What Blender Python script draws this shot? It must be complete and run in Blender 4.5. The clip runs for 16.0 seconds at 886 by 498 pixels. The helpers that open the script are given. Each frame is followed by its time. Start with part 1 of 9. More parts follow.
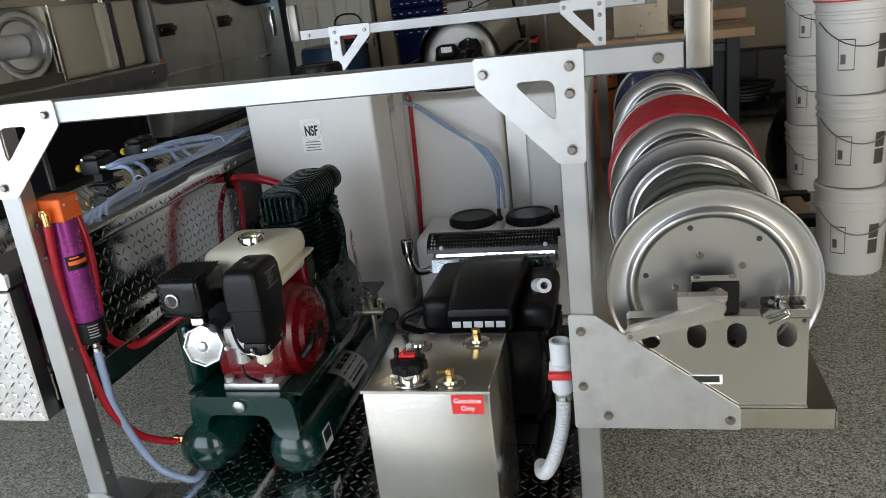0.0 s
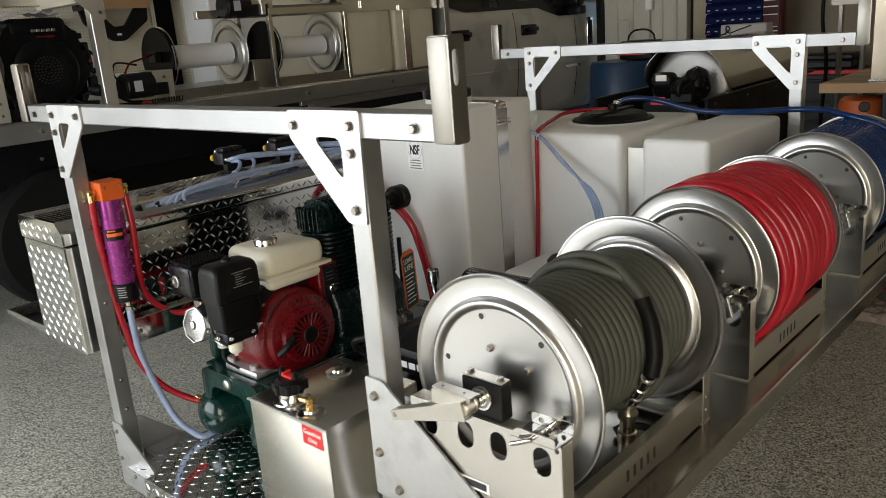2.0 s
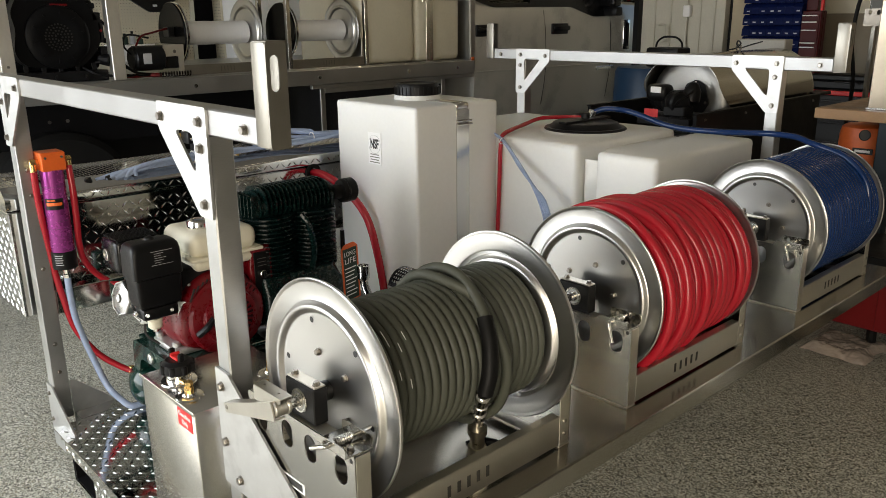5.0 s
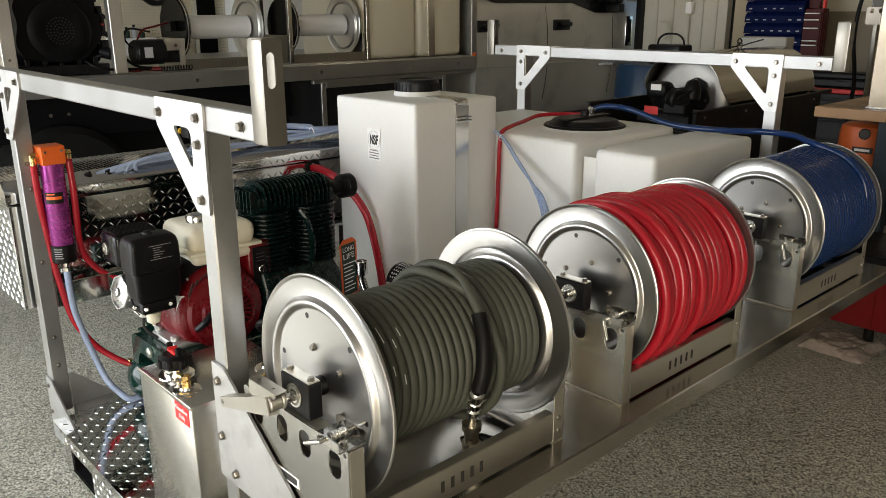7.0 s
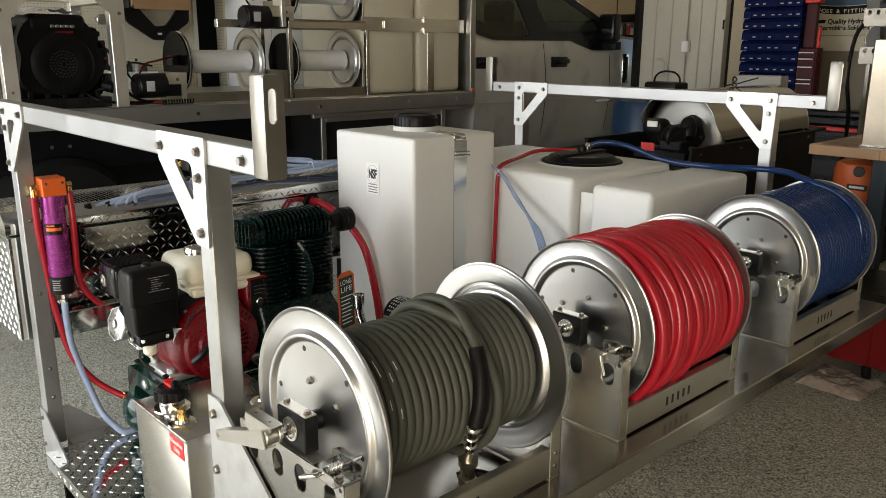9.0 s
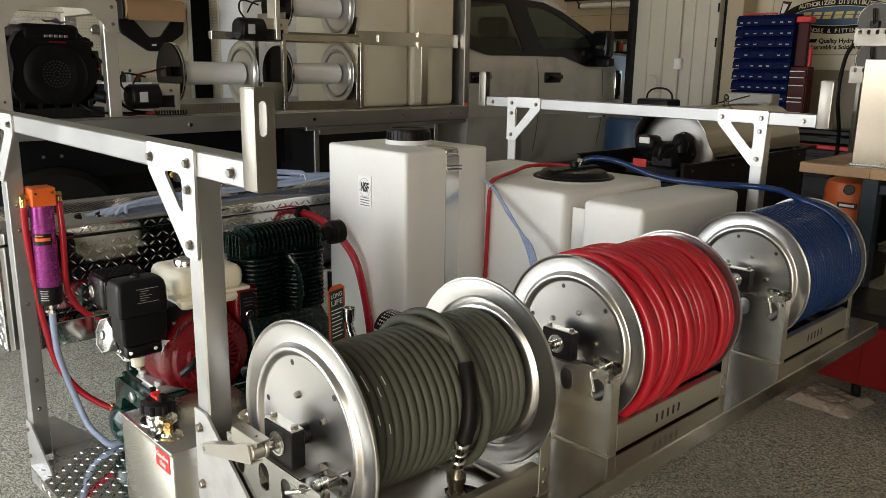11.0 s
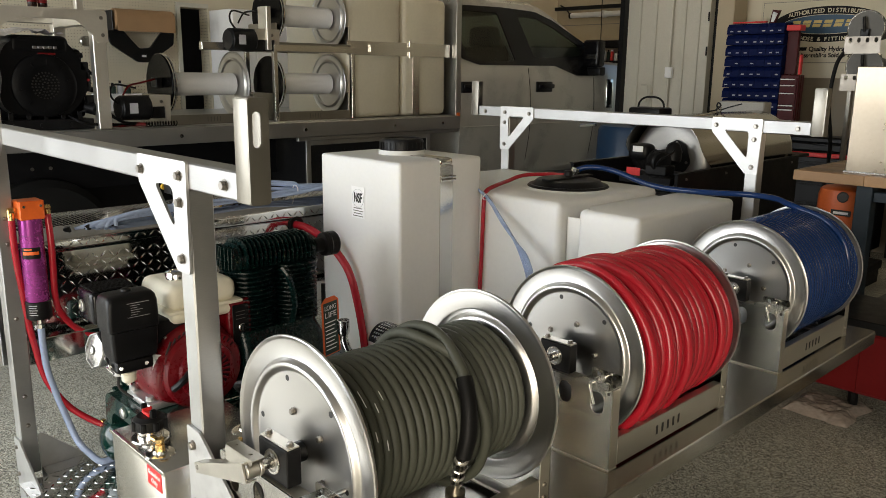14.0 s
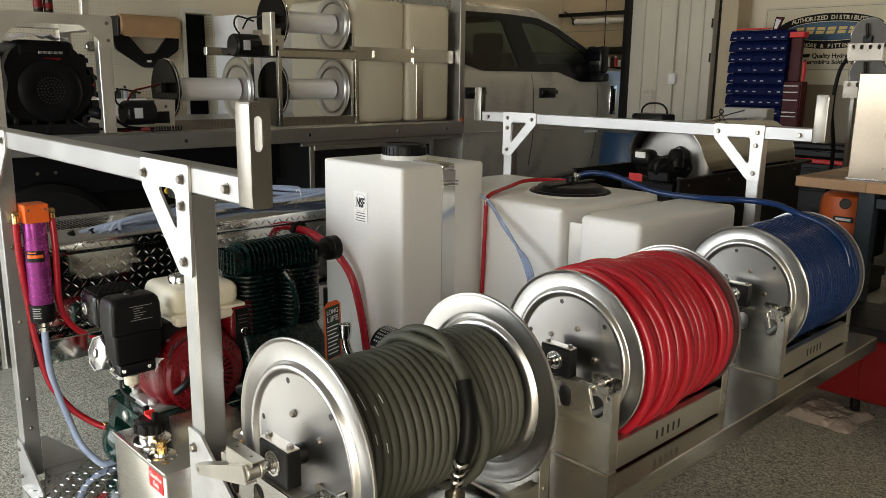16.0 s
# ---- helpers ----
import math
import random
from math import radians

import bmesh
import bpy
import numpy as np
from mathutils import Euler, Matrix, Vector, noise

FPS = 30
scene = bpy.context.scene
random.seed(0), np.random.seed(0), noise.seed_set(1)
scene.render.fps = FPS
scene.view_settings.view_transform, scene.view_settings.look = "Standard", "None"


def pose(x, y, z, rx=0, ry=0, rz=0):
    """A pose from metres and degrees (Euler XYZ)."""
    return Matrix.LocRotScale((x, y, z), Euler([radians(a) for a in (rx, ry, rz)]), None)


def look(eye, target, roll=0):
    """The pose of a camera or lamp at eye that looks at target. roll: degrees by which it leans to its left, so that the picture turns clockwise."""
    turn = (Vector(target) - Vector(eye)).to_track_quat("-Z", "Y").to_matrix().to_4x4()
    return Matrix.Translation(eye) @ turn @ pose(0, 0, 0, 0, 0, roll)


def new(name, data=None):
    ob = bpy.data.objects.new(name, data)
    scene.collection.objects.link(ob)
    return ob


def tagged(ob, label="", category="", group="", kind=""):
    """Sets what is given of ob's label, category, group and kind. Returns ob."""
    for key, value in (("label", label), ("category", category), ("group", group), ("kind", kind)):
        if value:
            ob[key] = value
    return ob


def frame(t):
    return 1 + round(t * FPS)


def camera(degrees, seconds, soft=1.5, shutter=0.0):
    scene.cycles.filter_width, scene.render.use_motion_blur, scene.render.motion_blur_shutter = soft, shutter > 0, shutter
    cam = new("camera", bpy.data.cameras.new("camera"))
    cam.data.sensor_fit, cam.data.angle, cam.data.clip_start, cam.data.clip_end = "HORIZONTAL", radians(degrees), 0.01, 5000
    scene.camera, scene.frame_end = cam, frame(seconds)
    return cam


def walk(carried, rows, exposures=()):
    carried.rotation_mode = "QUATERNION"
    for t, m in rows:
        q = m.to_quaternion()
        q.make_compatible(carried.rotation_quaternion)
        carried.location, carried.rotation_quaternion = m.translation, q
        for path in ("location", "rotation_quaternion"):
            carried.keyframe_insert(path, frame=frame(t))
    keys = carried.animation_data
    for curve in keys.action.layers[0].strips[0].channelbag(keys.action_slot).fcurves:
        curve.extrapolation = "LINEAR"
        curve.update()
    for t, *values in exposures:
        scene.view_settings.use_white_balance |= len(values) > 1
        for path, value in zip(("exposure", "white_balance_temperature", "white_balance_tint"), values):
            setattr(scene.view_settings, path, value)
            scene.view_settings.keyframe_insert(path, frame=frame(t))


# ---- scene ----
cam = camera(58.6, 16.0, soft=0.7, shutter=0.2)
PATH = [
    (0, (0.015, -0.002, 1.411), (-0.449, 1.837, 0.775), -6.89),
    (0.5, (0.340, 0.080, 1.389), (-0.379, 1.846, 0.787), -7.70),
    (1, (0.604, 0.215, 1.409), (-0.284, 1.912, 0.833), -7.11),
    (1.5, (0.876, 0.352, 1.399), (-0.305, 1.863, 0.831), -4.76),
    (2, (1.008, 0.548, 1.401), (-0.306, 1.955, 0.859), -4.49),
    (2.5, (1.075, 0.711, 1.412), (-0.243, 2.106, 0.850), -2.10),
    (3, (1.203, 0.800, 1.419), (-0.121, 2.183, 0.842), -0.23),
    (3.5, (1.269, 0.832, 1.423), (-0.090, 2.174, 0.832), -0.70),
    (4, (1.293, 0.831, 1.424), (-0.114, 2.141, 0.872), -1.52),
    (4.5, (1.292, 0.830, 1.421), (-0.116, 2.136, 0.864), -0.99),
    (7, (1.307, 0.834, 1.427), (-0.102, 2.132, 0.851), -0.22),
    (7.5, (1.310, 0.837, 1.431), (-0.096, 2.141, 0.864), -0.29),
    (8, (1.313, 0.836, 1.430), (-0.095, 2.144, 0.875), -0.33),
    (8.5, (1.309, 0.836, 1.427), (-0.110, 2.141, 0.897), -0.25),
    (9, (1.314, 0.828, 1.431), (-0.107, 2.145, 0.937), 0.22),
    (9.5, (1.311, 0.828, 1.429), (-0.110, 2.154, 0.956), 0.56),
    (12, (1.316, 0.838, 1.433), (-0.095, 2.182, 0.979), 0.86),
    (12.5, (1.310, 0.833, 1.431), (-0.097, 2.183, 0.986), 0.76),
    (13, (1.307, 0.832, 1.431), (-0.099, 2.185, 0.991), 0.71),
    (13.5, (1.297, 0.848, 1.426), (-0.106, 2.204, 0.990), 0.59),
    (14, (1.287, 0.845, 1.430), (-0.117, 2.200, 0.993), 0.63),
    (14.5, (1.289, 0.842, 1.431), (-0.121, 2.191, 0.995), 0.69),
    (15, (1.288, 0.844, 1.429), (-0.123, 2.195, 0.996), 0.73),
    (15.5, (1.296, 0.844, 1.430), (-0.116, 2.194, 1.001), 0.69),
    (16, (1.299, 0.843, 1.429), (-0.114, 2.193, 1.006), 0.76),
]
walk(cam, [(t, look(eye, target, roll)) for t, eye, target, roll in PATH], exposures=[(0, -0.55, 5850, 10), (0.5, -0.5, 5950, 10), (1.0, -0.42, 6100, 10), (1.5, -0.36, 6200, 10), (2.0, -0.3, 6350, 10), (3.0, -0.16, 6500, 10), (4.0, 0.02, 6500, 10), (16.0, 0.02, 6500, 10)])

# ---- world and light ----
world = bpy.data.worlds.new("sky")
scene.world = world
world.use_nodes = True
wn = world.node_tree
wn.nodes.clear()
sky = wn.nodes.new("ShaderNodeTexSky")
sky.sky_type = 'NISHITA'
sky.sun_disc = False
sky.sun_elevation, sky.sun_rotation = radians(41.4), radians(217)
wbg = wn.nodes.new("ShaderNodeBackground")
wbg.inputs["Strength"].default_value = 0.12
wout = wn.nodes.new("ShaderNodeOutputWorld")
wn.links.new(sky.outputs[0], wbg.inputs[0])
wn.links.new(wbg.outputs[0], wout.inputs[0])

sun = new("sun", bpy.data.lights.new("sun", 'SUN'))
sun.data.energy, sun.data.angle, sun.data.color = 4.5, radians(0.5), (1.0, 0.94, 0.86)
sun.matrix_world = look((-6.8, -9.1, 10), (0, 0, 0))


def opening_light(name, x, y, z, rz, w, h, power, color):
    """Daylight that enters by a door opening."""
    ob = new(name, bpy.data.lights.new(name, 'AREA'))
    ob.data.shape, ob.data.size, ob.data.size_y = 'RECTANGLE', w, h
    ob.data.energy, ob.data.color = power, color
    ob.matrix_world = pose(x, y, z, 68, 0, rz)      # sky light comes in sloping downwards
    return ob


opening_light("daylight_door", -2.85, -1.45, 1.42, 0, 4.5, 2.6, 200, (0.95, 0.98, 1.0))
opening_light("daylight_door", 2.7, -1.45, 1.42, 0, 2.8, 2.6, 165, (1.0, 0.88, 0.70))

# ---- materials ----
MATS = {}


def mat(name, color, rough=0.5, metal=0.0, var=0.12, scale=12.0, fine=160.0, bump=0.05, bump_scale=200.0,
        stretch=None, rough_var=0.1, spec=0.5, second=None, second_amount=0.4, coat=0.0, transmission=0.0, alpha=1.0,
        subsurface=0.0, emission=None, spun=0.0):
    if name in MATS:
        return MATS[name]
    m = bpy.data.materials.new(name)
    m.use_nodes = True
    n, l = m.node_tree.nodes, m.node_tree.links
    b = n["Principled BSDF"]
    tc = n.new("ShaderNodeTexCoord")
    mp = n.new("ShaderNodeMapping")
    if stretch:
        mp.inputs["Scale"].default_value = stretch
    l.new(tc.outputs["Object"], mp.inputs["Vector"])
    big = n.new("ShaderNodeTexNoise")
    big.inputs["Scale"].default_value, big.inputs["Detail"].default_value = scale, 5
    l.new(tc.outputs["Object"], big.inputs["Vector"])
    small = n.new("ShaderNodeTexNoise")
    small.inputs["Scale"].default_value, small.inputs["Detail"].default_value = fine, 3
    l.new(mp.outputs[0], small.inputs["Vector"])
    mixn = n.new("ShaderNodeMath")
    mixn.operation = 'MULTIPLY_ADD'
    mixn.inputs[1].default_value, mixn.inputs[2].default_value = 0.4, 0.0
    l.new(small.outputs[0], mixn.inputs[0])
    add = n.new("ShaderNodeMath")
    add.operation = 'MULTIPLY_ADD'
    add.inputs[1].default_value = 0.6
    l.new(big.outputs[0], add.inputs[0])
    l.new(mixn.outputs[0], add.inputs[2])
    ramp = n.new("ShaderNodeValToRGB")
    c = Vector(color)
    dark = [max(0, v * (1 - var)) for v in c]
    light = [min(1, v * (1 + var)) for v in c]
    ramp.color_ramp.elements[0].position, ramp.color_ramp.elements[0].color = 0.32, (*dark, 1)
    ramp.color_ramp.elements[1].position, ramp.color_ramp.elements[1].color = 0.68, (*light, 1)
    l.new(add.outputs[0], ramp.inputs[0])
    col = ramp.outputs[0]
    if second:
        stain = n.new("ShaderNodeTexNoise")
        stain.inputs["Scale"].default_value, stain.inputs["Detail"].default_value = scale * 0.6, 8
        l.new(tc.outputs["Object"], stain.inputs["Vector"])
        sr = n.new("ShaderNodeValToRGB")
        sr.color_ramp.elements[0].position, sr.color_ramp.elements[1].position = 0.55, 0.72
        sr.color_ramp.elements[1].color = (second_amount,) * 3 + (1,)
        l.new(stain.outputs[0], sr.inputs[0])
        mx = n.new("ShaderNodeMix")
        mx.data_type = 'RGBA'
        l.new(sr.outputs[0], mx.inputs[0])
        l.new(col, mx.inputs[6])
        mx.inputs[7].default_value = (*second, 1)
        col = mx.outputs[2]
    l.new(col, b.inputs["Base Color"])
    rr = n.new("ShaderNodeMapRange")
    rr.inputs[1].default_value, rr.inputs[2].default_value = 0.3, 0.7
    rr.inputs[3].default_value, rr.inputs[4].default_value = max(0.02, rough - rough_var), min(1, rough + rough_var)
    l.new(add.outputs[0], rr.inputs[0])
    l.new(rr.outputs[0], b.inputs["Roughness"])
    b.inputs["Metallic"].default_value = metal
    b.inputs["Specular IOR Level"].default_value = spec
    b.inputs["Coat Weight"].default_value = coat
    b.inputs["Transmission Weight"].default_value = transmission
    b.inputs["Alpha"].default_value = alpha
    b.inputs["Subsurface Weight"].default_value = subsurface
    if subsurface:
        b.inputs["Subsurface Radius"].default_value = (0.03, 0.028, 0.02)
    if spun:
        tg = n.new("ShaderNodeTangent")
        tg.direction_type, tg.axis = 'RADIAL', 'Y'
        l.new(tg.outputs[0], b.inputs["Tangent"])
        b.inputs["Anisotropic"].default_value = spun
    if emission:
        b.inputs["Emission Color"].default_value = (*emission[:3], 1)
        b.inputs["Emission Strength"].default_value = emission[3]
    if bump > 0:
        bs = n.new("ShaderNodeTexNoise")
        bs.inputs["Scale"].default_value, bs.inputs["Detail"].default_value = bump_scale, 3
        l.new(mp.outputs[0], bs.inputs["Vector"])
        bp = n.new("ShaderNodeBump")
        bp.inputs["Strength"].default_value, bp.inputs["Distance"].default_value = bump, 0.002
        l.new(bs.outputs[0], bp.inputs["Height"])
        l.new(bp.outputs[0], b.inputs["Normal"])
    MATS[name] = m
    return m


ALU = mat("brushed_aluminium", (0.45, 0.45, 0.44), 0.42, 1.0, 0.10, 9, 60, 0.03, 90, stretch=(1, 1, 14), second=(0.38, 0.38, 0.37), second_amount=0.6)
GUSSET = mat("handled_aluminium_plate", (0.58, 0.58, 0.57), 0.47, 1.0, 0.06, 24, 60, 0.02, 90, rough_var=0.06, second=(0.43, 0.43, 0.42), second_amount=0.6)
ALU_X = mat("rail_aluminium", (0.41, 0.41, 0.405), 0.45, 1.0, 0.10, 7, 60, 0.03, 90, stretch=(0.4, 14, 14), second=(0.44, 0.44, 0.43), second_amount=0.6)
TANKSHEET = mat("satin_stainless_sheet", (0.74, 0.72, 0.67), 0.40, 1.0, 0.06, 5, 90, 0.02, 120, stretch=(1, 1, 12))
FUELSHEET = mat("brushed_tank_sheet", (0.72, 0.70, 0.65), 0.23, 1.0, 0.05, 3, 40, 0.003, 120, stretch=(1, 1, 12), rough_var=0.02)
CRANKM = mat("handled_stainless", (0.50, 0.48, 0.43), 0.36, 1.0, 0.08, 9, 60, 0.01, 120, rough_var=0.05)
PLATE = mat("reel_plate_stainless", (0.50, 0.49, 0.46), 0.16, 1.0, 0.05, 6, 90, 0.002, 120, stretch=(12, 1, 1), rough_var=0.03)
RAILM = mat("rail_stainless", (0.62, 0.59, 0.52), 0.40, 1.0, 0.05, 4, 60, 0.003, 120, stretch=(1, 12, 1), rough_var=0.03)
GROOVE = mat("pressed_groove", (0.045, 0.042, 0.036), 0.5, 0.3, 0.1, 30, 90, 0.0)
BEDALU = mat("bed_aluminium", (0.78, 0.75, 0.68), 0.46, 1.0, 0.06, 5, 60, 0.01, 120)
STEEL = mat("brushed_stainless", (0.62, 0.61, 0.58), 0.19, 1.0, 0.05, 6, 90, 0.003, 120, stretch=(1, 1, 12), rough_var=0.03)
FLANGE = mat("spun_stainless", (0.57, 0.565, 0.55), 0.30, 1.0, 0.03, 3, 9, 0.0, 160, rough_var=0.03, spun=0.1)
DECK = mat("deck_sheet", (0.46, 0.44, 0.39), 0.22, 1.0, 0.06, 4, 30, 0.002, 60, stretch=(6, 0.8, 1), rough_var=0.04, second=(0.52, 0.50, 0.44), second_amount=0.6)
MIRROR = mat("polished_aluminium", (0.55, 0.54, 0.51), 0.09, 1.0, 0.05, 6, 60, 0.004, 40, rough_var=0.04)
TREAD = mat("diamond_plate", (0.66, 0.66, 0.65), 0.085, 1.0, 0.05, 16, 120, 0.006, 30, rough_var=0.05, second=(0.54, 0.54, 0.52))
DARKSTEEL = mat("dark_steel", (0.012, 0.012, 0.013), 0.45, 0.3, 0.2, 14, 120, 0.08, 180, second=(0.025, 0.022, 0.018), spec=0.2)
CHROME = mat("bright_metal", (0.78, 0.77, 0.74), 0.16, 1.0, 0.06, 30, 200, 0.03, 200)
BRASS = mat("brass", (0.72, 0.50, 0.20), 0.24, 1.0, 0.1, 40, 200, 0.04, 200)
TANKW = mat("white_polyethylene", (0.80, 0.80, 0.775), 0.42, 0.0, 0.03, 4, 60, 0.10, 90, subsurface=0.12, second=(0.77, 0.76, 0.71), second_amount=0.35)
TANKOLD = mat("aged_polyethylene", (0.62, 0.575, 0.45), 0.45, 0.0, 0.06, 3, 50, 0.10, 60, subsurface=0.10, second=(0.55, 0.50, 0.37), second_amount=0.5)
BUCKETW = mat("bucket_plastic", (0.78, 0.78, 0.76), 0.38, 0.0, 0.03, 6, 80, 0.05, 90, subsurface=0.05)
ENGBLACK = mat("engine_black", (0.0035, 0.0035, 0.004), 0.45, 0.0, 0.2, 20, 200, 0.08, 300, rough_var=0.08, spec=0.12)
BLACKP = mat("black_plastic", (0.006, 0.006, 0.0065), 0.38, 0.0, 0.2, 20, 260, 0.12, 420, rough_var=0.08, spec=0.25)
BLACKG = mat("gloss_black", (0.006, 0.006, 0.007), 0.20, 0.0, 0.2, 20, 160, 0.04, 200, spec=0.3)
RUBBER = mat("black_rubber", (0.006, 0.006, 0.006), 0.5, 0.0, 0.2, 30, 200, 0.1, 200, spec=0.15)
GREYHOSE = mat("grey_hose_rubber", (0.062, 0.066, 0.049), 0.58, 0.0, 0.12, 14, 220, 0.12, 380, second=(0.072, 0.076, 0.056), second_amount=0.4)
REDHOSE = mat("red_hose_vinyl", (0.40, 0.012, 0.024), 0.24, 0.0, 0.05, 10, 60, 0.01, 120, rough_var=0.04, second=(0.34, 0.008, 0.020), second_amount=0.5)
BLUEHOSE = mat("blue_hose_vinyl", (0.004, 0.025, 0.105), 0.15, 0.0, 0.12, 10, 200, 0.015, 120, rough_var=0.04, second=(0.004, 0.021, 0.095), second_amount=0.5)
CLEARTUBE = mat("pale_blue_tube", (0.34, 0.42, 0.60), 0.22, 0.0, 0.12, 30, 200, 0.03, 200, subsurface=0.1)
GREEN = mat("dark_green_enamel", (0.003, 0.026, 0.020), 0.22, 0.0, 0.15, 12, 120, 0.06, 140, coat=0.3)
CASTGREEN = mat("dark_green_casting", (0.0015, 0.010, 0.009), 0.27, 0.0, 0.2, 30, 120, 0.2, 120, spec=0.45)
REDPAINT = mat("red_engine_paint", (0.1360, 0.0020, 0.0054), 0.30, 0.0, 0.1, 15, 120, 0.05, 200, coat=0.2)
CREAM = mat("cream_fuel_tank", (0.74, 0.70, 0.56), 0.35, 0.0, 0.04, 10, 90, 0.05, 160)
ORANGE = mat("orange_anodised", (0.80, 0.14, 0.02), 0.34, 0.1, 0.08, 20, 140, 0.05, 200)
PURPLE = mat("purple_anodised", (0.33, 0.05, 0.27), 0.26, 0.55, 0.08, 20, 140, 0.03, 200)
WHITEP = mat("white_pvc", (0.82, 0.82, 0.82), 0.35, 0.0, 0.03, 10, 90, 0.03, 150)
LABELW = mat("white_label", (0.90, 0.90, 0.89), 0.5, 0.0, 0.03, 30, 90, 0.0)
LABELR = mat("red_label", (0.68, 0.03, 0.03), 0.45, 0.0, 0.05, 30, 90, 0.0)
LABELG = mat("green_label", (0.010, 0.030, 0.020), 0.5, 0.0, 0.05, 30, 90, 0.0)
INK = mat("black_ink", (0.02, 0.02, 0.02), 0.5, 0.0, 0.1, 30, 90, 0.0)
WORN = mat("worn_grey_print", (0.30, 0.30, 0.30), 0.5, 0.0, 0.1, 30, 90, 0.0)
STAMP = mat("stamped_groove", (0.22, 0.21, 0.19), 0.5, 0.8, 0.1, 30, 90, 0.0)
# dark brown: on the unseen walls it keeps bounced light low, deepening shadows
WALLD = mat("darkened_wall_brown", (0.24, 0.23, 0.21), 0.7, 0.0, 0.06, 2, 60, 0.06, 80)
WALLC = mat("cream_wall_paint", (0.47, 0.40, 0.28), 0.6, 0.0, 0.04, 2, 60, 0.06, 80, second=(0.50, 0.43, 0.30))
WALLW = mat("white_wall_metal", (0.58, 0.56, 0.48), 0.5, 0.0, 0.07, 2, 60, 0.08, 80, second=(0.44, 0.41, 0.33), second_amount=0.6)
# ceiling out of view, coloured dark so that less light bounces down
CEIL = mat("low_bounce_ceiling", (0.26, 0.25, 0.23), 0.7, 0.0, 0.04, 2, 50, 0.05, 80)
WOOD = mat("bench_maple", (0.36, 0.22, 0.115), 0.42, 0.0, 0.22, 4, 40, 0.12, 60, stretch=(2, 26, 26), second=(0.28, 0.16, 0.075))
PINE = mat("pine_board", (0.50, 0.37, 0.22), 0.6, 0.0, 0.2, 6, 40, 0.12, 60, stretch=(2, 20, 20))
BENCHBLUE = mat("bench_leg_paint", (0.012, 0.022, 0.032), 0.4, 0.0, 0.15, 8, 90, 0.05, 120)
VACORANGE = mat("orange_plastic", (0.62, 0.13, 0.03), 0.45, 0.0, 0.1, 10, 90, 0.05, 160)
BINBLUE = mat("blue_bin_plastic", (0.0022, 0.008, 0.060), 0.6, 0.0, 0.1, 10, 90, 0.04, 160, spec=0.12)
CHESTRED = mat("red_cabinet_paint", (0.13, 0.005, 0.006), 0.40, 0.0, 0.1, 8, 90, 0.03, 160, spec=0.2)
KRAFT = mat("kraft_paper", (0.40, 0.24, 0.12), 0.7, 0.0, 0.08, 10, 90, 0.06, 120)
TRUCKP = mat("truck_paint", (0.46, 0.45, 0.41), 0.30, 0.2, 0.04, 3, 300, 0.0, 100, coat=0.5)
TYRE = mat("tyre_rubber", (0.008, 0.008, 0.008), 0.75, 0.0, 0.2, 20, 120, 0.2, 160, spec=0.1)
TEAL = mat("teal_plastic", (0.0080, 0.0350, 0.0840), 0.4, 0.0, 0.1, 10, 90, 0.03, 160)
BANNERW = mat("banner_vinyl", (0.58, 0.53, 0.39), 0.5, 0.0, 0.05, 4, 60, 0.1, 30)
BANNERB = mat("banner_blue", (0.02, 0.07, 0.13), 0.45, 0.0, 0.1, 6, 60, 0.05, 30)
BANNERY = mat("banner_yellow", (0.55, 0.43, 0.14), 0.45, 0.0, 0.1, 6, 60, 0.05, 30)
FILM = mat("cloudy_plastic_film", (0.52, 0.44, 0.38), 0.10, 0.0, 0.30, 14, 60, 0.9, 34, second=(0.30, 0.10, 0.08), second_amount=0.7, coat=0.6, alpha=0.72)
# near-black colour that stands in for deep shade in openings
VOIDSHADE = mat("painted_void_shade", (0.006, 0.006, 0.007), 0.7, 0.0, 0.2, 4, 40, 0.05, 60, spec=0.08)
AMBER = mat("amber_lens", (0.60, 0.12, 0.02), 0.25, 0.0, 0.1, 30, 60, 0.0)
YELLOW = mat("yellow_cap", (0.60, 0.38, 0.02), 0.4, 0.0, 0.1, 30, 60, 0.0)


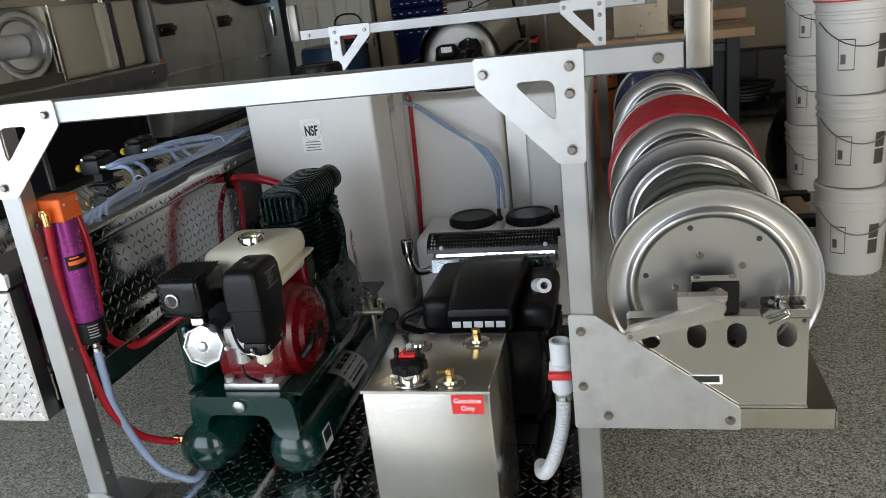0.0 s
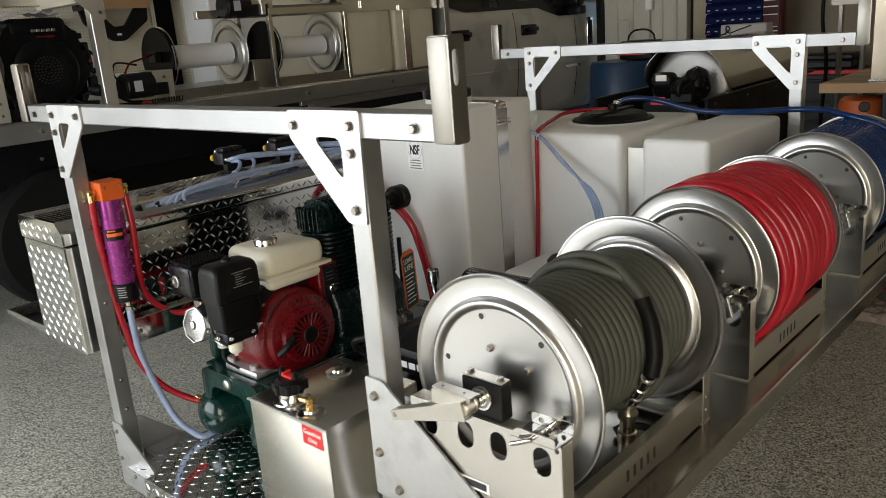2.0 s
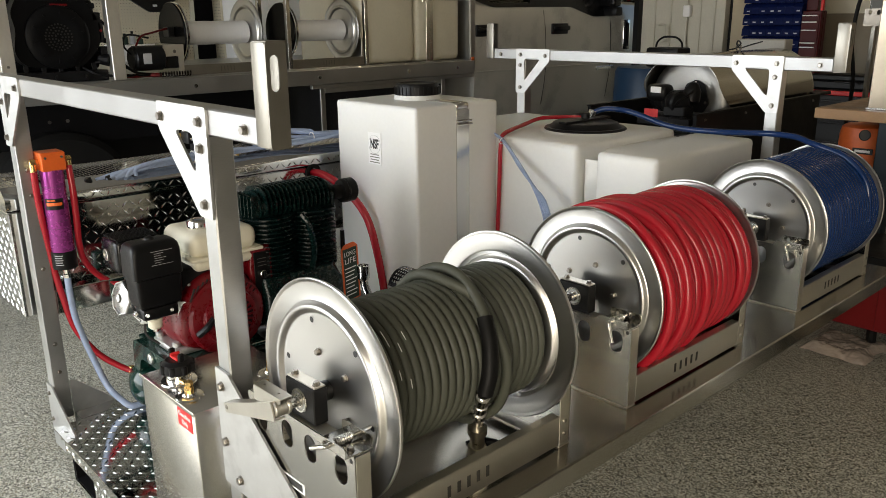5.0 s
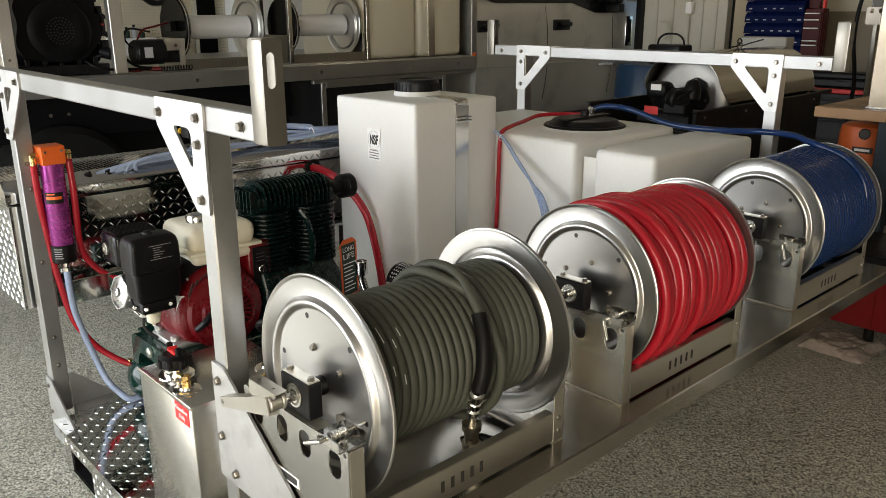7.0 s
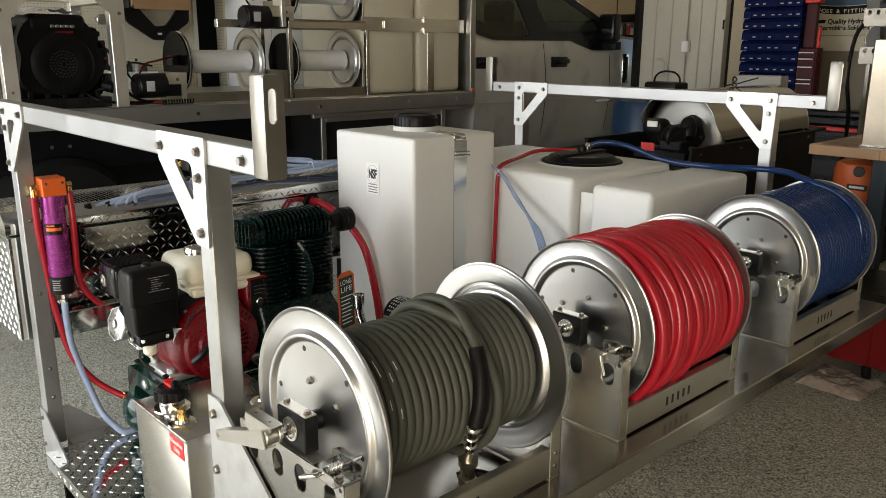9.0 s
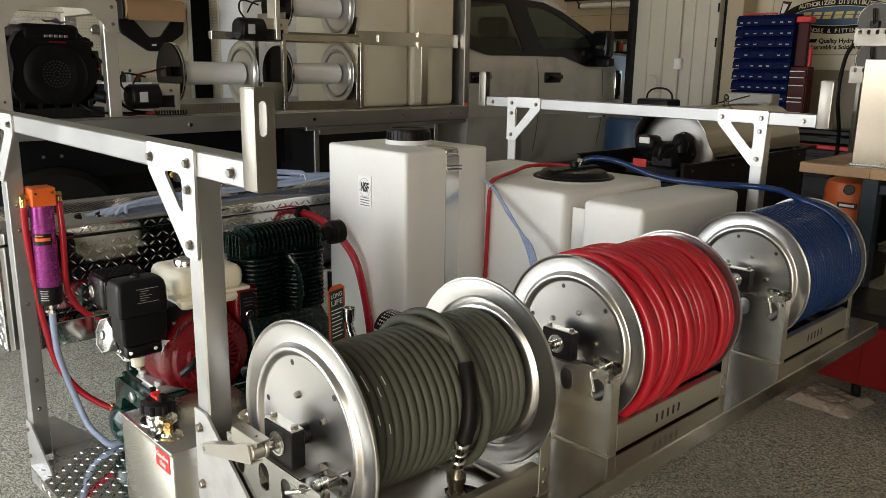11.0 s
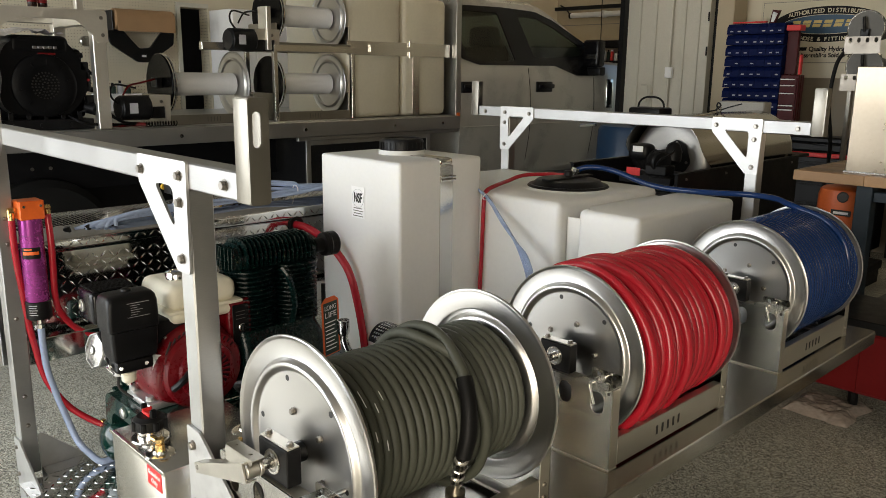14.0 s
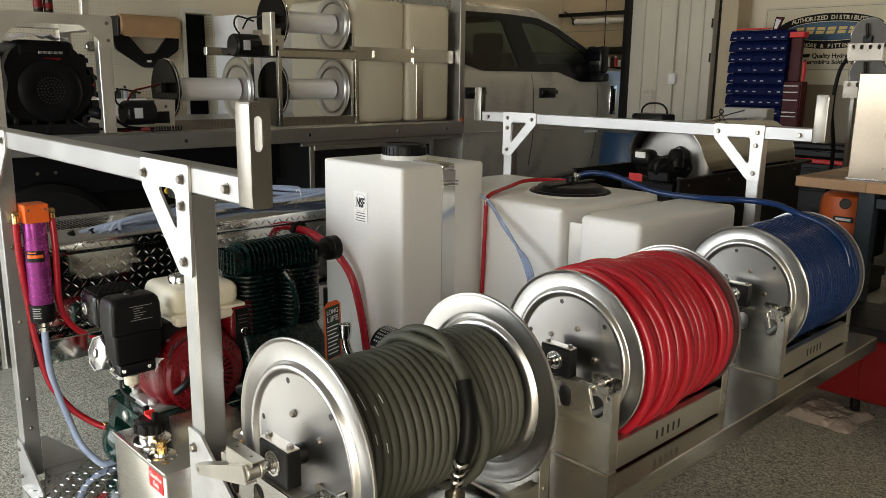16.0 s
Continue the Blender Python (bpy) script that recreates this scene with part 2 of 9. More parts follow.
def floor_material():
    """Epoxy floor with grey, tan and black flakes a few millimetres wide."""
    m = bpy.data.materials.new("flake_epoxy_floor")
    m.use_nodes = True
    n, l = m.node_tree.nodes, m.node_tree.links
    b = n["Principled BSDF"]
    tc = n.new("ShaderNodeTexCoord")
    warp = n.new("ShaderNodeTexNoise")
    warp.inputs["Scale"].default_value = 90
    l.new(tc.outputs["Object"], warp.inputs["Vector"])
    vm = n.new("ShaderNodeVectorMath")
    vm.operation = 'MULTIPLY_ADD'
    vm.inputs[1].default_value = (0.006, 0.006, 0.0)
    l.new(warp.outputs["Color"], vm.inputs[0])
    l.new(tc.outputs["Object"], vm.inputs[2])
    v = n.new("ShaderNodeTexVoronoi")
    v.inputs["Scale"].default_value = 250
    l.new(vm.outputs[0], v.inputs["Vector"])
    sep = n.new("ShaderNodeSeparateColor")
    l.new(v.outputs["Color"], sep.inputs[0])
    r = n.new("ShaderNodeValToRGB")
    r.color_ramp.interpolation = 'CONSTANT'
    e = r.color_ramp.elements
    e[0].position, e[0].color = 0.0, (0.055, 0.054, 0.044, 1)
    e[1].position, e[1].color = 0.16, (0.23, 0.225, 0.18, 1)
    for p, c in ((0.36, (0.43, 0.425, 0.36)), (0.58, (0.61, 0.605, 0.52)), (0.80, (0.78, 0.775, 0.69)), (0.93, (0.28, 0.24, 0.155))):
        k = e.new(p)
        k.color = (*c, 1)
    l.new(sep.outputs[0], r.inputs[0])
    big = n.new("ShaderNodeTexNoise")
    big.inputs["Scale"].default_value, big.inputs["Detail"].default_value = 1.3, 7
    l.new(tc.outputs["Object"], big.inputs["Vector"])
    rr = n.new("ShaderNodeMapRange")
    rr.inputs[1].default_value, rr.inputs[2].default_value, rr.inputs[3].default_value, rr.inputs[4].default_value = 0.3, 0.7, 0.78, 1.08
    l.new(big.outputs[0], rr.inputs[0])
    mul = n.new("ShaderNodeMix")
    mul.data_type, mul.blend_type = 'RGBA', 'MULTIPLY'
    mul.inputs[0].default_value = 1.0
    l.new(r.outputs[0], mul.inputs[6])
    l.new(rr.outputs[0], mul.inputs[7])
    l.new(mul.outputs[2], b.inputs["Base Color"])
    ro = n.new("ShaderNodeMapRange")
    ro.inputs[3].default_value, ro.inputs[4].default_value = 0.32, 0.55
    l.new(big.outputs[0], ro.inputs[0])
    l.new(ro.outputs[0], b.inputs["Roughness"])
    bp = n.new("ShaderNodeBump")
    bp.inputs["Strength"].default_value, bp.inputs["Distance"].default_value = 0.25, 0.001
    l.new(sep.outputs[1], bp.inputs["Height"])
    l.new(bp.outputs[0], b.inputs["Normal"])
    return m


def board_material():
    """Maple strips: grain along x, each strip a little lighter or darker."""
    m = WOOD.copy()
    m.name = "maple_strip"
    n, l = m.node_tree.nodes, m.node_tree.links
    b = n["Principled BSDF"]
    col = b.inputs["Base Color"].links[0].from_socket
    info = n.new("ShaderNodeObjectInfo")
    rng = n.new("ShaderNodeMapRange")
    rng.inputs[3].default_value, rng.inputs[4].default_value = 0.45, 1.35
    l.new(info.outputs["Random"], rng.inputs[0])
    mul = n.new("ShaderNodeMix")
    mul.data_type, mul.blend_type = 'RGBA', 'MULTIPLY'
    mul.inputs[0].default_value = 1.0
    l.new(col, mul.inputs[6])
    l.new(rng.outputs[0], mul.inputs[7])
    l.new(mul.outputs[2], b.inputs["Base Color"])
    return m


def pegboard_material():
    """Painted hardboard with rows of small dark holes 25 mm apart."""
    m = bpy.data.materials.new("pegboard")
    m.use_nodes = True
    n, l = m.node_tree.nodes, m.node_tree.links
    b = n["Principled BSDF"]
    b.inputs["Roughness"].default_value = 0.6
    tc = n.new("ShaderNodeTexCoord")
    v = n.new("ShaderNodeTexVoronoi")
    v.inputs["Scale"].default_value, v.inputs["Randomness"].default_value = 36, 0.0
    l.new(tc.outputs["Object"], v.inputs["Vector"])
    r = n.new("ShaderNodeValToRGB")
    r.color_ramp.elements[0].position, r.color_ramp.elements[0].color = 0.15, (0.12, 0.11, 0.09, 1)
    r.color_ramp.elements[1].position, r.color_ramp.elements[1].color = 0.19, (0.66, 0.60, 0.46, 1)
    l.new(v.outputs["Distance"], r.inputs[0])
    l.new(r.outputs[0], b.inputs["Base Color"])
    return m


def tinted_glass(name, tint):
    """Thin car glass: what lies behind it, tinted, under a clear reflection."""
    m = bpy.data.materials.new(name)
    m.use_nodes = True
    n, l = m.node_tree.nodes, m.node_tree.links
    n.remove(n["Principled BSDF"])
    see = n.new("ShaderNodeBsdfTransparent")
    see.inputs[0].default_value = (*tint, 1)
    gloss = n.new("ShaderNodeBsdfGlossy")
    gloss.inputs["Color"].default_value, gloss.inputs["Roughness"].default_value = (0.9, 0.9, 0.9, 1), 0.02
    mix = n.new("ShaderNodeMixShader")
    mix.inputs[0].default_value = 0.05
    l.new(see.outputs[0], mix.inputs[1])
    l.new(gloss.outputs[0], mix.inputs[2])
    l.new(mix.outputs[0], n["Material Output"].inputs[0])
    return m


GLASSD = tinted_glass("tinted_glass", (0.50, 0.56, 0.52))
FLOORM = floor_material()
PEG = pegboard_material()
BOARD = board_material()

# ---- building helpers ----
PLACE = {}


def thing(name, label, category, at=(0, 0, 0), group="", kind=""):
    """An empty at the base of a thing, to carry its parts."""
    e = new(name)
    e.location = at
    e.empty_display_size = 0.05
    PLACE[e] = Matrix.Translation(at)
    return tagged(e, label, category, group, kind)


def link_mesh(name, me, parent=None, label="", m=None):
    ob = new(name, me)
    m = m if m is not None else Matrix.Identity(4)
    if parent is not None:
        ob.parent = parent
        ob.matrix_parent_inverse = PLACE[parent].inverted()
    ob.matrix_basis = m
    PLACE[ob] = m
    if label:
        ob["label"] = label
    return ob


def to_mesh(name, bm, material, smooth=35):
    me = bpy.data.meshes.new(name)
    bmesh.ops.recalc_face_normals(bm, faces=bm.faces)
    bm.to_mesh(me)
    bm.free()
    for mm in (material if isinstance(material, (list, tuple)) else [material]):
        me.materials.append(mm)
    if smooth:
        me.polygons.foreach_set("use_smooth", [True] * len(me.polygons))
        me.set_sharp_from_angle(angle=radians(smooth))
    return me


def part(name, bm, material, parent, label="", smooth=35):
    return link_mesh(name, to_mesh(name, bm, material, smooth), parent, label)


def solid(name, bm, material, label, category, group="", kind="", smooth=35):
    """A top-level thing that is one mesh."""
    return tagged(link_mesh(name, to_mesh(name, bm, material, smooth)), label, category, group, kind)


def B():
    return bmesh.new()


def merge(bm, other, m=None):
    if m is not None:
        bmesh.ops.transform(other, matrix=m, verts=other.verts)
    me = bpy.data.meshes.new("tmp")
    other.to_mesh(me)
    other.free()
    bm.from_mesh(me)
    bpy.data.meshes.remove(me)
    return bm


def box(x0, x1, y0, y1, z0, z1, bev=0.002, seg=1, bm=None, m=None):
    t = bmesh.new()
    bmesh.ops.create_cube(t, size=1)
    for v in t.verts:
        v.co = Vector((x0 + (v.co.x + 0.5) * (x1 - x0), y0 + (v.co.y + 0.5) * (y1 - y0), z0 + (v.co.z + 0.5) * (z1 - z0)))
    if bev:
        bev = min(bev, 0.45 * min(abs(x1 - x0), abs(y1 - y0), abs(z1 - z0)))
        bmesh.ops.bevel(t, geom=t.edges, offset=bev, segments=seg, profile=0.5, affect='EDGES')
    return merge(bm if bm is not None else bmesh.new(), t, m)


def basis_to(d):
    d = Vector(d).normalized()
    return d.to_track_quat('Z', 'Y').to_matrix().to_4x4()


def lathe(profile, at, axis, seg=32, bm=None, close=False):
    """Turns (radius, height) pairs round an axis from the point at."""
    bm = bm if bm is not None else bmesh.new()
    m = Matrix.Translation(at) @ basis_to(axis)
    rings = []
    for r, h in profile:
        if r < 1e-6:
            rings.append([bm.verts.new(m @ Vector((0, 0, h)))])
        else:
            rings.append([bm.verts.new(m @ Vector((r * math.cos(2 * math.pi * i / seg), r * math.sin(2 * math.pi * i / seg), h))) for i in range(seg)])
    pairs = list(zip(rings, rings[1:]))
    if close:
        pairs.append((rings[-1], rings[0]))
    for a, b in pairs:
        for i in range(seg):
            j = (i + 1) % seg
            if len(a) == 1 and len(b) == 1:
                continue
            if len(a) == 1:
                bm.faces.new((a[0], b[i], b[j]))
            elif len(b) == 1:
                bm.faces.new((a[i], a[j], b[0]))
            else:
                bm.faces.new((a[i], a[j], b[j], b[i]))
    return bm


def cyl(p0, p1, r, seg=20, bm=None, bev=0.0, r1=None):
    p0, p1 = Vector(p0), Vector(p1)
    h = (p1 - p0).length
    r1 = r if r1 is None else r1
    if bev:
        pr = [(0, 0), (r - bev, 0), (r, bev), (r1, h - bev), (r1 - bev, h), (0, h)]
    else:
        pr = [(0, 0), (r, 0), (r1, h), (0, h)]
    return lathe(pr, p0, p1 - p0, seg, bm)


def smooth_path(pts, n=8):
    """Catmull-Rom points through pts."""
    p = [Vector(v) for v in pts]
    p = [2 * p[0] - p[1]] + p + [2 * p[-1] - p[-2]]
    out = []
    for i in range(1, len(p) - 2):
        for k in range(n):
            t = k / n
            a, b, c, d = p[i - 1], p[i], p[i + 1], p[i + 2]
            out.append(0.5 * ((2 * b) + (c - a) * t + (2 * a - 5 * b + 4 * c - d) * t * t + (3 * b - a - 3 * c + d) * t ** 3))
    out.append(p[-2])
    return out


def tube(pts, r, seg=8, n=8, bm=None, raw=False, cap=True, wave=None):
    """A round tube along a path."""
    bm = bm if bm is not None else bmesh.new()
    path = [Vector(v) for v in pts] if raw else smooth_path(pts, n)
    prev, rings = None, []
    for i, p in enumerate(path):
        t = (path[min(i + 1, len(path) - 1)] - path[max(i - 1, 0)]).normalized()
        if prev is None:
            a = Vector((0, 0, 1)) if abs(t.z) < 0.9 else Vector((1, 0, 0))
            u = (a - t * a.dot(t)).normalized()
        else:
            u = (prev - t * prev.dot(t)).normalized()
        prev = u
        w = t.cross(u)
        rad = r * (wave(i) if wave else 1)
        rings.append([bm.verts.new(p + rad * (u * math.cos(2 * math.pi * k / seg) + w * math.sin(2 * math.pi * k / seg))) for k in range(seg)])
    for a, b in zip(rings, rings[1:]):
        for k in range(seg):
            bm.faces.new((a[k], a[(k + 1) % seg], b[(k + 1) % seg], b[k]))
    if cap:
        bm.faces.new(rings[0][::-1])
        bm.faces.new(rings[-1])
    return bm


def rounded(pts, r, n=4):
    """Rounds the corners of a polygon."""
    out = []
    k = len(pts)
    for i in range(k):
        a, b, c = Vector(pts[i - 1]), Vector(pts[i]), Vector(pts[(i + 1) % k])
        u, w = (a - b), (c - b)
        rr = min(r, u.length * 0.45, w.length * 0.45)
        p, q = b + u.normalized() * rr, b + w.normalized() * rr
        for s in range(n + 1):
            t = s / n
            out.append(tuple((1 - t) ** 2 * p + 2 * t * (1 - t) * b + t * t * q))
    return out


def oval(cx, cy, rx, ry, n=16):
    return [(cx + rx * math.cos(2 * math.pi * i / n), cy + ry * math.sin(2 * math.pi * i / n)) for i in range(n)]


def slot(cx, cy, w, h, n=6):
    r = w / 2
    out = []
    for s, y in ((0, cy + h / 2 - r), (math.pi, cy - h / 2 + r)):
        out += [(cx + r * math.cos(s + math.pi * i / n), y + r * math.sin(s + math.pi * i / n)) for i in range(n + 1)]
    return out


def plate(outline, thick, m, holes=(), bm=None):
    """A flat plate of an outline in its own xy plane, with holes through it, moved by m."""
    t = bmesh.new()
    edges = []
    for loop in (outline, *holes):
        vs = [t.verts.new((x, y, 0)) for x, y in loop]
        edges += [t.edges.new((vs[i], vs[(i + 1) % len(vs)])) for i in range(len(vs))]
    bmesh.ops.triangle_fill(t, use_beauty=True, use_dissolve=False, edges=edges, normal=(0, 0, 1))
    g = bmesh.ops.extrude_face_region(t, geom=list(t.faces))
    bmesh.ops.translate(t, vec=(0, 0, thick), verts=[v for v in g["geom"] if isinstance(v, bmesh.types.BMVert)])
    bmesh.ops.recalc_face_normals(t, faces=t.faces)
    return merge(bm if bm is not None else bmesh.new(), t, m)


XZ = Matrix(((1, 0, 0, 0), (0, 0, 1, 0), (0, 1, 0, 0), (0, 0, 0, 1)))      # plate x, y to world x, z; thickness to +y
YZ = Matrix(((0, 0, 1, 0), (1, 0, 0, 0), (0, 1, 0, 0), (0, 0, 0, 1)))      # plate x, y to world y, z; thickness to +x


def at_xz(y):
    return Matrix.Translation((0, y, 0)) @ XZ


def at_yz(x):
    return Matrix.Translation((x, 0, 0)) @ YZ


def lettering(name, text, size, m, material, parent, depth=0.0006, width=None, align='CENTER', bold=0.0):
    cu = bpy.data.curves.new(name, 'FONT')
    cu.body, cu.size, cu.extrude, cu.align_x, cu.align_y, cu.offset = text, size, depth, align, 'CENTER', bold
    tmp = bpy.data.objects.new(name, cu)
    scene.collection.objects.link(tmp)
    bpy.context.view_layer.update()
    me = bpy.data.meshes.new_from_object(tmp.evaluated_get(bpy.context.evaluated_depsgraph_get()))
    bpy.data.objects.remove(tmp)
    me.materials.clear()
    me.materials.append(material)
    if width:
        xs = [v.co.x for v in me.vertices]
        k = width / max(1e-6, max(xs) - min(xs))
        for v in me.vertices:
            v.co.x *= k
    return link_mesh(name, me, parent, "", m)


FRONT = pose(0, 0, 0, 90, 0, 0)      # letters that face -y


def hexbolt_mesh(r, h, material):
    bm = lathe([(r * 1.25, 0), (r * 1.25, 0.0015), (r * 0.95, 0.0016)], (0, 0, 0), (0, 0, 1), 14)
    lathe([(r, 0.0012), (r, h * 0.8), (r * 0.85, h), (0, h)], (0, 0, 0), (0, 0, 1), 6, bm)
    return to_mesh("bolt", bm, material, 25)


BOLTM = mat("zinc_bolt", (0.30, 0.28, 0.25), 0.34, 1.0, 0.15, 40, 200, 0.03, 200)
BOLT = hexbolt_mesh(0.0085, 0.009, BOLTM)
SPRINGWIRE = mat("spring_wire", (0.55, 0.54, 0.50), 0.3, 1.0)
SMALLBOLT = hexbolt_mesh(0.006, 0.007, BOLTM)
DARKBOLT = hexbolt_mesh(0.006, 0.006, CASTGREEN)


def bolt(parent, p, d=(0, -1, 0), me=None):
    return link_mesh("bolt", me or BOLT, parent, "", Matrix.Translation(p) @ basis_to(d))


def lugs(o, u, v, nu, nv, step=0.0275, size=(0.029, 0.0066, 0.0019), bm=None):
    """Raised lozenges of tread plate over a rectangle at o, along the unit vectors u and v."""
    bm = bm if bm is not None else bmesh.new()
    o, u, v = Vector(o), Vector(u), Vector(v)
    w = u.cross(v)
    a, b = (u + v).normalized(), (u - v).normalized()
    for i in range(nu):
        for j in range(nv):
            c = o + u * (i + 0.5) * step + v * (j + 0.5) * step
            d, e = (a, b) if (i + j) % 2 else (b, a)
            L, W, Hh = size[0] / 2, size[1] / 2, size[2]
            p = [c - d * L, c - e * W, c + d * L, c + e * W]
            q = [c - d * L * 0.5 + w * Hh, c + d * L * 0.5 + w * Hh]
            p = [bm.verts.new(x) for x in p]
            q = [bm.verts.new(x) for x in q]
            bm.faces.new((p[0], p[1], q[0]))
            bm.faces.new((p[1], p[2], q[1], q[0]))
            bm.faces.new((p[2], p[3], q[1]))
            bm.faces.new((p[3], p[0], q[0], q[1]))
    return bm

# ---- the room ----
X0, X1, Y0, Y1, CZ = -5.7, 4.6, -1.5, 9.7, 3.7


def slab(name, label, material, *boxes, bev=0.0):
    bm = B()
    for b in boxes:
        box(*b, bev, bm=bm)
    return solid(name, bm, material, label, "structure", kind="structure", smooth=0)


slab("floor", "grey flecked epoxy garage floor", FLOORM, (X0 - 0.2, X1 + 0.2, Y0 - 0.2, Y1 + 0.2, -0.1, 0.0))
slab("ground", "pale concrete apron outside the garage door", mat("apron_concrete", (0.42, 0.41, 0.38), 0.8, 0, 0.1, 2, 40, 0.2, 60), (-60, 60, -80, Y0 - 0.2, -0.12, -0.02))
slab("ceiling", "unseen garage ceiling, coloured dark to cut bounced light", CEIL, (X0 - 0.2, X1 + 0.2, Y0 - 0.2, Y1 + 0.2, CZ, CZ + 0.15))
slab("wall_south", "unseen wall round the two open garage doors, darkened to cut bounced light", WALLD, (X0 - 0.2, -5.2, Y0 - 0.2, Y0, 0, CZ), (-0.5, 1.2, Y0 - 0.2, Y0, 0, CZ), (4.2, X1 + 0.2, Y0 - 0.2, Y0, 0, CZ), (-5.2, -0.5, Y0 - 0.2, Y0, 2.8, CZ), (1.2, 4.2, Y0 - 0.2, Y0, 2.8, CZ))
slab("wall_east", "unseen side wall, darkened to cut bounced light", WALLD, (X1, X1 + 0.2, Y0, Y1, 0, CZ))
slab("wall_north", "cream sectional wall behind the truck", WALLC, (X0 - 0.2, -3.2, Y1, Y1 + 0.2, 0, CZ))
slab("wall_west", "perforated pegboard wall", PEG, (X0 - 0.2, X0, Y0, 4.258, 0, CZ), (X0 - 0.2, X0, 4.53, Y1, 0, CZ), (X0 - 0.2, X0, 4.258, 4.53, 1.977, CZ))
# the darkness beyond the doorway is a black sheet
slab("doorway_panel", "black sheet standing in for the unlit space behind the doorway", VOIDSHADE, (X0 - 0.19, X0 - 0.16, 4.2585, 4.5295, 0, 1.9765))
slab("wall_bay", "cream wall behind the parts racks", WALLC, (-2.20, X1, 7.95, 8.15, 0, CZ))
slab("pegboard", "cream perforated board on the wall", PEG, (-2.19, 0.6, 7.93, 7.95, 1.418, 2.6))
slab("wainscot", "drab panelling on the lower wall", mat("drab_panel_paint", (0.24, 0.20, 0.14), 0.6, 0.0, 0.06, 2, 60, 0.06, 80), (-2.12, X1, 7.934, 7.948, 0, 1.415))
# the right strip paints the shade of the gap between leaf and post
slab("trim", "dark strips beside the white panels, the right one for a shaded gap", DARKSTEEL, (-2.339, -2.30, 7.70, 7.75, 0, CZ), (-3.24, -3.19, 7.55, 7.75, 0, CZ))
slab("door_post", "tan painted door post", WALLC, (-2.296, -2.14, 7.66, 7.90, 0, CZ), bev=0.006)


def white_panels():
    """The ribbed white door leaf with its conduit and switch."""
    t = thing("door_1", "white ribbed metal door leaf with conduit", "door", (-2.76, 7.66, 0), kind="structure")
    bm = box(-3.19, -2.34, 7.62, 7.70, 0, CZ, 0.002)
    part("leaf", bm, WALLW, t)
    for x in (-3.05, -2.88, -2.58, -2.44):
        part("rib", box(x - 0.012, x + 0.012, 7.602, 7.62, 0, CZ, 0.005), WALLW, t)
    part("conduit", tube([(-2.70, 7.59, 0.9), (-2.70, 7.59, 1.4), (-2.70, 7.59, 2.2), (-2.70, 7.59, 3.4)], 0.011, 8), WALLW, t)
    part("switch_box", box(-2.725, -2.655, 7.56, 7.605, 1.40, 1.50, 0.006), LABELW, t)
    part("hook", tube([(-2.95, 7.60, 1.33), (-2.95, 7.54, 1.33), (-2.88, 7.53, 1.32), (-2.88, 7.53, 1.20), (-2.93, 7.53, 1.18)], 0.010, 6), WALLW, t)
    for z in (0.9, 1.6, 1.9):
        part("latch", box(-2.354, -2.342, 7.606, 7.6195, z, z + 0.08, 0.002), BLACKP, t)


white_panels()


def unseen_ceiling_light(x, y, power):
    t = thing("unseen_ceiling_light", "unseen long white fluorescent ceiling fitting", "ceiling light", (x, y, CZ), "ceiling lights")
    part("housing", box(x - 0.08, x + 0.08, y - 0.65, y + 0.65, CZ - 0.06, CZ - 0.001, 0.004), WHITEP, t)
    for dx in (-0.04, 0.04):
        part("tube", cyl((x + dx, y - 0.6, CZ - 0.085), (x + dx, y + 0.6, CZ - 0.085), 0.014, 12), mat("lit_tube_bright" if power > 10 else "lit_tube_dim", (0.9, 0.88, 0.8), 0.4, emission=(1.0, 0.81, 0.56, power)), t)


# unseen fittings; the one at x -4.6 is added to brighten the far wall
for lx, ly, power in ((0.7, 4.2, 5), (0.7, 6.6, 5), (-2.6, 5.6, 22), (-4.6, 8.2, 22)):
    unseen_ceiling_light(lx, ly, power)


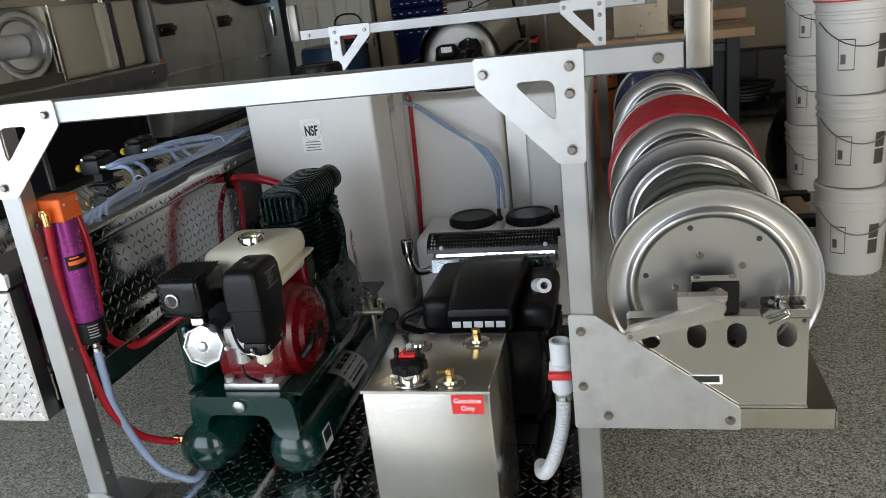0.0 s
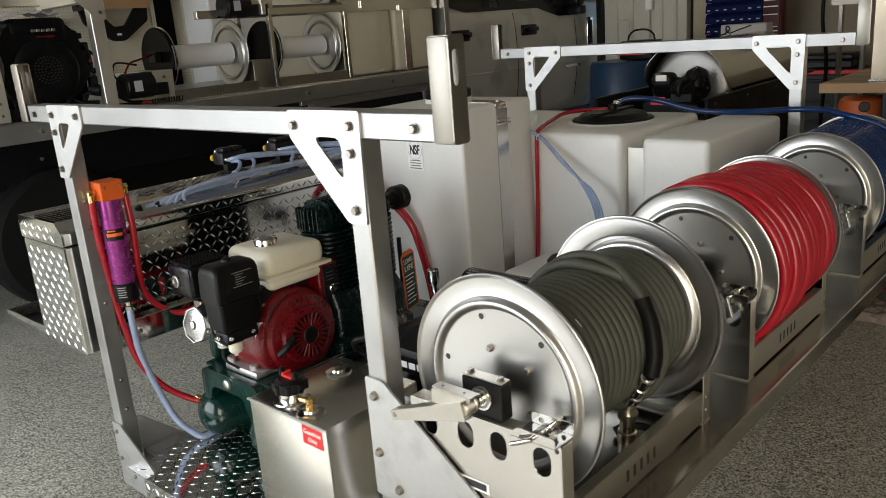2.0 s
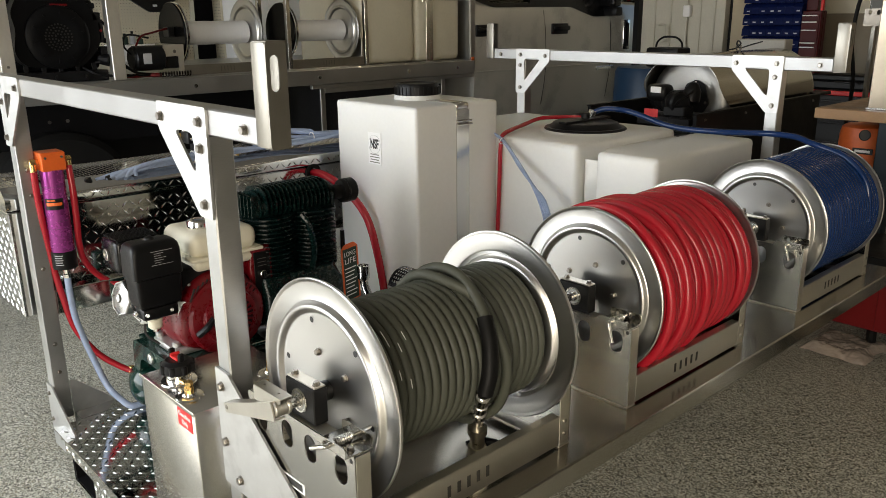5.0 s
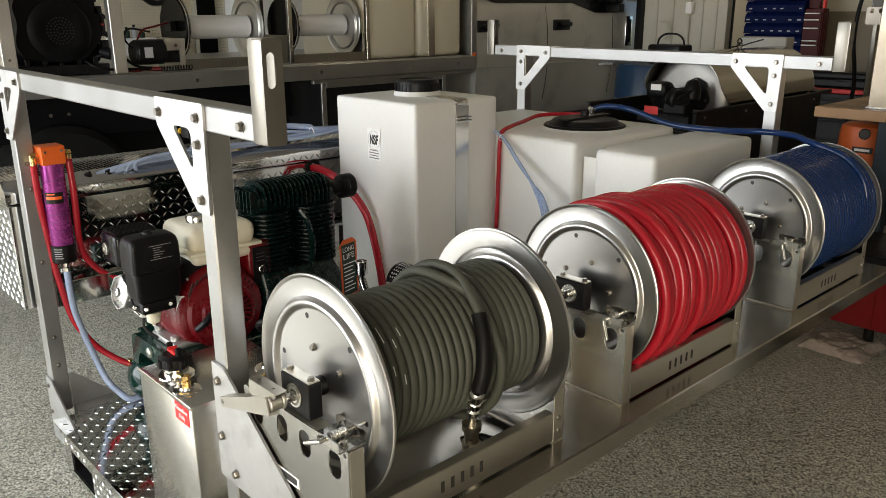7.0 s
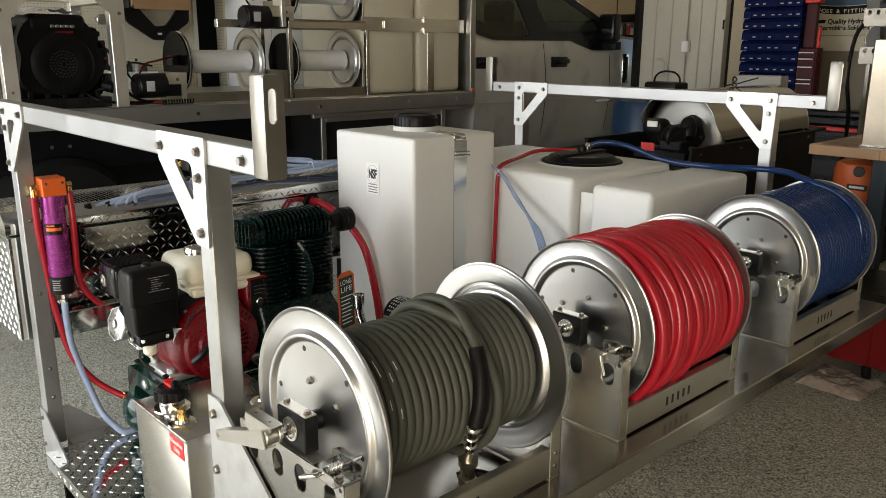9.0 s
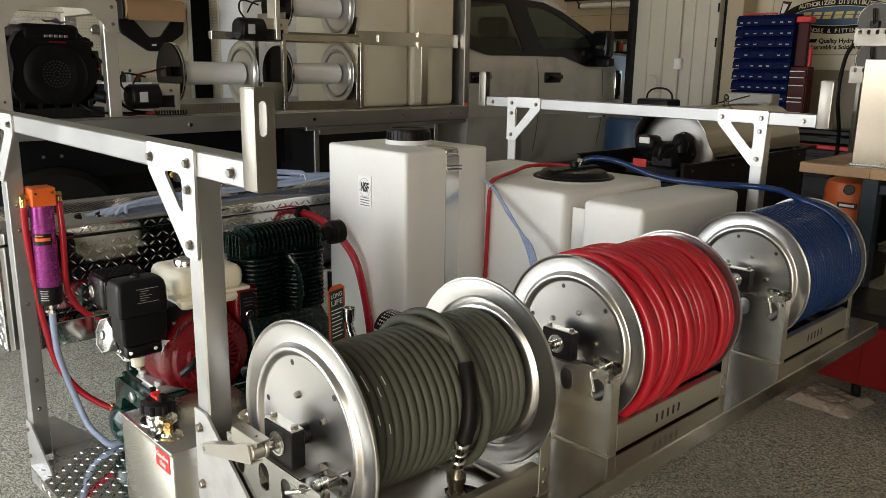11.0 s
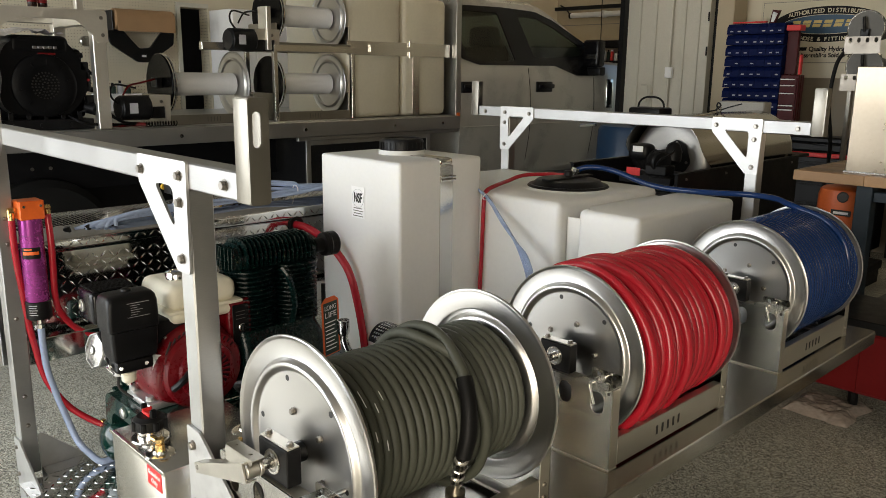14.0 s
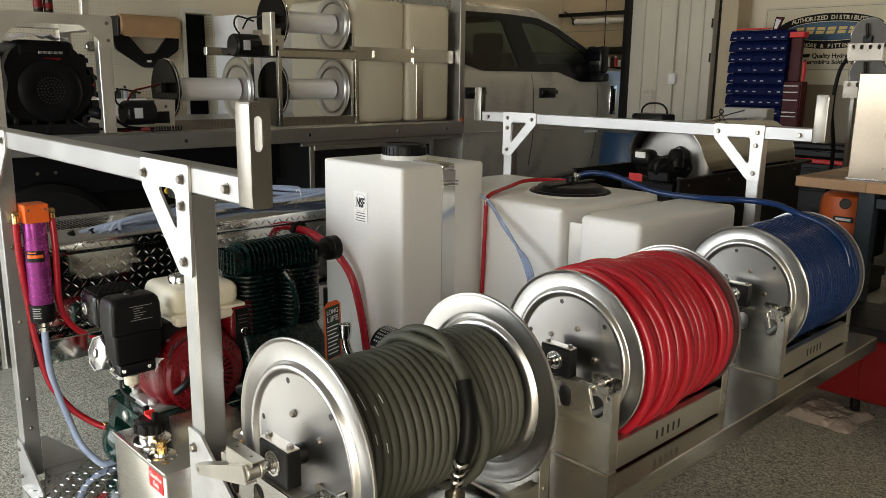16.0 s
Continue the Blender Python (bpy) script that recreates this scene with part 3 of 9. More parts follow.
def north_details():
    for z in (0.55, 1.10, 1.62, 2.06, 2.50, 3.0):
        slab("trim", "shadow joint between the wall sections", WALLD, (X0, -3.3, Y1 - 0.008, Y1 - 0.002, z - 0.004, z + 0.004))
    slab("door_track", "dark steel track along the wall", DARKSTEEL, (X0, -4.45, Y1 - 0.06, Y1 - 0.002, 2.252, 2.298))
    t = thing("wall_pipe", "white horizontal conduit on the far wall", "pipe", (-5.0, Y1 - 0.05, 2.19))
    part("pipe", cyl((-5.42, Y1 - 0.05, 2.182), (-4.35, Y1 - 0.05, 2.182), 0.034, 14), WHITEP, t)
    part("end_cap", cyl((-5.445, Y1 - 0.05, 2.182), (-5.42, Y1 - 0.05, 2.182), 0.038, 14), DARKSTEEL, t)
    part("clamp", box(-4.92, -4.89, Y1 - 0.09, Y1 - 0.009, 2.14, 2.225, 0.003), WHITEP, t)
    part("cable", tube([(-5.44, Y1 - 0.05, 2.19), (-5.52, Y1 - 0.05, 2.27), (-5.60, Y1 - 0.06, 2.32)], 0.010, 6), BLACKP, t)
    c = thing("hanging_cable", "thin dark cable hanging down the far wall", "cable", (-4.87, Y1 - 0.14, 1.8))
    part("cable", tube([(-4.885, Y1 - 0.14, 3.6), (-4.88, Y1 - 0.14, 2.6), (-4.87, Y1 - 0.14, 1.86)], 0.006, 6), BLACKP, c)
    s = thing("wall_rack", "dark wall shelf with bottles", "shelf", (-4.65, Y1 - 0.1, 1.55))
    part("board", box(-4.95, -4.35, Y1 - 0.20, Y1 - 0.009, 1.755, 1.845, 0.004), DARKSTEEL, s)
    part("board", box(-4.95, -4.35, Y1 - 0.24, Y1 - 0.009, 1.56, 1.595, 0.004), DARKSTEEL, s)
    rr = random.Random(12)
    for k in range(6):
        x, y, h = -4.76 + 0.055 * k, Y1 - 0.19, rr.uniform(0.08, 0.13)
        b = thing("bottle", "small bottle on the wall shelf", "bottle", (x, y, 1.5955), "bottles on the wall shelf")
        part("body", cyl((x, y, 1.5955), (x, y, 1.5955 + h), 0.021, 12, bev=0.004), (LABELW, LABELG, LABELR, BUCKETW)[k % 4], b)
        part("cap", cyl((x, y, 1.596 + h), (x, y, 1.615 + h), 0.011, 10), BLACKP if k % 2 else LABELW, b)


north_details()

# ---- the skid ----


def tread(*a, **k):
    """Raised tread marks, too many to be counted."""
    return tagged(part(*a, **k), kind="stuff")


SX0, SX1 = -1.395, -0.064          # outer faces of the left and right posts
SKID = thing("skid_frame", "welded and bolted aluminium skid with two ladder racks", "skid", (-0.6, 2.6, 0.0))


def gusset_outline(side):
    """Upper corner plate: beside a post under the rail."""
    if side > 0:
        o = [(-0.262, 1.268), (-0.056, 1.268), (-0.062, 1.056), (-0.112, 1.056), (-0.262, 1.213)]
        h = [(-0.192, 1.218), (-0.112, 1.218), (-0.112, 1.135)]
    else:
        o = [(-1.397, 1.268), (-1.186, 1.268), (-1.186, 1.213), (-1.342, 1.056), (-1.397, 1.056)]
        h = [(-1.342, 1.218), (-1.262, 1.218), (-1.342, 1.135)]
    return o, h


def rack(y, front):
    """A ladder rack: two posts, a cross rail, corner plates, bolts and end stops."""
    part("rail", box(-1.552, 0.122, y, y + 0.05, 1.216, 1.266, 0.003), ALU_X, SKID)
    zb = 0.03
    part("post", box(-0.114, SX1, y + 0.001, y + 0.051, zb, 1.2155, 0.003), ALU, SKID)
    part("post", box(SX0, -1.343, y + 0.001, y + 0.051, zb + 0.1, 1.2155, 0.003), ALU, SKID)
    for s in (1, -1):
        o, h = gusset_outline(s)
        if not front:
            h = [(-0.214, 1.224), (-0.108, 1.224), (-0.108, 1.112)] if s > 0 else [(-1.345, 1.224), (-1.240, 1.224), (-1.345, 1.112)]
        part("gusset_plate", plate(rounded(o, 0.006), 0.0055, at_xz(y - 0.006), [rounded(h, 0.022)]), GUSSET, SKID)
    for x, z in ((-0.245, 1.238), (-0.083, 1.240), (-0.085, 1.190), (-0.087, 1.083), (-1.212, 1.238), (-1.368, 1.240), (-1.368, 1.190), (-1.368, 1.083)):
        bolt(SKID, (x, y - 0.006, z))
    bolt(SKID, (0.075, y, 1.239))
    bolt(SKID, (-1.505, y, 1.239))
    # slotted end stops that stand up from both rail ends
    for x, s in ((0.123, 1), (-1.553, -1)):
        xa, xb = (x, x + 0.046) if s > 0 else (x - 0.046, x)
        bm = plate(rounded([(y - 0.006, 1.215), (y + 0.032, 1.215), (y + 0.032, 1.388), (y - 0.006, 1.388)], 0.008), 0.004,
                   at_yz(xb - 0.004 if s > 0 else xa), [slot(y + 0.010, 1.337, 0.017, 0.058)])
        ia, ib = (xa, xb - 0.004) if s > 0 else (xa + 0.004, xb)
        box(ia, ib, y - 0.006, y - 0.002, 1.217, 1.386, 0.0018, 2, bm=bm)
        box(ia, ib, y + 0.028, y + 0.032, 1.217, 1.386, 0.0018, 2, bm=bm)
        box(ia, ib, y - 0.002, y + 0.028, 1.215, 1.219, 0.001, bm=bm)
        box(ia, ib, y - 0.002, y + 0.028, 1.384, 1.388, 0.001, bm=bm)
        part("end_stop", bm, STOP, SKID, "slotted stainless end stop")


STOP = mat("dull_stainless", (0.33, 0.31, 0.27), 0.42, 1.0, 0.08, 12, 70, 0.02, 100, stretch=(12, 12, 1), second=(0.26, 0.245, 0.21))

rack(1.50, True)
rack(3.831, False)

# lower corner plates
part("gusset_plate", plate(rounded([(-0.117, 0.740), (-0.066, 0.737), (0.220, 0.523), (0.220, 0.474), (-0.117, 0.474)], 0.006), 0.0055, at_xz(1.494)), GUSSET, SKID)
for x, z in ((-0.093, 0.702), (-0.095, 0.575), (-0.046, 0.505), (0.199, 0.496)):
    bolt(SKID, (x, 1.494, z))
part("gusset_plate", plate(rounded([(-1.397, 0.255), (-1.345, 0.255), (-1.165, 0.150), (-1.165, 0.030), (-1.397, 0.030)], 0.006), 0.0055, at_xz(1.494)), GUSSET, SKID)
for x, z in ((-1.372, 0.225), (-1.372, 0.130), (-1.30, 0.085), (-1.24, 0.12), (-1.22, 0.060), (-1.19, 0.10)):
    bolt(SKID, (x, 1.494, z), me=SMALLBOLT)
part("gusset_plate", plate(rounded([(1.5525, 0.262), (1.566, 0.262), (1.705, 0.136), (1.705, 0.035), (1.5525, 0.035)], 0.004), 0.0055, at_yz(-1.3475)), GUSSET, SKID)
for z in (0.98, 0.90, 0.66, 0.40, 0.30):
    bolt(SKID, (-1.343, 1.526, z), (1, 0, 0), SMALLBOLT)
# reel deck with its folded lips
DECKZ = 0.522
bm = box(-0.118, 0.404, 1.552, 3.905, DECKZ - 0.004, DECKZ, 0.0018)
box(0.400, 0.404, 1.500, 3.905, DECKZ - 0.049, DECKZ - 0.004, 0.001, bm=bm)
box(-0.063, 0.400, 1.4995, 1.5525, DECKZ - 0.049, DECKZ, 0.002, bm=bm)
box(-0.118, 0.400, 3.901, 3.905, DECKZ - 0.049, DECKZ - 0.004, 0.001, bm=bm)
part("reel_deck", bm, DECK, SKID, "bent sheet-metal deck under the reels")
part("deck_beam", box(-0.116, -0.066, 1.5525, 3.83, DECKZ - 0.055, DECKZ - 0.0045, 0.003), ALU, SKID)
for y in (2.2, 3.0):
    part("deck_beam", box(-0.066, 0.39, y, y + 0.04, DECKZ - 0.045, DECKZ - 0.0045, 0.003), ALU, SKID)
for y in (2.25, 3.05):
    part("post", box(-0.114, -0.064, y, y + 0.05, 0.03, DECKZ - 0.056, 0.003), ALU, SKID)
# tool box beam on the other side
part("deck_beam", box(-1.398, -1.346, 1.5525, 3.83, 0.497, 0.578, 0.003), MIRROR, SKID, "polished side beam")
for y in (1.62, 1.9, 2.3):
    bolt(SKID, (-1.346, y, 0.535), (1, 0, 0), SMALLBOLT)
# tread-plate floor with a folded front that has two lifting pockets
PZ = 0.145
bm = box(-1.272, -0.118, 1.462, 3.88, PZ - 0.004, PZ, 0.001)
box(-1.340, -1.272, 1.5525, 1.700, PZ - 0.004, PZ, 0.001, bm=bm)
fr = [(-1.168, 0.012), (-0.118, 0.012), (-0.118, PZ - 0.004), (-1.168, PZ - 0.004)]
pockets = [[(-1.11, 0.03), (-0.93, 0.03), (-0.93, 0.105), (-1.11, 0.105)], [(-0.40, 0.03), (-0.22, 0.03), (-0.22, 0.105), (-0.40, 0.105)]]
plate(fr, 0.004, at_xz(1.462), pockets, bm=bm)
fp = part("floor_plate", bm, TREAD, SKID, "bright diamond tread floor plate")
for b in ((-1.272, -1.268, 1.56, 3.875, 0.012, PZ - 0.0045), (-0.122, -0.118, 1.466, 3.875, 0.012, PZ - 0.0045), (-1.267, -0.118, 3.876, 3.88, 0.012, PZ - 0.0045)):
    part("folded_lip", box(*b, 0.001), TREAD, fp)
tread("tread", lugs((-1.26, 1.468, PZ), (1, 0, 0), (0, 1, 0), 41, 50), TREAD, SKID, smooth=0)
bm = lugs((-0.93, 1.462, 0.012), (1, 0, 0), (0, 0, 1), 19, 4)
lugs((-1.16, 1.462, 0.105), (1, 0, 0), (0, 0, 1), 8, 1, bm=bm)
tread("tread", bm, TREAD, SKID, smooth=0)
for x in (-1.02, -0.31):
    bm = box(x - 0.09, x + 0.09, 1.467, 3.87, 0.028, 0.031, 0)
    box(x - 0.09, x + 0.09, 1.467, 3.87, 0.104, 0.107, 0, bm=bm)
    box(x - 0.093, x - 0.09, 1.467, 3.87, 0.028, 0.107, 0, bm=bm)
    box(x + 0.09, x + 0.093, 1.467, 3.87, 0.028, 0.107, 0, bm=bm)
    part("lift_pocket", bm, DARKSTEEL, SKID)
for x in (-1.0, -0.3):
    for y in (1.55, 3.75):
        part("foot", box(x - 0.05, x + 0.05, y, y + 0.08, 0.0, 0.0119, 0.002), RUBBER, SKID)
part("foot", box(-0.113, -0.065, 1.503, 1.549, 0.0, 0.030, 0.002), RUBBER, SKID)
part("foot", box(-0.113, -0.065, 3.834, 3.88, 0.0, 0.030, 0.002), RUBBER, SKID)


def tool_box():
    t = thing("tool_box", "bright diamond-plate side tool box with its door folded down", "tool box", (-1.57, 2.6, 0.484))
    xa, xb, ya, yb, za, zb = -1.735, -1.425, 1.470, 3.75, 0.484, 0.915
    bm = box(xa, xb, ya, yb, za, 0.838, 0.004)
    box(xb - 0.01, -1.400, ya + 0.09, yb, za + 0.0, za + 0.02, 0.002, bm=bm)
    part("body", bm, TREAD, t)
    lid = plate(rounded([(xa - 0.004, 0.842), (xb + 0.006, 0.842), (xb + 0.006, 0.880), (xb - 0.030, 0.915), (xa - 0.004, 0.915)], 0.006), yb - ya + 0.006, at_xz(ya - 0.003))
    part("lid", lid, TREAD, t)
    bm = lugs((xa + 0.006, ya, za + 0.008), (1, 0, 0), (0, 0, 1), 11, 12)
    lugs((xa + 0.006, ya - 0.003, 0.846), (1, 0, 0), (0, 0, 1), 9, 2, bm=bm)
    tread("tread", bm, TREAD, t, smooth=0)
    bm = lugs((xb, ya + 0.08, za + 0.008), (0, 1, 0), (0, 0, 1), 78, 12)
    lugs((xb + 0.006, ya + 0.06, 0.846), (0, 1, 0), (0, 0, 1), 78, 1, bm=bm)
    tread("tread", bm, TREAD, t, smooth=0)
    tread("tread", lugs((xa + 0.004, ya + 0.006, 0.915), (1, 0, 0), (0, 1, 0), 18, 100, 0.015, (0.011, 0.004, 0.001)), TREAD, t, smooth=0)
    bm = box(xa - 0.36, xa - 0.006, ya + 0.01, ya + 1.0, za + 0.004, za + 0.010, 0.001)
    box(xa - 0.36, xa - 0.354, ya + 0.01, ya + 1.0, za + 0.010, za + 0.030, 0.001, bm=bm)
    box(xa - 0.354, xa - 0.006, ya + 0.01, ya + 0.016, za + 0.010, za + 0.030, 0.001, bm=bm)
    door = part("door", bm, TREAD, t, "folded-down tread-plate door")
    part("hinge", cyl((xa - 0.004, ya + 0.05, za + 0.004), (xa - 0.004, ya + 0.95, za + 0.004), 0.005, 8), STEEL, door)
    part("grommet", lathe([(0.020, -0.004), (0.034, -0.004), (0.036, 0.004), (0.030, 0.008), (0.020, 0.006)], (xb + 0.002, 2.62, 0.812), (1, 0, 0), 20, close=True), RUBBER, t)


tool_box()

# ---- hose reels ----
RX, RZ, RR = 0.173, 0.762, 0.214


def flange_profile(s):
    """Radius and height of a pressed disc with a bead and a rolled rim, s towards the outside of the reel."""
    p = [(0.0, 0.0), (0.1455, 0.0), (0.1475, 0.0003), (0.150, 0.0025), (0.1535, 0.0080), (0.1565, 0.0105), (0.160, 0.0115), (0.1635, 0.0105), (0.1665, 0.0075), (0.1695, 0.0022), (0.1715, 0.0), (0.1735, -0.0006),
         (0.2045, 0.0010), (0.2065, 0.0016), (0.2090, 0.0038), (0.2115, 0.0048), (0.2135, 0.0036), (0.214, 0.0006), (0.2125, -0.0022), (0.2095, -0.0028), (0.2070, -0.0018), (0.2045, -0.0020), (0.1735, -0.0036), (0.168, -0.002),
         (0.160, 0.0080), (0.152, -0.001), (0.147, -0.003), (0.0, -0.003)]
    return [(r, h * s) for r, h in p]


def hose_turns(y0, y1, radius, r, turns, seed, slack=0.0, wander=0.0, steps=44, start=0.0, sag=0.0):
    """Points of a hose wound round the drum from y0 to y1."""
    rnd = random.Random(seed)
    n = int(turns * steps)
    ph = [rnd.uniform(0, 6.28) for _ in range(6)]
    out = []
    for i in range(n + 1):
        a = start + 2 * math.pi * i / steps
        k = i / steps
        f = i / n
        rad = radius + slack * (0.6 * math.sin(k * 1.7 + ph[0]) + 0.4 * math.sin(k * 4.1 + ph[1]) + 0.5 * math.sin(a + ph[2] + 0.6 * k)) + sag * (0.35 - 0.65 * math.sin(a - 0.35))
        y = y0 + (y1 - y0) * f + wander * (math.sin(a * 0.5 + ph[3]) * 0.5 + math.sin(k * 2.3 + ph[4]) * 0.7 + 0.4 * math.sin(a + ph[5] + k))
        y = min(max(y, min(y0, y1)), max(y0, y1))
        out.append((RX + rad * math.cos(a), y, RZ + rad * math.sin(a)))
    return out


PTOP, AXZ = 0.726, 0.763          # top of the end plates, height of the shaft


def side_frame(t, y, s):
    """A folded end plate of the reel stand with its holes."""
    holes = [slot(x, 0.684, 0.037, 0.055) for x in (0.047, 0.136, 0.212, 0.305)]
    o = rounded([(0.0, DECKZ + 0.004), (0.345, DECKZ + 0.004), (0.345, PTOP), (0.0, PTOP)], 0.006)
    bm = plate(o, 0.003, at_xz(y), holes)
    ya, yb = (y + 0.003, y + 0.034) if s > 0 else (y - 0.031, y)
    pl = part("end_plate", bm, PLATE, t)
    for b in ((0.0, 0.003, ya, yb, DECKZ + 0.004, PTOP - 0.004), (0.342, 0.345, ya, yb, DECKZ + 0.004, PTOP - 0.004), (0.003, 0.342, ya, yb, PTOP - 0.003, PTOP), (-0.002, 0.347, min(y, ya) - 0.003, max(yb, y + 0.003), DECKZ, DECKZ + 0.004)):
        part("folded_lip", box(*b, 0.001), RAILM, pl)
    if s > 0:
        part("screw_hole", lathe([(0, 0), (0.0045, 0)], (0.336, y - 0.0003, PTOP - 0.012), (0, -1, 0), 12), INK, pl)
    return pl


def lock(t, y, hanging):
    """Spring pin in a folded channel on top of the end plate, its handle turned aside or hanging."""
    z = PTOP + 0.0005
    bm = box(0.256, 0.345, y - 0.018, y + 0.040, z, z + 0.0025, 0.0006)
    plate(rounded([(0.270, z + 0.003), (0.345, z + 0.003), (0.345, z + 0.019), (0.268, z + 0.019), (0.257, z + 0.010), (0.257, z + 0.003)], 0.003), 0.0025, at_xz(y - 0.018), bm=bm)
    br = part("lock_bracket", bm, PLATE, t)
    fl = part("flange", plate(rounded([(0.260, z + 0.003), (0.345, z + 0.003), (0.345, z + 0.024), (0.260, z + 0.024)], 0.007), 0.0025, at_xz(y + 0.0375), [slot(0.280, z + 0.012, 0.011, 0.0111)]), PLATE, br)
    part("hole", lathe([(0, 0), (0.0050, 0)], (0.325, y + 0.0372, z + 0.012), (0, -1, 0), 12), INK, fl)
    py, pz = y - 0.024, z + 0.0105
    end = [(0.302, py - 0.004, pz - 0.008), (0.312, py - 0.002, pz - 0.046)] if hanging else [(0.296, py - 0.004, pz - 0.002), (0.266, py - 0.008, pz - 0.015)]
    part("lock_pin", tube([(0.301, y + 0.070, pz), (0.301, y + 0.03, pz), (0.301, y - 0.01, pz), (0.301, py, pz), *end], 0.0044, 10), STEEL, br, "plated lock pin", 60)
    part("collar", cyl((0.301, y + 0.022, pz), (0.301, y + 0.027, pz), 0.0085, 16, bev=0.0015), CHROME, br)
    part("spring", tube([(0.301 + 0.0075 * math.cos(i * 0.55), y - 0.006 + 0.00029 * i, pz + 0.0075 * math.sin(i * 0.55)) for i in range(96)], 0.0012, 6, raw=True), SPRINGWIRE, br)
    bolt(br, (0.328, y + 0.005, z + 0.0025), (0, 0, 1), SMALLBOLT)


def reel(y, label, turn):
    t = thing("hose_reel", label, "hose reel", (RX, y + 0.285, DECKZ), "hose reels on the deck")
    side_frame(t, y - 0.005 if y < 2 else y, 1)
    side_frame(t, y + 0.567, -1)
    for x0, x1 in ((0.0005, 0.003), (0.342, 0.3445)):
        bm = box(x0, x1, y + 0.036, y + 0.534, DECKZ + 0.006, DECKZ + 0.074, 0.0006)
        xa, xb = (x0, x0 + 0.022) if x0 < 0.1 else (x1 - 0.022, x1)
        rail = part("side_rail", bm, RAILM, t)
        part("folded_lip", box(xa, xb, y + 0.036, y + 0.534, DECKZ + 0.0745, DECKZ + 0.0765, 0.0006), RAILM, rail)
    # the stamped name stands as plain bars
    for k in range(5):
        part("stamp", box(0.3446, 0.3452, y + 0.205 + 0.026 * k, y + 0.214 + 0.026 * k, DECKZ + 0.028, DECKZ + 0.052, 0), GROOVE, rail)
    bm = lathe(flange_profile(1), (RX, y + 0.066, RZ), (0, -1, 0), 72)
    f1 = part("flange", bm, FLANGE, t, "spun stainless end disc with a pressed bead")
    bm = lathe(flange_profile(1), (RX, y + 0.530, RZ), (0, 1, 0), 72)
    f2 = part("flange", bm, FLANGE, t, "spun stainless end disc with a pressed bead")
    for k in range(5):
        a = radians(109 - turn + 72 * k)
        bolt(f1, (RX + 0.073 * math.cos(a), y + 0.065, RZ + 0.073 * math.sin(a)), (0, -1, 0), SMALLBOLT)
    for k in range(6):
        b = radians(48 - turn * 0.1 + 60 * k)
        part("hole", lathe([(0, 0), (0.006, 0)], (RX + 0.134 * math.cos(b), y + 0.0655, RZ + 0.134 * math.sin(b)), (0, -1, 0), 12), INK, f1)
        part("hole", lathe([(0, 0), (0.006, 0)], (RX + 0.134 * math.cos(b), y + 0.5305, RZ + 0.134 * math.sin(b)), (0, 1, 0), 12), INK, f2)
    part("drum", cyl((RX, y + 0.071, RZ), (RX, y + 0.525, RZ), 0.110, 40), STEEL, t)
    for yy, s in ((y + 0.004, 1), (y + 0.53 + 0.006, -1)):
        blk = part("bearing_block", box(RX - 0.045, RX + 0.045, yy, yy + 0.030, PTOP + 0.0005, 0.796, 0.002), BLACKP, t)
        part("cap_strip", box(RX - 0.044, RX + 0.044, yy + 0.003, yy + 0.028, 0.7962, 0.7995, 0.001), RAILM, blk)
        for dx in (-0.034, 0.034):
            bolt(blk, (RX + dx, yy + 0.015, 0.7995), (0, 0, 1), SMALLBOLT)
        face = (RX, yy if s > 0 else yy + 0.030, AXZ)
        part("bearing_ring", lathe([(0.0185, 0), (0.0225, 0), (0.0235, 0.001), (0.0225, 0.003), (0.0185, 0.003)], face, (0, -s, 0), 28, close=True), STEEL, blk)
        part("shield", lathe([(0.0135, 0), (0.0184, 0), (0.0184, 0.0015), (0.0135, 0.0015)], face, (0, -s, 0), 28, close=True), ALU, blk)
        part("bearing_ring", lathe([(0.0101, 0), (0.0134, 0), (0.0134, 0.003), (0.0101, 0.003)], face, (0, -s, 0), 28, close=True), STEEL, blk)
    shaft = part("shaft", cyl((RX, y - 0.036, AXZ), (RX, y + 0.60, AXZ), 0.0098, 18, bev=0.002), STEEL, t)
    part("sleeve", lathe([(0.011, 0), (0.019, 0), (0.019, 0.030), (0.011, 0.030)], (RX, y + 0.035, AXZ), (0, 1, 0), 24, close=True), BLACKP, shaft)
    lock(t, y - 0.005 if y < 2 else y, y > 2)
    for z in (DECKZ + 0.03, DECKZ + 0.06):
        part("rivet", cyl((0.345, y + 0.552, z), (0.348, y + 0.552, z), 0.0045, 10), STOP, t)
    return t


REELY = (1.508, 2.296, 3.210)
R1 = reel(REELY[0], "stainless reel wound with grey hose, crank arm in front", 0)
R2 = reel(REELY[1], "stainless reel wound loosely with red hose", 33)
R3 = reel(REELY[2], "stainless reel wound neatly with blue hose", 34)

# crank, name plate and hose of the first reel
y = REELY[0]
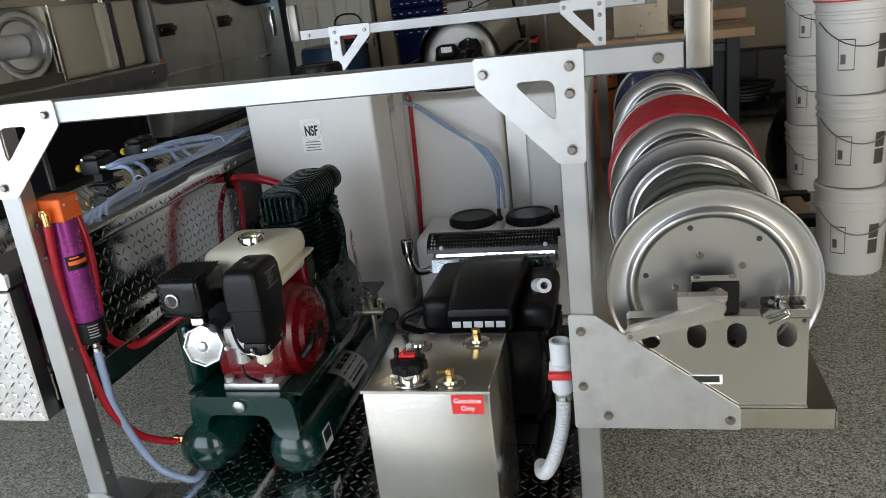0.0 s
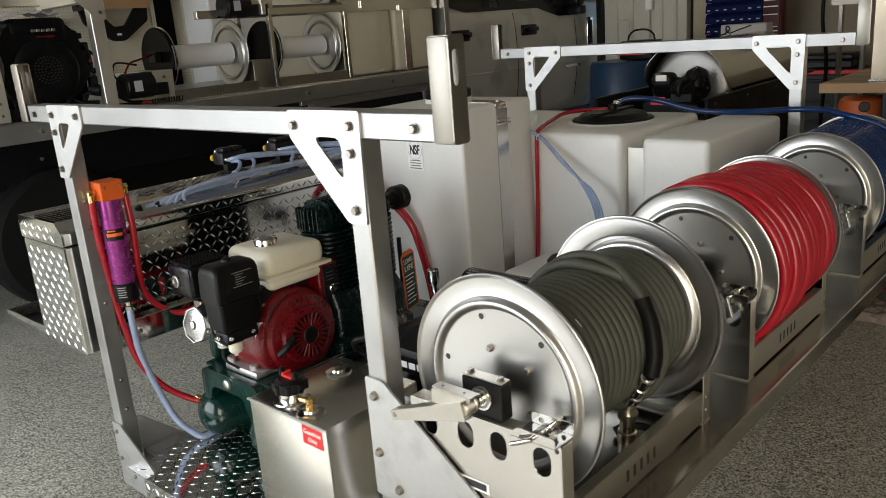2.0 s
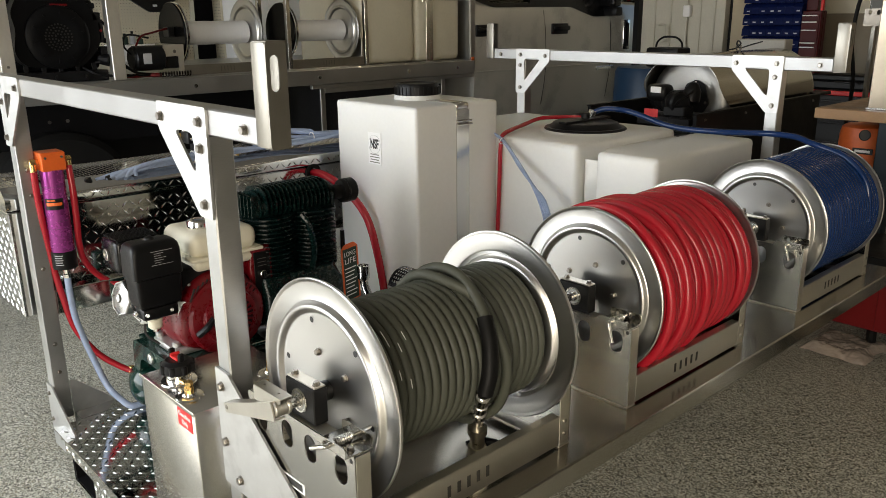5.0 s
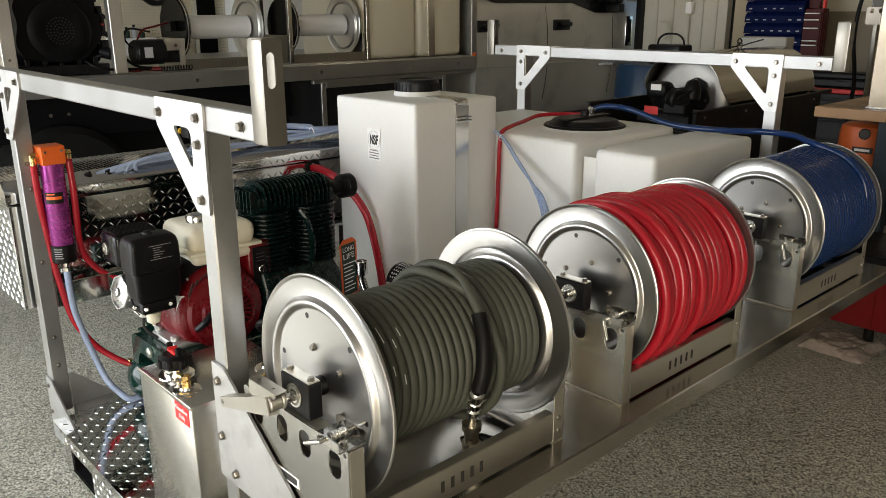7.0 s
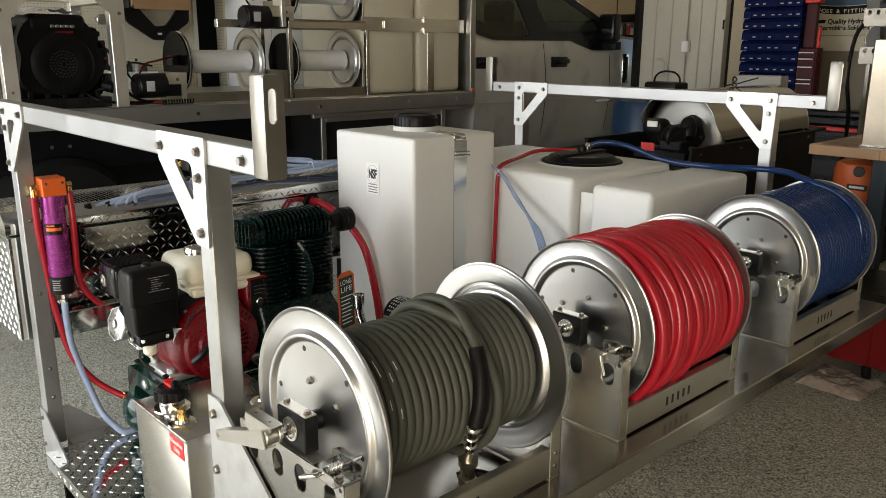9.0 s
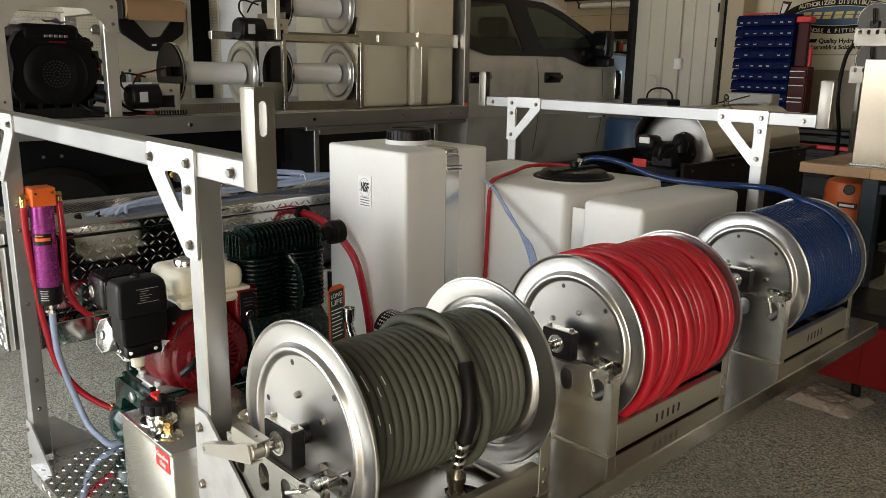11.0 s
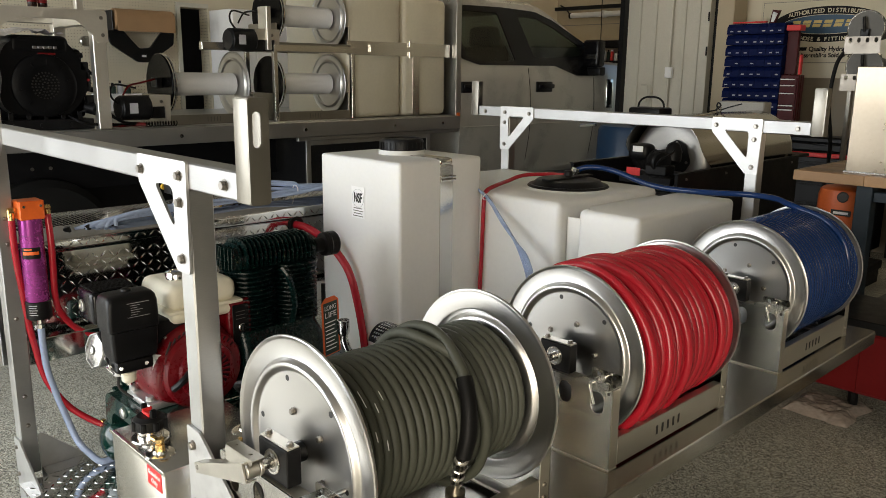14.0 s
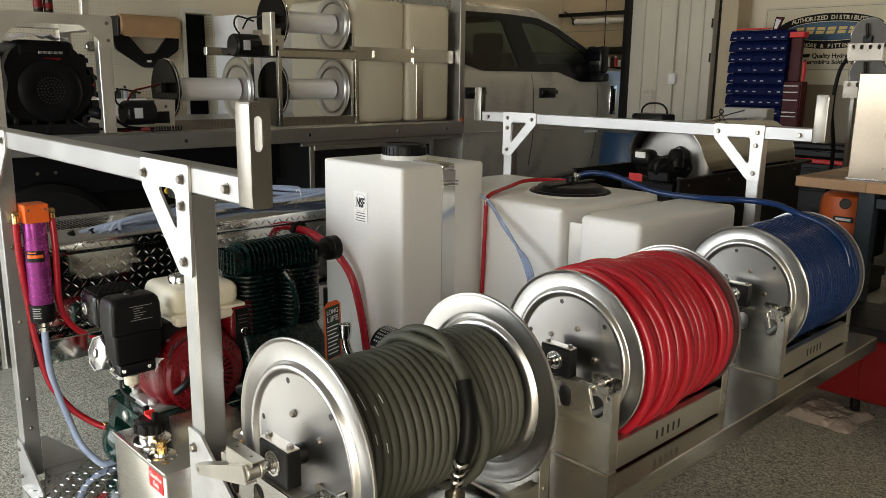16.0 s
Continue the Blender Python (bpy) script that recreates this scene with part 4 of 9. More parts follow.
# folded channel that tapers towards its end
arm = Matrix.Translation((RX, y - 0.034, AXZ - 0.002)) @ pose(0, 0, 0, 0, 162, 0)
bm = bmesh.new()
ends = []
for x, h in ((-0.006, 0.0175), (0.02, 0.0165), (0.184, 0.0095)):
    sec = [(0.0, -h), (-0.022, -h), (-0.022, h), (0.0, h), (0.0, h - 0.003), (-0.019, h - 0.003), (-0.019, -h + 0.003), (0.0, -h + 0.003)]
    ends.append([bm.verts.new(arm @ Vector((x, yy, zz))) for yy, zz in sec])
for u, w in zip(ends, ends[1:]):
    for i in range(8):
        bm.faces.new((u[i], u[(i + 1) % 8], w[(i + 1) % 8], w[i]))
bm.faces.new(ends[0][::-1])
bm.faces.new(ends[-1])
crank = part("crank_arm", bm, CRANKM, R1, "folded stainless crank arm", smooth=20)
bm = cyl((RX, y - 0.052, AXZ), (RX, y - 0.028, AXZ), 0.0145, 24, bev=0.0015)
cyl((RX, y - 0.0275, AXZ), (RX, y - 0.020, AXZ), 0.0155, 24, bm=bm, bev=0.0015)
part("hub", bm, CRANKM, crank)
part("pin", cyl((RX - 0.167, y - 0.0575, AXZ - 0.055), (RX - 0.167, y - 0.050, AXZ - 0.055), 0.005, 12, bev=0.001), BOLTM, crank)
# folded clamp above the arm
bm = plate(rounded([(RX - 0.074, 1.462), (RX + 0.018, 1.462), (RX + 0.018, 1.487), (RX - 0.074, 1.487)], 0.004), 0.0025, Matrix.Translation((0, 0, 0.7845)), [slot(RX - 0.056, 1.475, 0.006, 0.0061), slot(RX - 0.006, 1.474, 0.006, 0.0061)])
plate(rounded([(RX - 0.074, 0.757), (RX - 0.018, 0.757), (RX + 0.016, 0.778), (RX + 0.016, 0.784), (RX - 0.074, 0.784)], 0.003), 0.0025, at_xz(1.462), bm=bm)
plate(rounded([(RX - 0.074, 0.757), (RX - 0.020, 0.757), (RX + 0.016, 0.781), (RX + 0.016, 0.784), (RX - 0.074, 0.784)], 0.003), 0.0025, at_xz(1.4845), bm=bm)
part("clamp", bm, CRANKM, crank, "folded stainless clamp")
pl = part("name_plate", box(0.110, 0.185, y - 0.0062, y - 0.0052, 0.575, 0.597, 0.0003), LABELW, R1, "small white and black maker's plate")
part("badge", box(0.118, 0.179, y - 0.0068, y - 0.0063, 0.580, 0.594, 0), INK, pl)


def wound(t, y, pts_list, r, material, label):
    for pts in pts_list:
        part("hose", tube(pts, r, 8, raw=True), material, t, label, 60)


ya, yb = REELY[0] + 0.083, REELY[0] + 0.515
inner = hose_turns(ya, yb, 0.121, 0.0098, 22, 3, 0.0)
layer = hose_turns(ya, yb, 0.139, 0.0098, 22, 4, 0.0006, 0.0, start=4.0)
wound(R1, 0, [inner], 0.0098, GREYHOSE, "grey rubber hose")
h1 = part("hose", tube(layer, 0.0099, 12, raw=True), GREYHOSE, R1, "grey rubber hose, evenly wound", 60)


def over_coil(turns):
    """Points over the coil from angle in degrees, place along the drum and radius."""
    return [(RX + r * math.cos(radians(a)), ya + d, RZ + r * math.sin(radians(a))) for a, d, r in turns]


tail = over_coil(((190, 0.286, 0.154), (150, 0.285, 0.155), (130, 0.284, 0.158), (112, 0.283, 0.163), (96, 0.282, 0.167), (80, 0.281, 0.169), (64, 0.275, 0.169), (50, 0.267, 0.168), (38, 0.262, 0.168), (25, 0.252, 0.168)))
part("hose", tube(tail, 0.0108, 12), GREYHOSE, R1, "grey rubber hose end laid over the coil", 60)
tail = over_coil(((190, 0.263, 0.154), (150, 0.262, 0.155), (125, 0.258, 0.158), (106, 0.250, 0.159), (92, 0.246, 0.160), (78, 0.251, 0.160), (62, 0.268, 0.160), (48, 0.280, 0.159), (34, 0.284, 0.159), (20, 0.286, 0.160), (4, 0.293, 0.161), (-16, 0.297, 0.162),
                   (-40, 0.300, 0.164), (-70, 0.296, 0.166), (-100, 0.290, 0.166)))
part("hose", tube(tail, 0.0106, 12), GREYHOSE, R1, "grey rubber hose end laid over the coil", 60)
guard = part("bend_guard", tube([(RX + 0.131, ya + 0.262, RZ + 0.104), (RX + 0.156, ya + 0.250, RZ + 0.060), (RX + 0.170, ya + 0.236, RZ + 0.008), (RX + 0.168, ya + 0.226, RZ - 0.034)], 0.0160, 14), RUBBER, R1, "black rubber bend guard")
fx, fy = RX + 0.070, ya + 0.303
cd = Vector((fx, fy, DECKZ + 0.075)) - Vector((RX + 0.166, ya + 0.224, RZ - 0.034))
bm = lathe([(0, 0), (0.011, 0), (0.011, 0.010), (0.0145, 0.011), (0.0145, 0.036), (0.0125, 0.038), (0.0125, 0.056), (0.0145, 0.057), (0.0145, 0.084), (0.012, 0.086), (0.012, 0.104), (0.015, 0.105), (0.015, 0.130), (0.012, 0.132), (0.012, cd.length), (0, cd.length)], (RX + 0.166, ya + 0.224, RZ - 0.034), cd, 14)
part("coupling", bm, CHROME, guard, "plated quick coupling")
part("coupling", lathe([(0, 0), (0.020, 0), (0.020, 0.024), (0.016, 0.026), (0.016, 0.056), (0.021, 0.057), (0.021, 0.072), (0.012, 0.076), (0, 0.078)], (fx, fy, DECKZ + 0.001), (0.1, -0.08, 1), 18), mat("dull_brass", (0.58, 0.53, 0.42), 0.28, 1.0), R1, "dull brass valve body on the deck")
part("lever", tube([(fx - 0.03, fy + 0.0, DECKZ + 0.012), (fx - 0.01, fy + 0.02, DECKZ + 0.022), (fx + 0.02, fy + 0.04, DECKZ + 0.02), (fx + 0.035, fy + 0.05, DECKZ + 0.008)], 0.009, 8), BLACKP, R1, "black valve lever")

# worn white print on a few turns of the grey hose
for k, (ang, row) in enumerate(((64, 1.2), (52, 2.2), (46, 2.2), (22, 2.2), (14, 3.2), (40, 3.2), (47, 4.2), (34, 1.2))):
    yy = REELY[0] + 0.083 + 0.0196 * row
    m = Matrix.Translation((RX + 0.1490 * math.cos(radians(ang)), yy, RZ + 0.1490 * math.sin(radians(ang)))) @ pose(0, 0, 0, 0, -ang, 0)
    part("print_line", box(0, 0.0006, -0.0008, 0.0008, -0.009, 0.009, 0, m=m), LABELW, h1)

# loose red hose
ya, yb = REELY[1] + 0.085, REELY[1] + 0.513
part("hose", tube(hose_turns(ya, yb, 0.160, 0.011, 19, 31, 0.001), 0.0115, 10, raw=True), REDHOSE, R2, "red vinyl hose")
part("hose", tube(hose_turns(ya + 0.002, yb - 0.002, 0.1790, 0.011, 17, 32, 0.0006, 0.001, start=3.9, steps=60), 0.0125, 12, raw=True), REDHOSE, R2, "red vinyl hose, loosely wound", 60)
part("hose", tube(hose_turns(yb - 0.004, ya + 0.006, 0.1945, 0.012, 16.2, 35, 0.0022, 0.010, start=2.1, steps=64, sag=0.008), 0.0124, 12, raw=True), REDHOSE, R2, "red vinyl hose, loosely wound", 60)
part("hose", tube(hose_turns(ya + 0.010, ya + 0.150, 0.2085, 0.013, 3, 39, 0.0015, 0.022, start=3.7, steps=64, sag=0.010), 0.0120, 12, raw=True), REDHOSE, R2, "red vinyl hose, crossing the other turns", 60)
part("hose", tube(hose_turns(ya + 0.20, ya + 0.05, 0.2090, 0.013, 2, 44, 0.0010, 0.012, start=3.8, steps=64, sag=0.010), 0.0120, 12, raw=True), REDHOSE, R2, "red vinyl hose, crossing the other turns", 60)
# neat blue hose
ya, yb = REELY[2] + 0.081, REELY[2] + 0.517
part("hose", tube(hose_turns(ya, yb, 0.178, 0.0095, 22, 41, 0.0), 0.0098, 10, raw=True), BLUEHOSE, R3, "blue vinyl hose")
part("hose", tube(hose_turns(ya + 0.003, yb - 0.003, 0.1965, 0.0095, 21, 42, 0.0004, 0.0, start=4.0, steps=56), 0.0096, 12, raw=True), BLUEHOSE, R3, "blue vinyl hose, neatly wound")
for t, y in ((R2, REELY[1]), (R3, REELY[2])):
    part("swivel", lathe([(0, 0), (0.012, 0), (0.012, 0.02), (0.017, 0.021), (0.017, 0.045), (0.012, 0.046), (0.012, 0.06), (0, 0.06)], (RX, y - 0.036, AXZ), (0, -1, 0), 6), mat("dull_brass", (0.58, 0.53, 0.42), 0.28, 1.0), t)
part("cap", lathe([(0, 0), (0.016, 0), (0.018, 0.004), (0.018, 0.03), (0.012, 0.036), (0, 0.036)], (RX - 0.05, REELY[1] - 0.105, 0.835), (0.4, -0.3, 0.5), 14), YELLOW, R2, "yellow plastic cap")

# ---- tanks on the skid ----


def rounded_block(x0, x1, y0, y1, z0, z1, r, seg=4, bm=None, bulge=0.0):
    t = bmesh.new()
    bmesh.ops.create_cube(t, size=1)
    for v in t.verts:
        v.co = Vector((x0 + (v.co.x + 0.5) * (x1 - x0), y0 + (v.co.y + 0.5) * (y1 - y0), z0 + (v.co.z + 0.5) * (z1 - z0)))
    bmesh.ops.bevel(t, geom=t.edges, offset=r, segments=seg, profile=0.5, affect='EDGES')
    if bulge:
        bmesh.ops.subdivide_edges(t, edges=[e for e in t.edges if e.calc_length() > 0.12], cuts=5, use_grid_fill=True)
        c = Vector(((x0 + x1) / 2, (y0 + y1) / 2, (z0 + z1) / 2))
        for v in t.verts:
            u = [(v.co[i] - c[i]) / (0.5 * ((x1 - x0), (y1 - y0), (z1 - z0))[i]) for i in range(3)]
            k = bulge * (1 - u[2] ** 2)
            if abs(u[1]) > 0.98:
                v.co.y += math.copysign(k * (1 - u[0] ** 2), u[1])
            if abs(u[0]) > 0.98:
                v.co.x += math.copysign(k * (1 - u[1] ** 2), u[0])
    return merge(bm if bm is not None else bmesh.new(), t)


def ribbed_lid(at, r, h, ribs, parent, name="lid", material=None):
    x, y, z = at
    bm = lathe([(0, 0), (r, 0), (r, h * 0.75), (r * 0.93, h), (r * 0.8, h), (r * 0.78, h * 0.9), (0, h * 0.9)], at, (0, 0, 1), 40)
    lid = part(name, bm, material or BLACKP, parent)
    rib = to_mesh("rib", box(r - 0.003, r + 0.003, -0.003, 0.003, 0.002, h * 0.72, 0), material or BLACKP, 0)
    for k in range(ribs):
        link_mesh("rib", rib, lid, "", Matrix.Translation(at) @ pose(0, 0, 0, 0, 0, 360 * k / ribs))
    return lid


def tall_tank():
    t = thing("water_tank", "tall white polyethylene tank with a steel strap and black cap", "tank", (-1.11, 2.91, PZ))
    part("tank_body", rounded_block(-1.352, -0.864, 2.700, 3.129, PZ + 0.002, 1.108, 0.013, 4, bulge=0.002), TANKW, t)
    part("neck", cyl((-1.135, 2.945, 1.104), (-1.135, 2.945, 1.125), 0.094, 32), TANKW, t)
    ribbed_lid((-1.135, 2.945, 1.122), 0.088, 0.048, 30, t)
    bm = box(-0.8625, -0.859, 2.898, 2.966, 0.20, 1.085, 0.0005)
    box(-1.03, -0.885, 2.898, 2.966, 1.1085, 1.112, 0.0005, bm=bm)
    box(-0.885, -0.859, 2.898, 2.966, 1.084, 1.112, 0.010, 3, bm=bm)
    st = part("strap", bm, STEEL, t, "flat stainless strap")
    bm = cyl((-0.856, 2.900, 1.030), (-0.856, 2.975, 1.030), 0.005, 8)
    cyl((-0.856, 2.900, 1.043), (-0.856, 2.975, 1.043), 0.004, 8, bm=bm)
    part("clasp", bm, CHROME, st)
    lab = part("label", box(-1.146, -1.066, 2.6966, 2.6976, 0.876, 0.998, 0), LABELW, t, "white certification label")
    part("ring", lathe([(0.0350, 0), (0.0360, 0), (0.0360, 0.0003), (0.0350, 0.0003)], (-1.106, 2.6965, 0.953), (0, -1, 0), 36, close=True), WORN, lab)
    lettering("letters", "NSF", 0.050, Matrix.Translation((-1.106, 2.6962, 0.953)) @ FRONT, INK, lab, width=0.050, bold=0.0018)
    for k in range(4):
        part("print_line", box(-1.137 + 0.004 * (k % 2), -1.076 - 0.004 * (k % 2), 2.6963, 2.6966, 0.882 + 0.010 * k, 0.8855 + 0.010 * k, 0), STAMP, lab)


tall_tank()


def squat_tanks():
    t = thing("water_tank", "low white twin-lobed polyethylene tank with a black hinged lid", "tank", (-0.75, 3.45, PZ))
    part("tank_body", rounded_block(-1.34, -0.470, 3.131, 3.80, PZ + 0.002, 0.966, 0.022, 4, bulge=0.003), TANKW, t)
    part("tank_body", rounded_block(-0.378, -0.126, 3.120, 3.80, PZ + 0.002, 0.958, 0.020, 4, bulge=0.003), TANKW, t)
    part("bridge", rounded_block(-0.485, -0.366, 3.30, 3.78, PZ + 0.002, 0.935, 0.012, 2), TANKW, t)
    part("strap", box(-0.462, -0.384, 3.172, 3.176, 0.20, 0.915, 0.001), TANKSHEET, t, "upright steel strap between the lobes")
    lx, ly = -0.715, 3.50
    lid = part("lid", lathe([(0.168, 0.0), (0.170, 0.006), (0.164, 0.012), (0.150, 0.012), (0.132, 0.030), (0.120, 0.034), (0.0, 0.034)], (lx, ly, 0.968), (0, 0, 1), 48), BLACKP, t, "black lid with a flat clamp bar")
    part("collar", lathe([(0.20, 0), (0.180, 0.010), (0.165, 0.012)], (lx, ly, 0.960), (0, 0, 1), 40), TANKW, t)
    part("clamp_bar", box(lx - 0.02, lx + 0.02, ly - 0.15, ly + 0.15, 1.0025, 1.0105, 0.002), BLACKP, lid)
    part("knob", cyl((lx, ly, 1.0105), (lx, ly, 1.035), 0.018, 12, bev=0.003), BLACKP, lid)


squat_tanks()


def low_tank():
    t = thing("chemical_tank", "low white twin tank with two black round lids", "tank", (-0.47, 2.92, PZ))
    part("tank_body", rounded_block(-0.80, -0.475, 2.80, 3.095, PZ + 0.002, 0.485, 0.02, 3), TANKW, t)
    part("tank_body", rounded_block(-0.470, -0.145, 2.80, 3.095, PZ + 0.002, 0.485, 0.02, 3), TANKW, t)
    for x, y in ((-0.600, 2.985), (-0.372, 2.985)):
        l = ribbed_lid((x, y, 0.485), 0.092, 0.034, 26, t)
        part("fitting", lathe([(0, 0), (0.012, 0), (0.016, 0.01), (0.008, 0.022), (0.007, 0.05), (0, 0.05)], (x + 0.105, y + 0.02, 0.484), (0, 0, 1), 10), BLACKP, t)


low_tank()


def hose(name, label, category, pts, r, material, seg=8, n=8, wave=None):
    return solid(name, tube(pts, r, seg, n, wave=wave), material, label, category, smooth=60)


hose("blue_hose", "blue hose from the tank lid to its reel", "hose", [(-0.735, 3.585, 1.030), (-0.69, 3.615, 1.044), (-0.60, 3.655, 1.034), (-0.42, 3.67, 0.990), (-0.24, 3.70, 0.982), (-0.06, 3.745, 0.988), (0.06, 3.720, 0.990), (0.12, 3.695, 0.981), (RX, 3.670, RZ + 0.211), (RX + 0.104, 3.655, RZ + 0.180), (RX + 0.178, 3.648, RZ + 0.103), (RX + 0.200, 3.645, RZ - 0.02)], 0.0115, BLUEHOSE, 10)
solid("hose_fitting", lathe([(0, 0), (0.013, 0), (0.013, 0.02), (0.017, 0.021), (0.017, 0.035), (0.011, 0.036), (0, 0.036)], (-0.745, 3.572, 1.004), (0.25, 0.25, 1), 8), CHROME, "plated hose fitting on the tank lid", "fitting")
hose("red_tube", "thin red tube hanging from the tank lid", "hose", [(-0.80, 3.61, 0.998), (-0.87, 3.56, 1.000), (-0.925, 3.46, 0.998), (-0.910, 3.34, 0.985), (-0.868, 3.22, 0.981), (-0.842, 3.135, 0.968), (-0.838, 3.119, 0.92), (-0.840, 3.117, 0.80), (-0.846, 3.116, 0.60), (-0.857, 3.116, 0.40), (-0.862, 3.116, 0.21), (-0.862, 3.116, PZ + 0.01)], 0.0085, REDHOSE)
for k in range(4):
    d = 0.011 * k
    hose("clear_tube", "pale blue clear tube drooping beside the tank", "hose", [(-1.00 + d, 3.16, 0.990 - 0.3 * d), (-0.88 + d, 3.118, 0.978 - 0.5 * d), (-0.798 + 0.6 * d, 3.100, 0.952 - 0.8 * d), (-0.710 + 0.5 * d, 3.072, 0.896 - 0.9 * d), (-0.622 + 0.8 * d, 3.044, 0.836 - 0.8 * d), (-0.555 + 0.9 * d, 3.020, 0.776), (-0.510 + 0.9 * d, 3.005, 0.710), (-0.495 + 0.8 * d, 3.0, 0.640), (-0.494 + (0.026 if k > 1 else 0.0), 3.000, 0.535)], 0.0048, CLEARTUBE, 6)
solid("cable_tie", lathe([(0.013, -0.0018), (0.0145, -0.0018), (0.0145, 0.0018), (0.013, 0.0018)], (-0.815, 3.106, 0.952), (0.8, -0.2, -0.35), 18, close=True), WHITEP, "white cable tie round the drooping tubes", "cable tie")


# ---- gas tank ----


def gas_tank():
    t = thing("fuel_tank", "brushed stainless fuel tank with a black cap and brass fittings", "fuel tank", (-0.45, 1.67, PZ))
    part("tank_body", box(-0.602, -0.304, 1.520, 1.822, PZ + 0.003, 0.548, 0.006, 2), FUELSHEET, t)
    bm = box(-0.606, -0.300, 1.5165, 1.5205, 0.540, 0.5495, 0.0015)
    part("seam", bm, FUELSHEET, t)
    cx, cy = -0.497, 1.575
    part("filler_neck", lathe([(0.0, 0), (0.046, 0), (0.044, 0.003), (0.031, 0.004), (0.031, 0.026), (0.0, 0.026)], (cx, cy, 0.548), (0, 0, 1), 28), CHROME, t, "welded bright filler neck")
    bm = lathe([(0, 0.0), (0.036, 0.0), (0.040, 0.008), (0.038, 0.026), (0.028, 0.034), (0.0, 0.034)], (cx, cy, 0.5735), (0, 0, 1), 32)
    cap = part("cap", bm, BLACKP, t, "black ribbed cap with a red insert")
    for k in range(8):
        a = 2 * math.pi * k / 8
        px, py = cx + 0.037 * math.cos(a), cy + 0.037 * math.sin(a)
        part("grip_rib", cyl((px, py, 0.575), (px, py, 0.598), 0.008, 10, bev=0.002), BLACKP, cap)
    bm = box(cx - 0.020, cx + 0.020, cy - 0.010, cy + 0.010, 0.6075, 0.615, 0.002)
    box(cx - 0.012, cx - 0.006, cy - 0.012, cy + 0.012, 0.615, 0.622, 0.001, bm=bm)
    part("insert", bm, LABELR, cap)
    for a in (-0.026, 0.026):
        part("ear", box(cx + a - 0.005, cx + a + 0.005, cy - 0.008, cy + 0.008, 0.605, 0.628, 0.003), BLACKP, cap)
    for x, y in ((-0.398, 1.555), (-0.372, 1.765), (-0.520, 1.745)):
        part("bung", lathe([(0, 0), (0.036, 0), (0.033, 0.003), (0.018, 0.004), (0.016, 0.010), (0, 0.010)], (x, y, 0.5482), (0, 0, 1), 24), CHROME, t, "welded bung")
    for x, y in ((-0.398, 1.555), (-0.372, 1.765)):
        f = part("fitting", lathe([(0, 0), (0.011, 0), (0.011, 0.014), (0.008, 0.015), (0.008, 0.018), (0.011, 0.019), (0.011, 0.028), (0, 0.028)], (x, y, 0.558), (0, 0, 1), 6), BRASS, t, "brass fitting")
    part("elbow", cyl((-0.398, 1.555, 0.579), (-0.425, 1.548, 0.581), 0.007, 10, bev=0.001), BRASS, t, "brass barb")
    lab = part("label", box(-0.392, -0.319, 1.5186, 1.5196, 0.490, 0.537, 0), LABELR, t, "red fuel label")
    lettering("letters", "Gasoline", 0.017, Matrix.Translation((-0.3555, 1.5180, 0.523)) @ FRONT, LABELW, lab, width=0.062)
    lettering("letters", "Only", 0.017, Matrix.Translation((-0.3555, 1.5180, 0.504)) @ FRONT, LABELW, lab, width=0.032)


gas_tank()


# ---- compressor ----


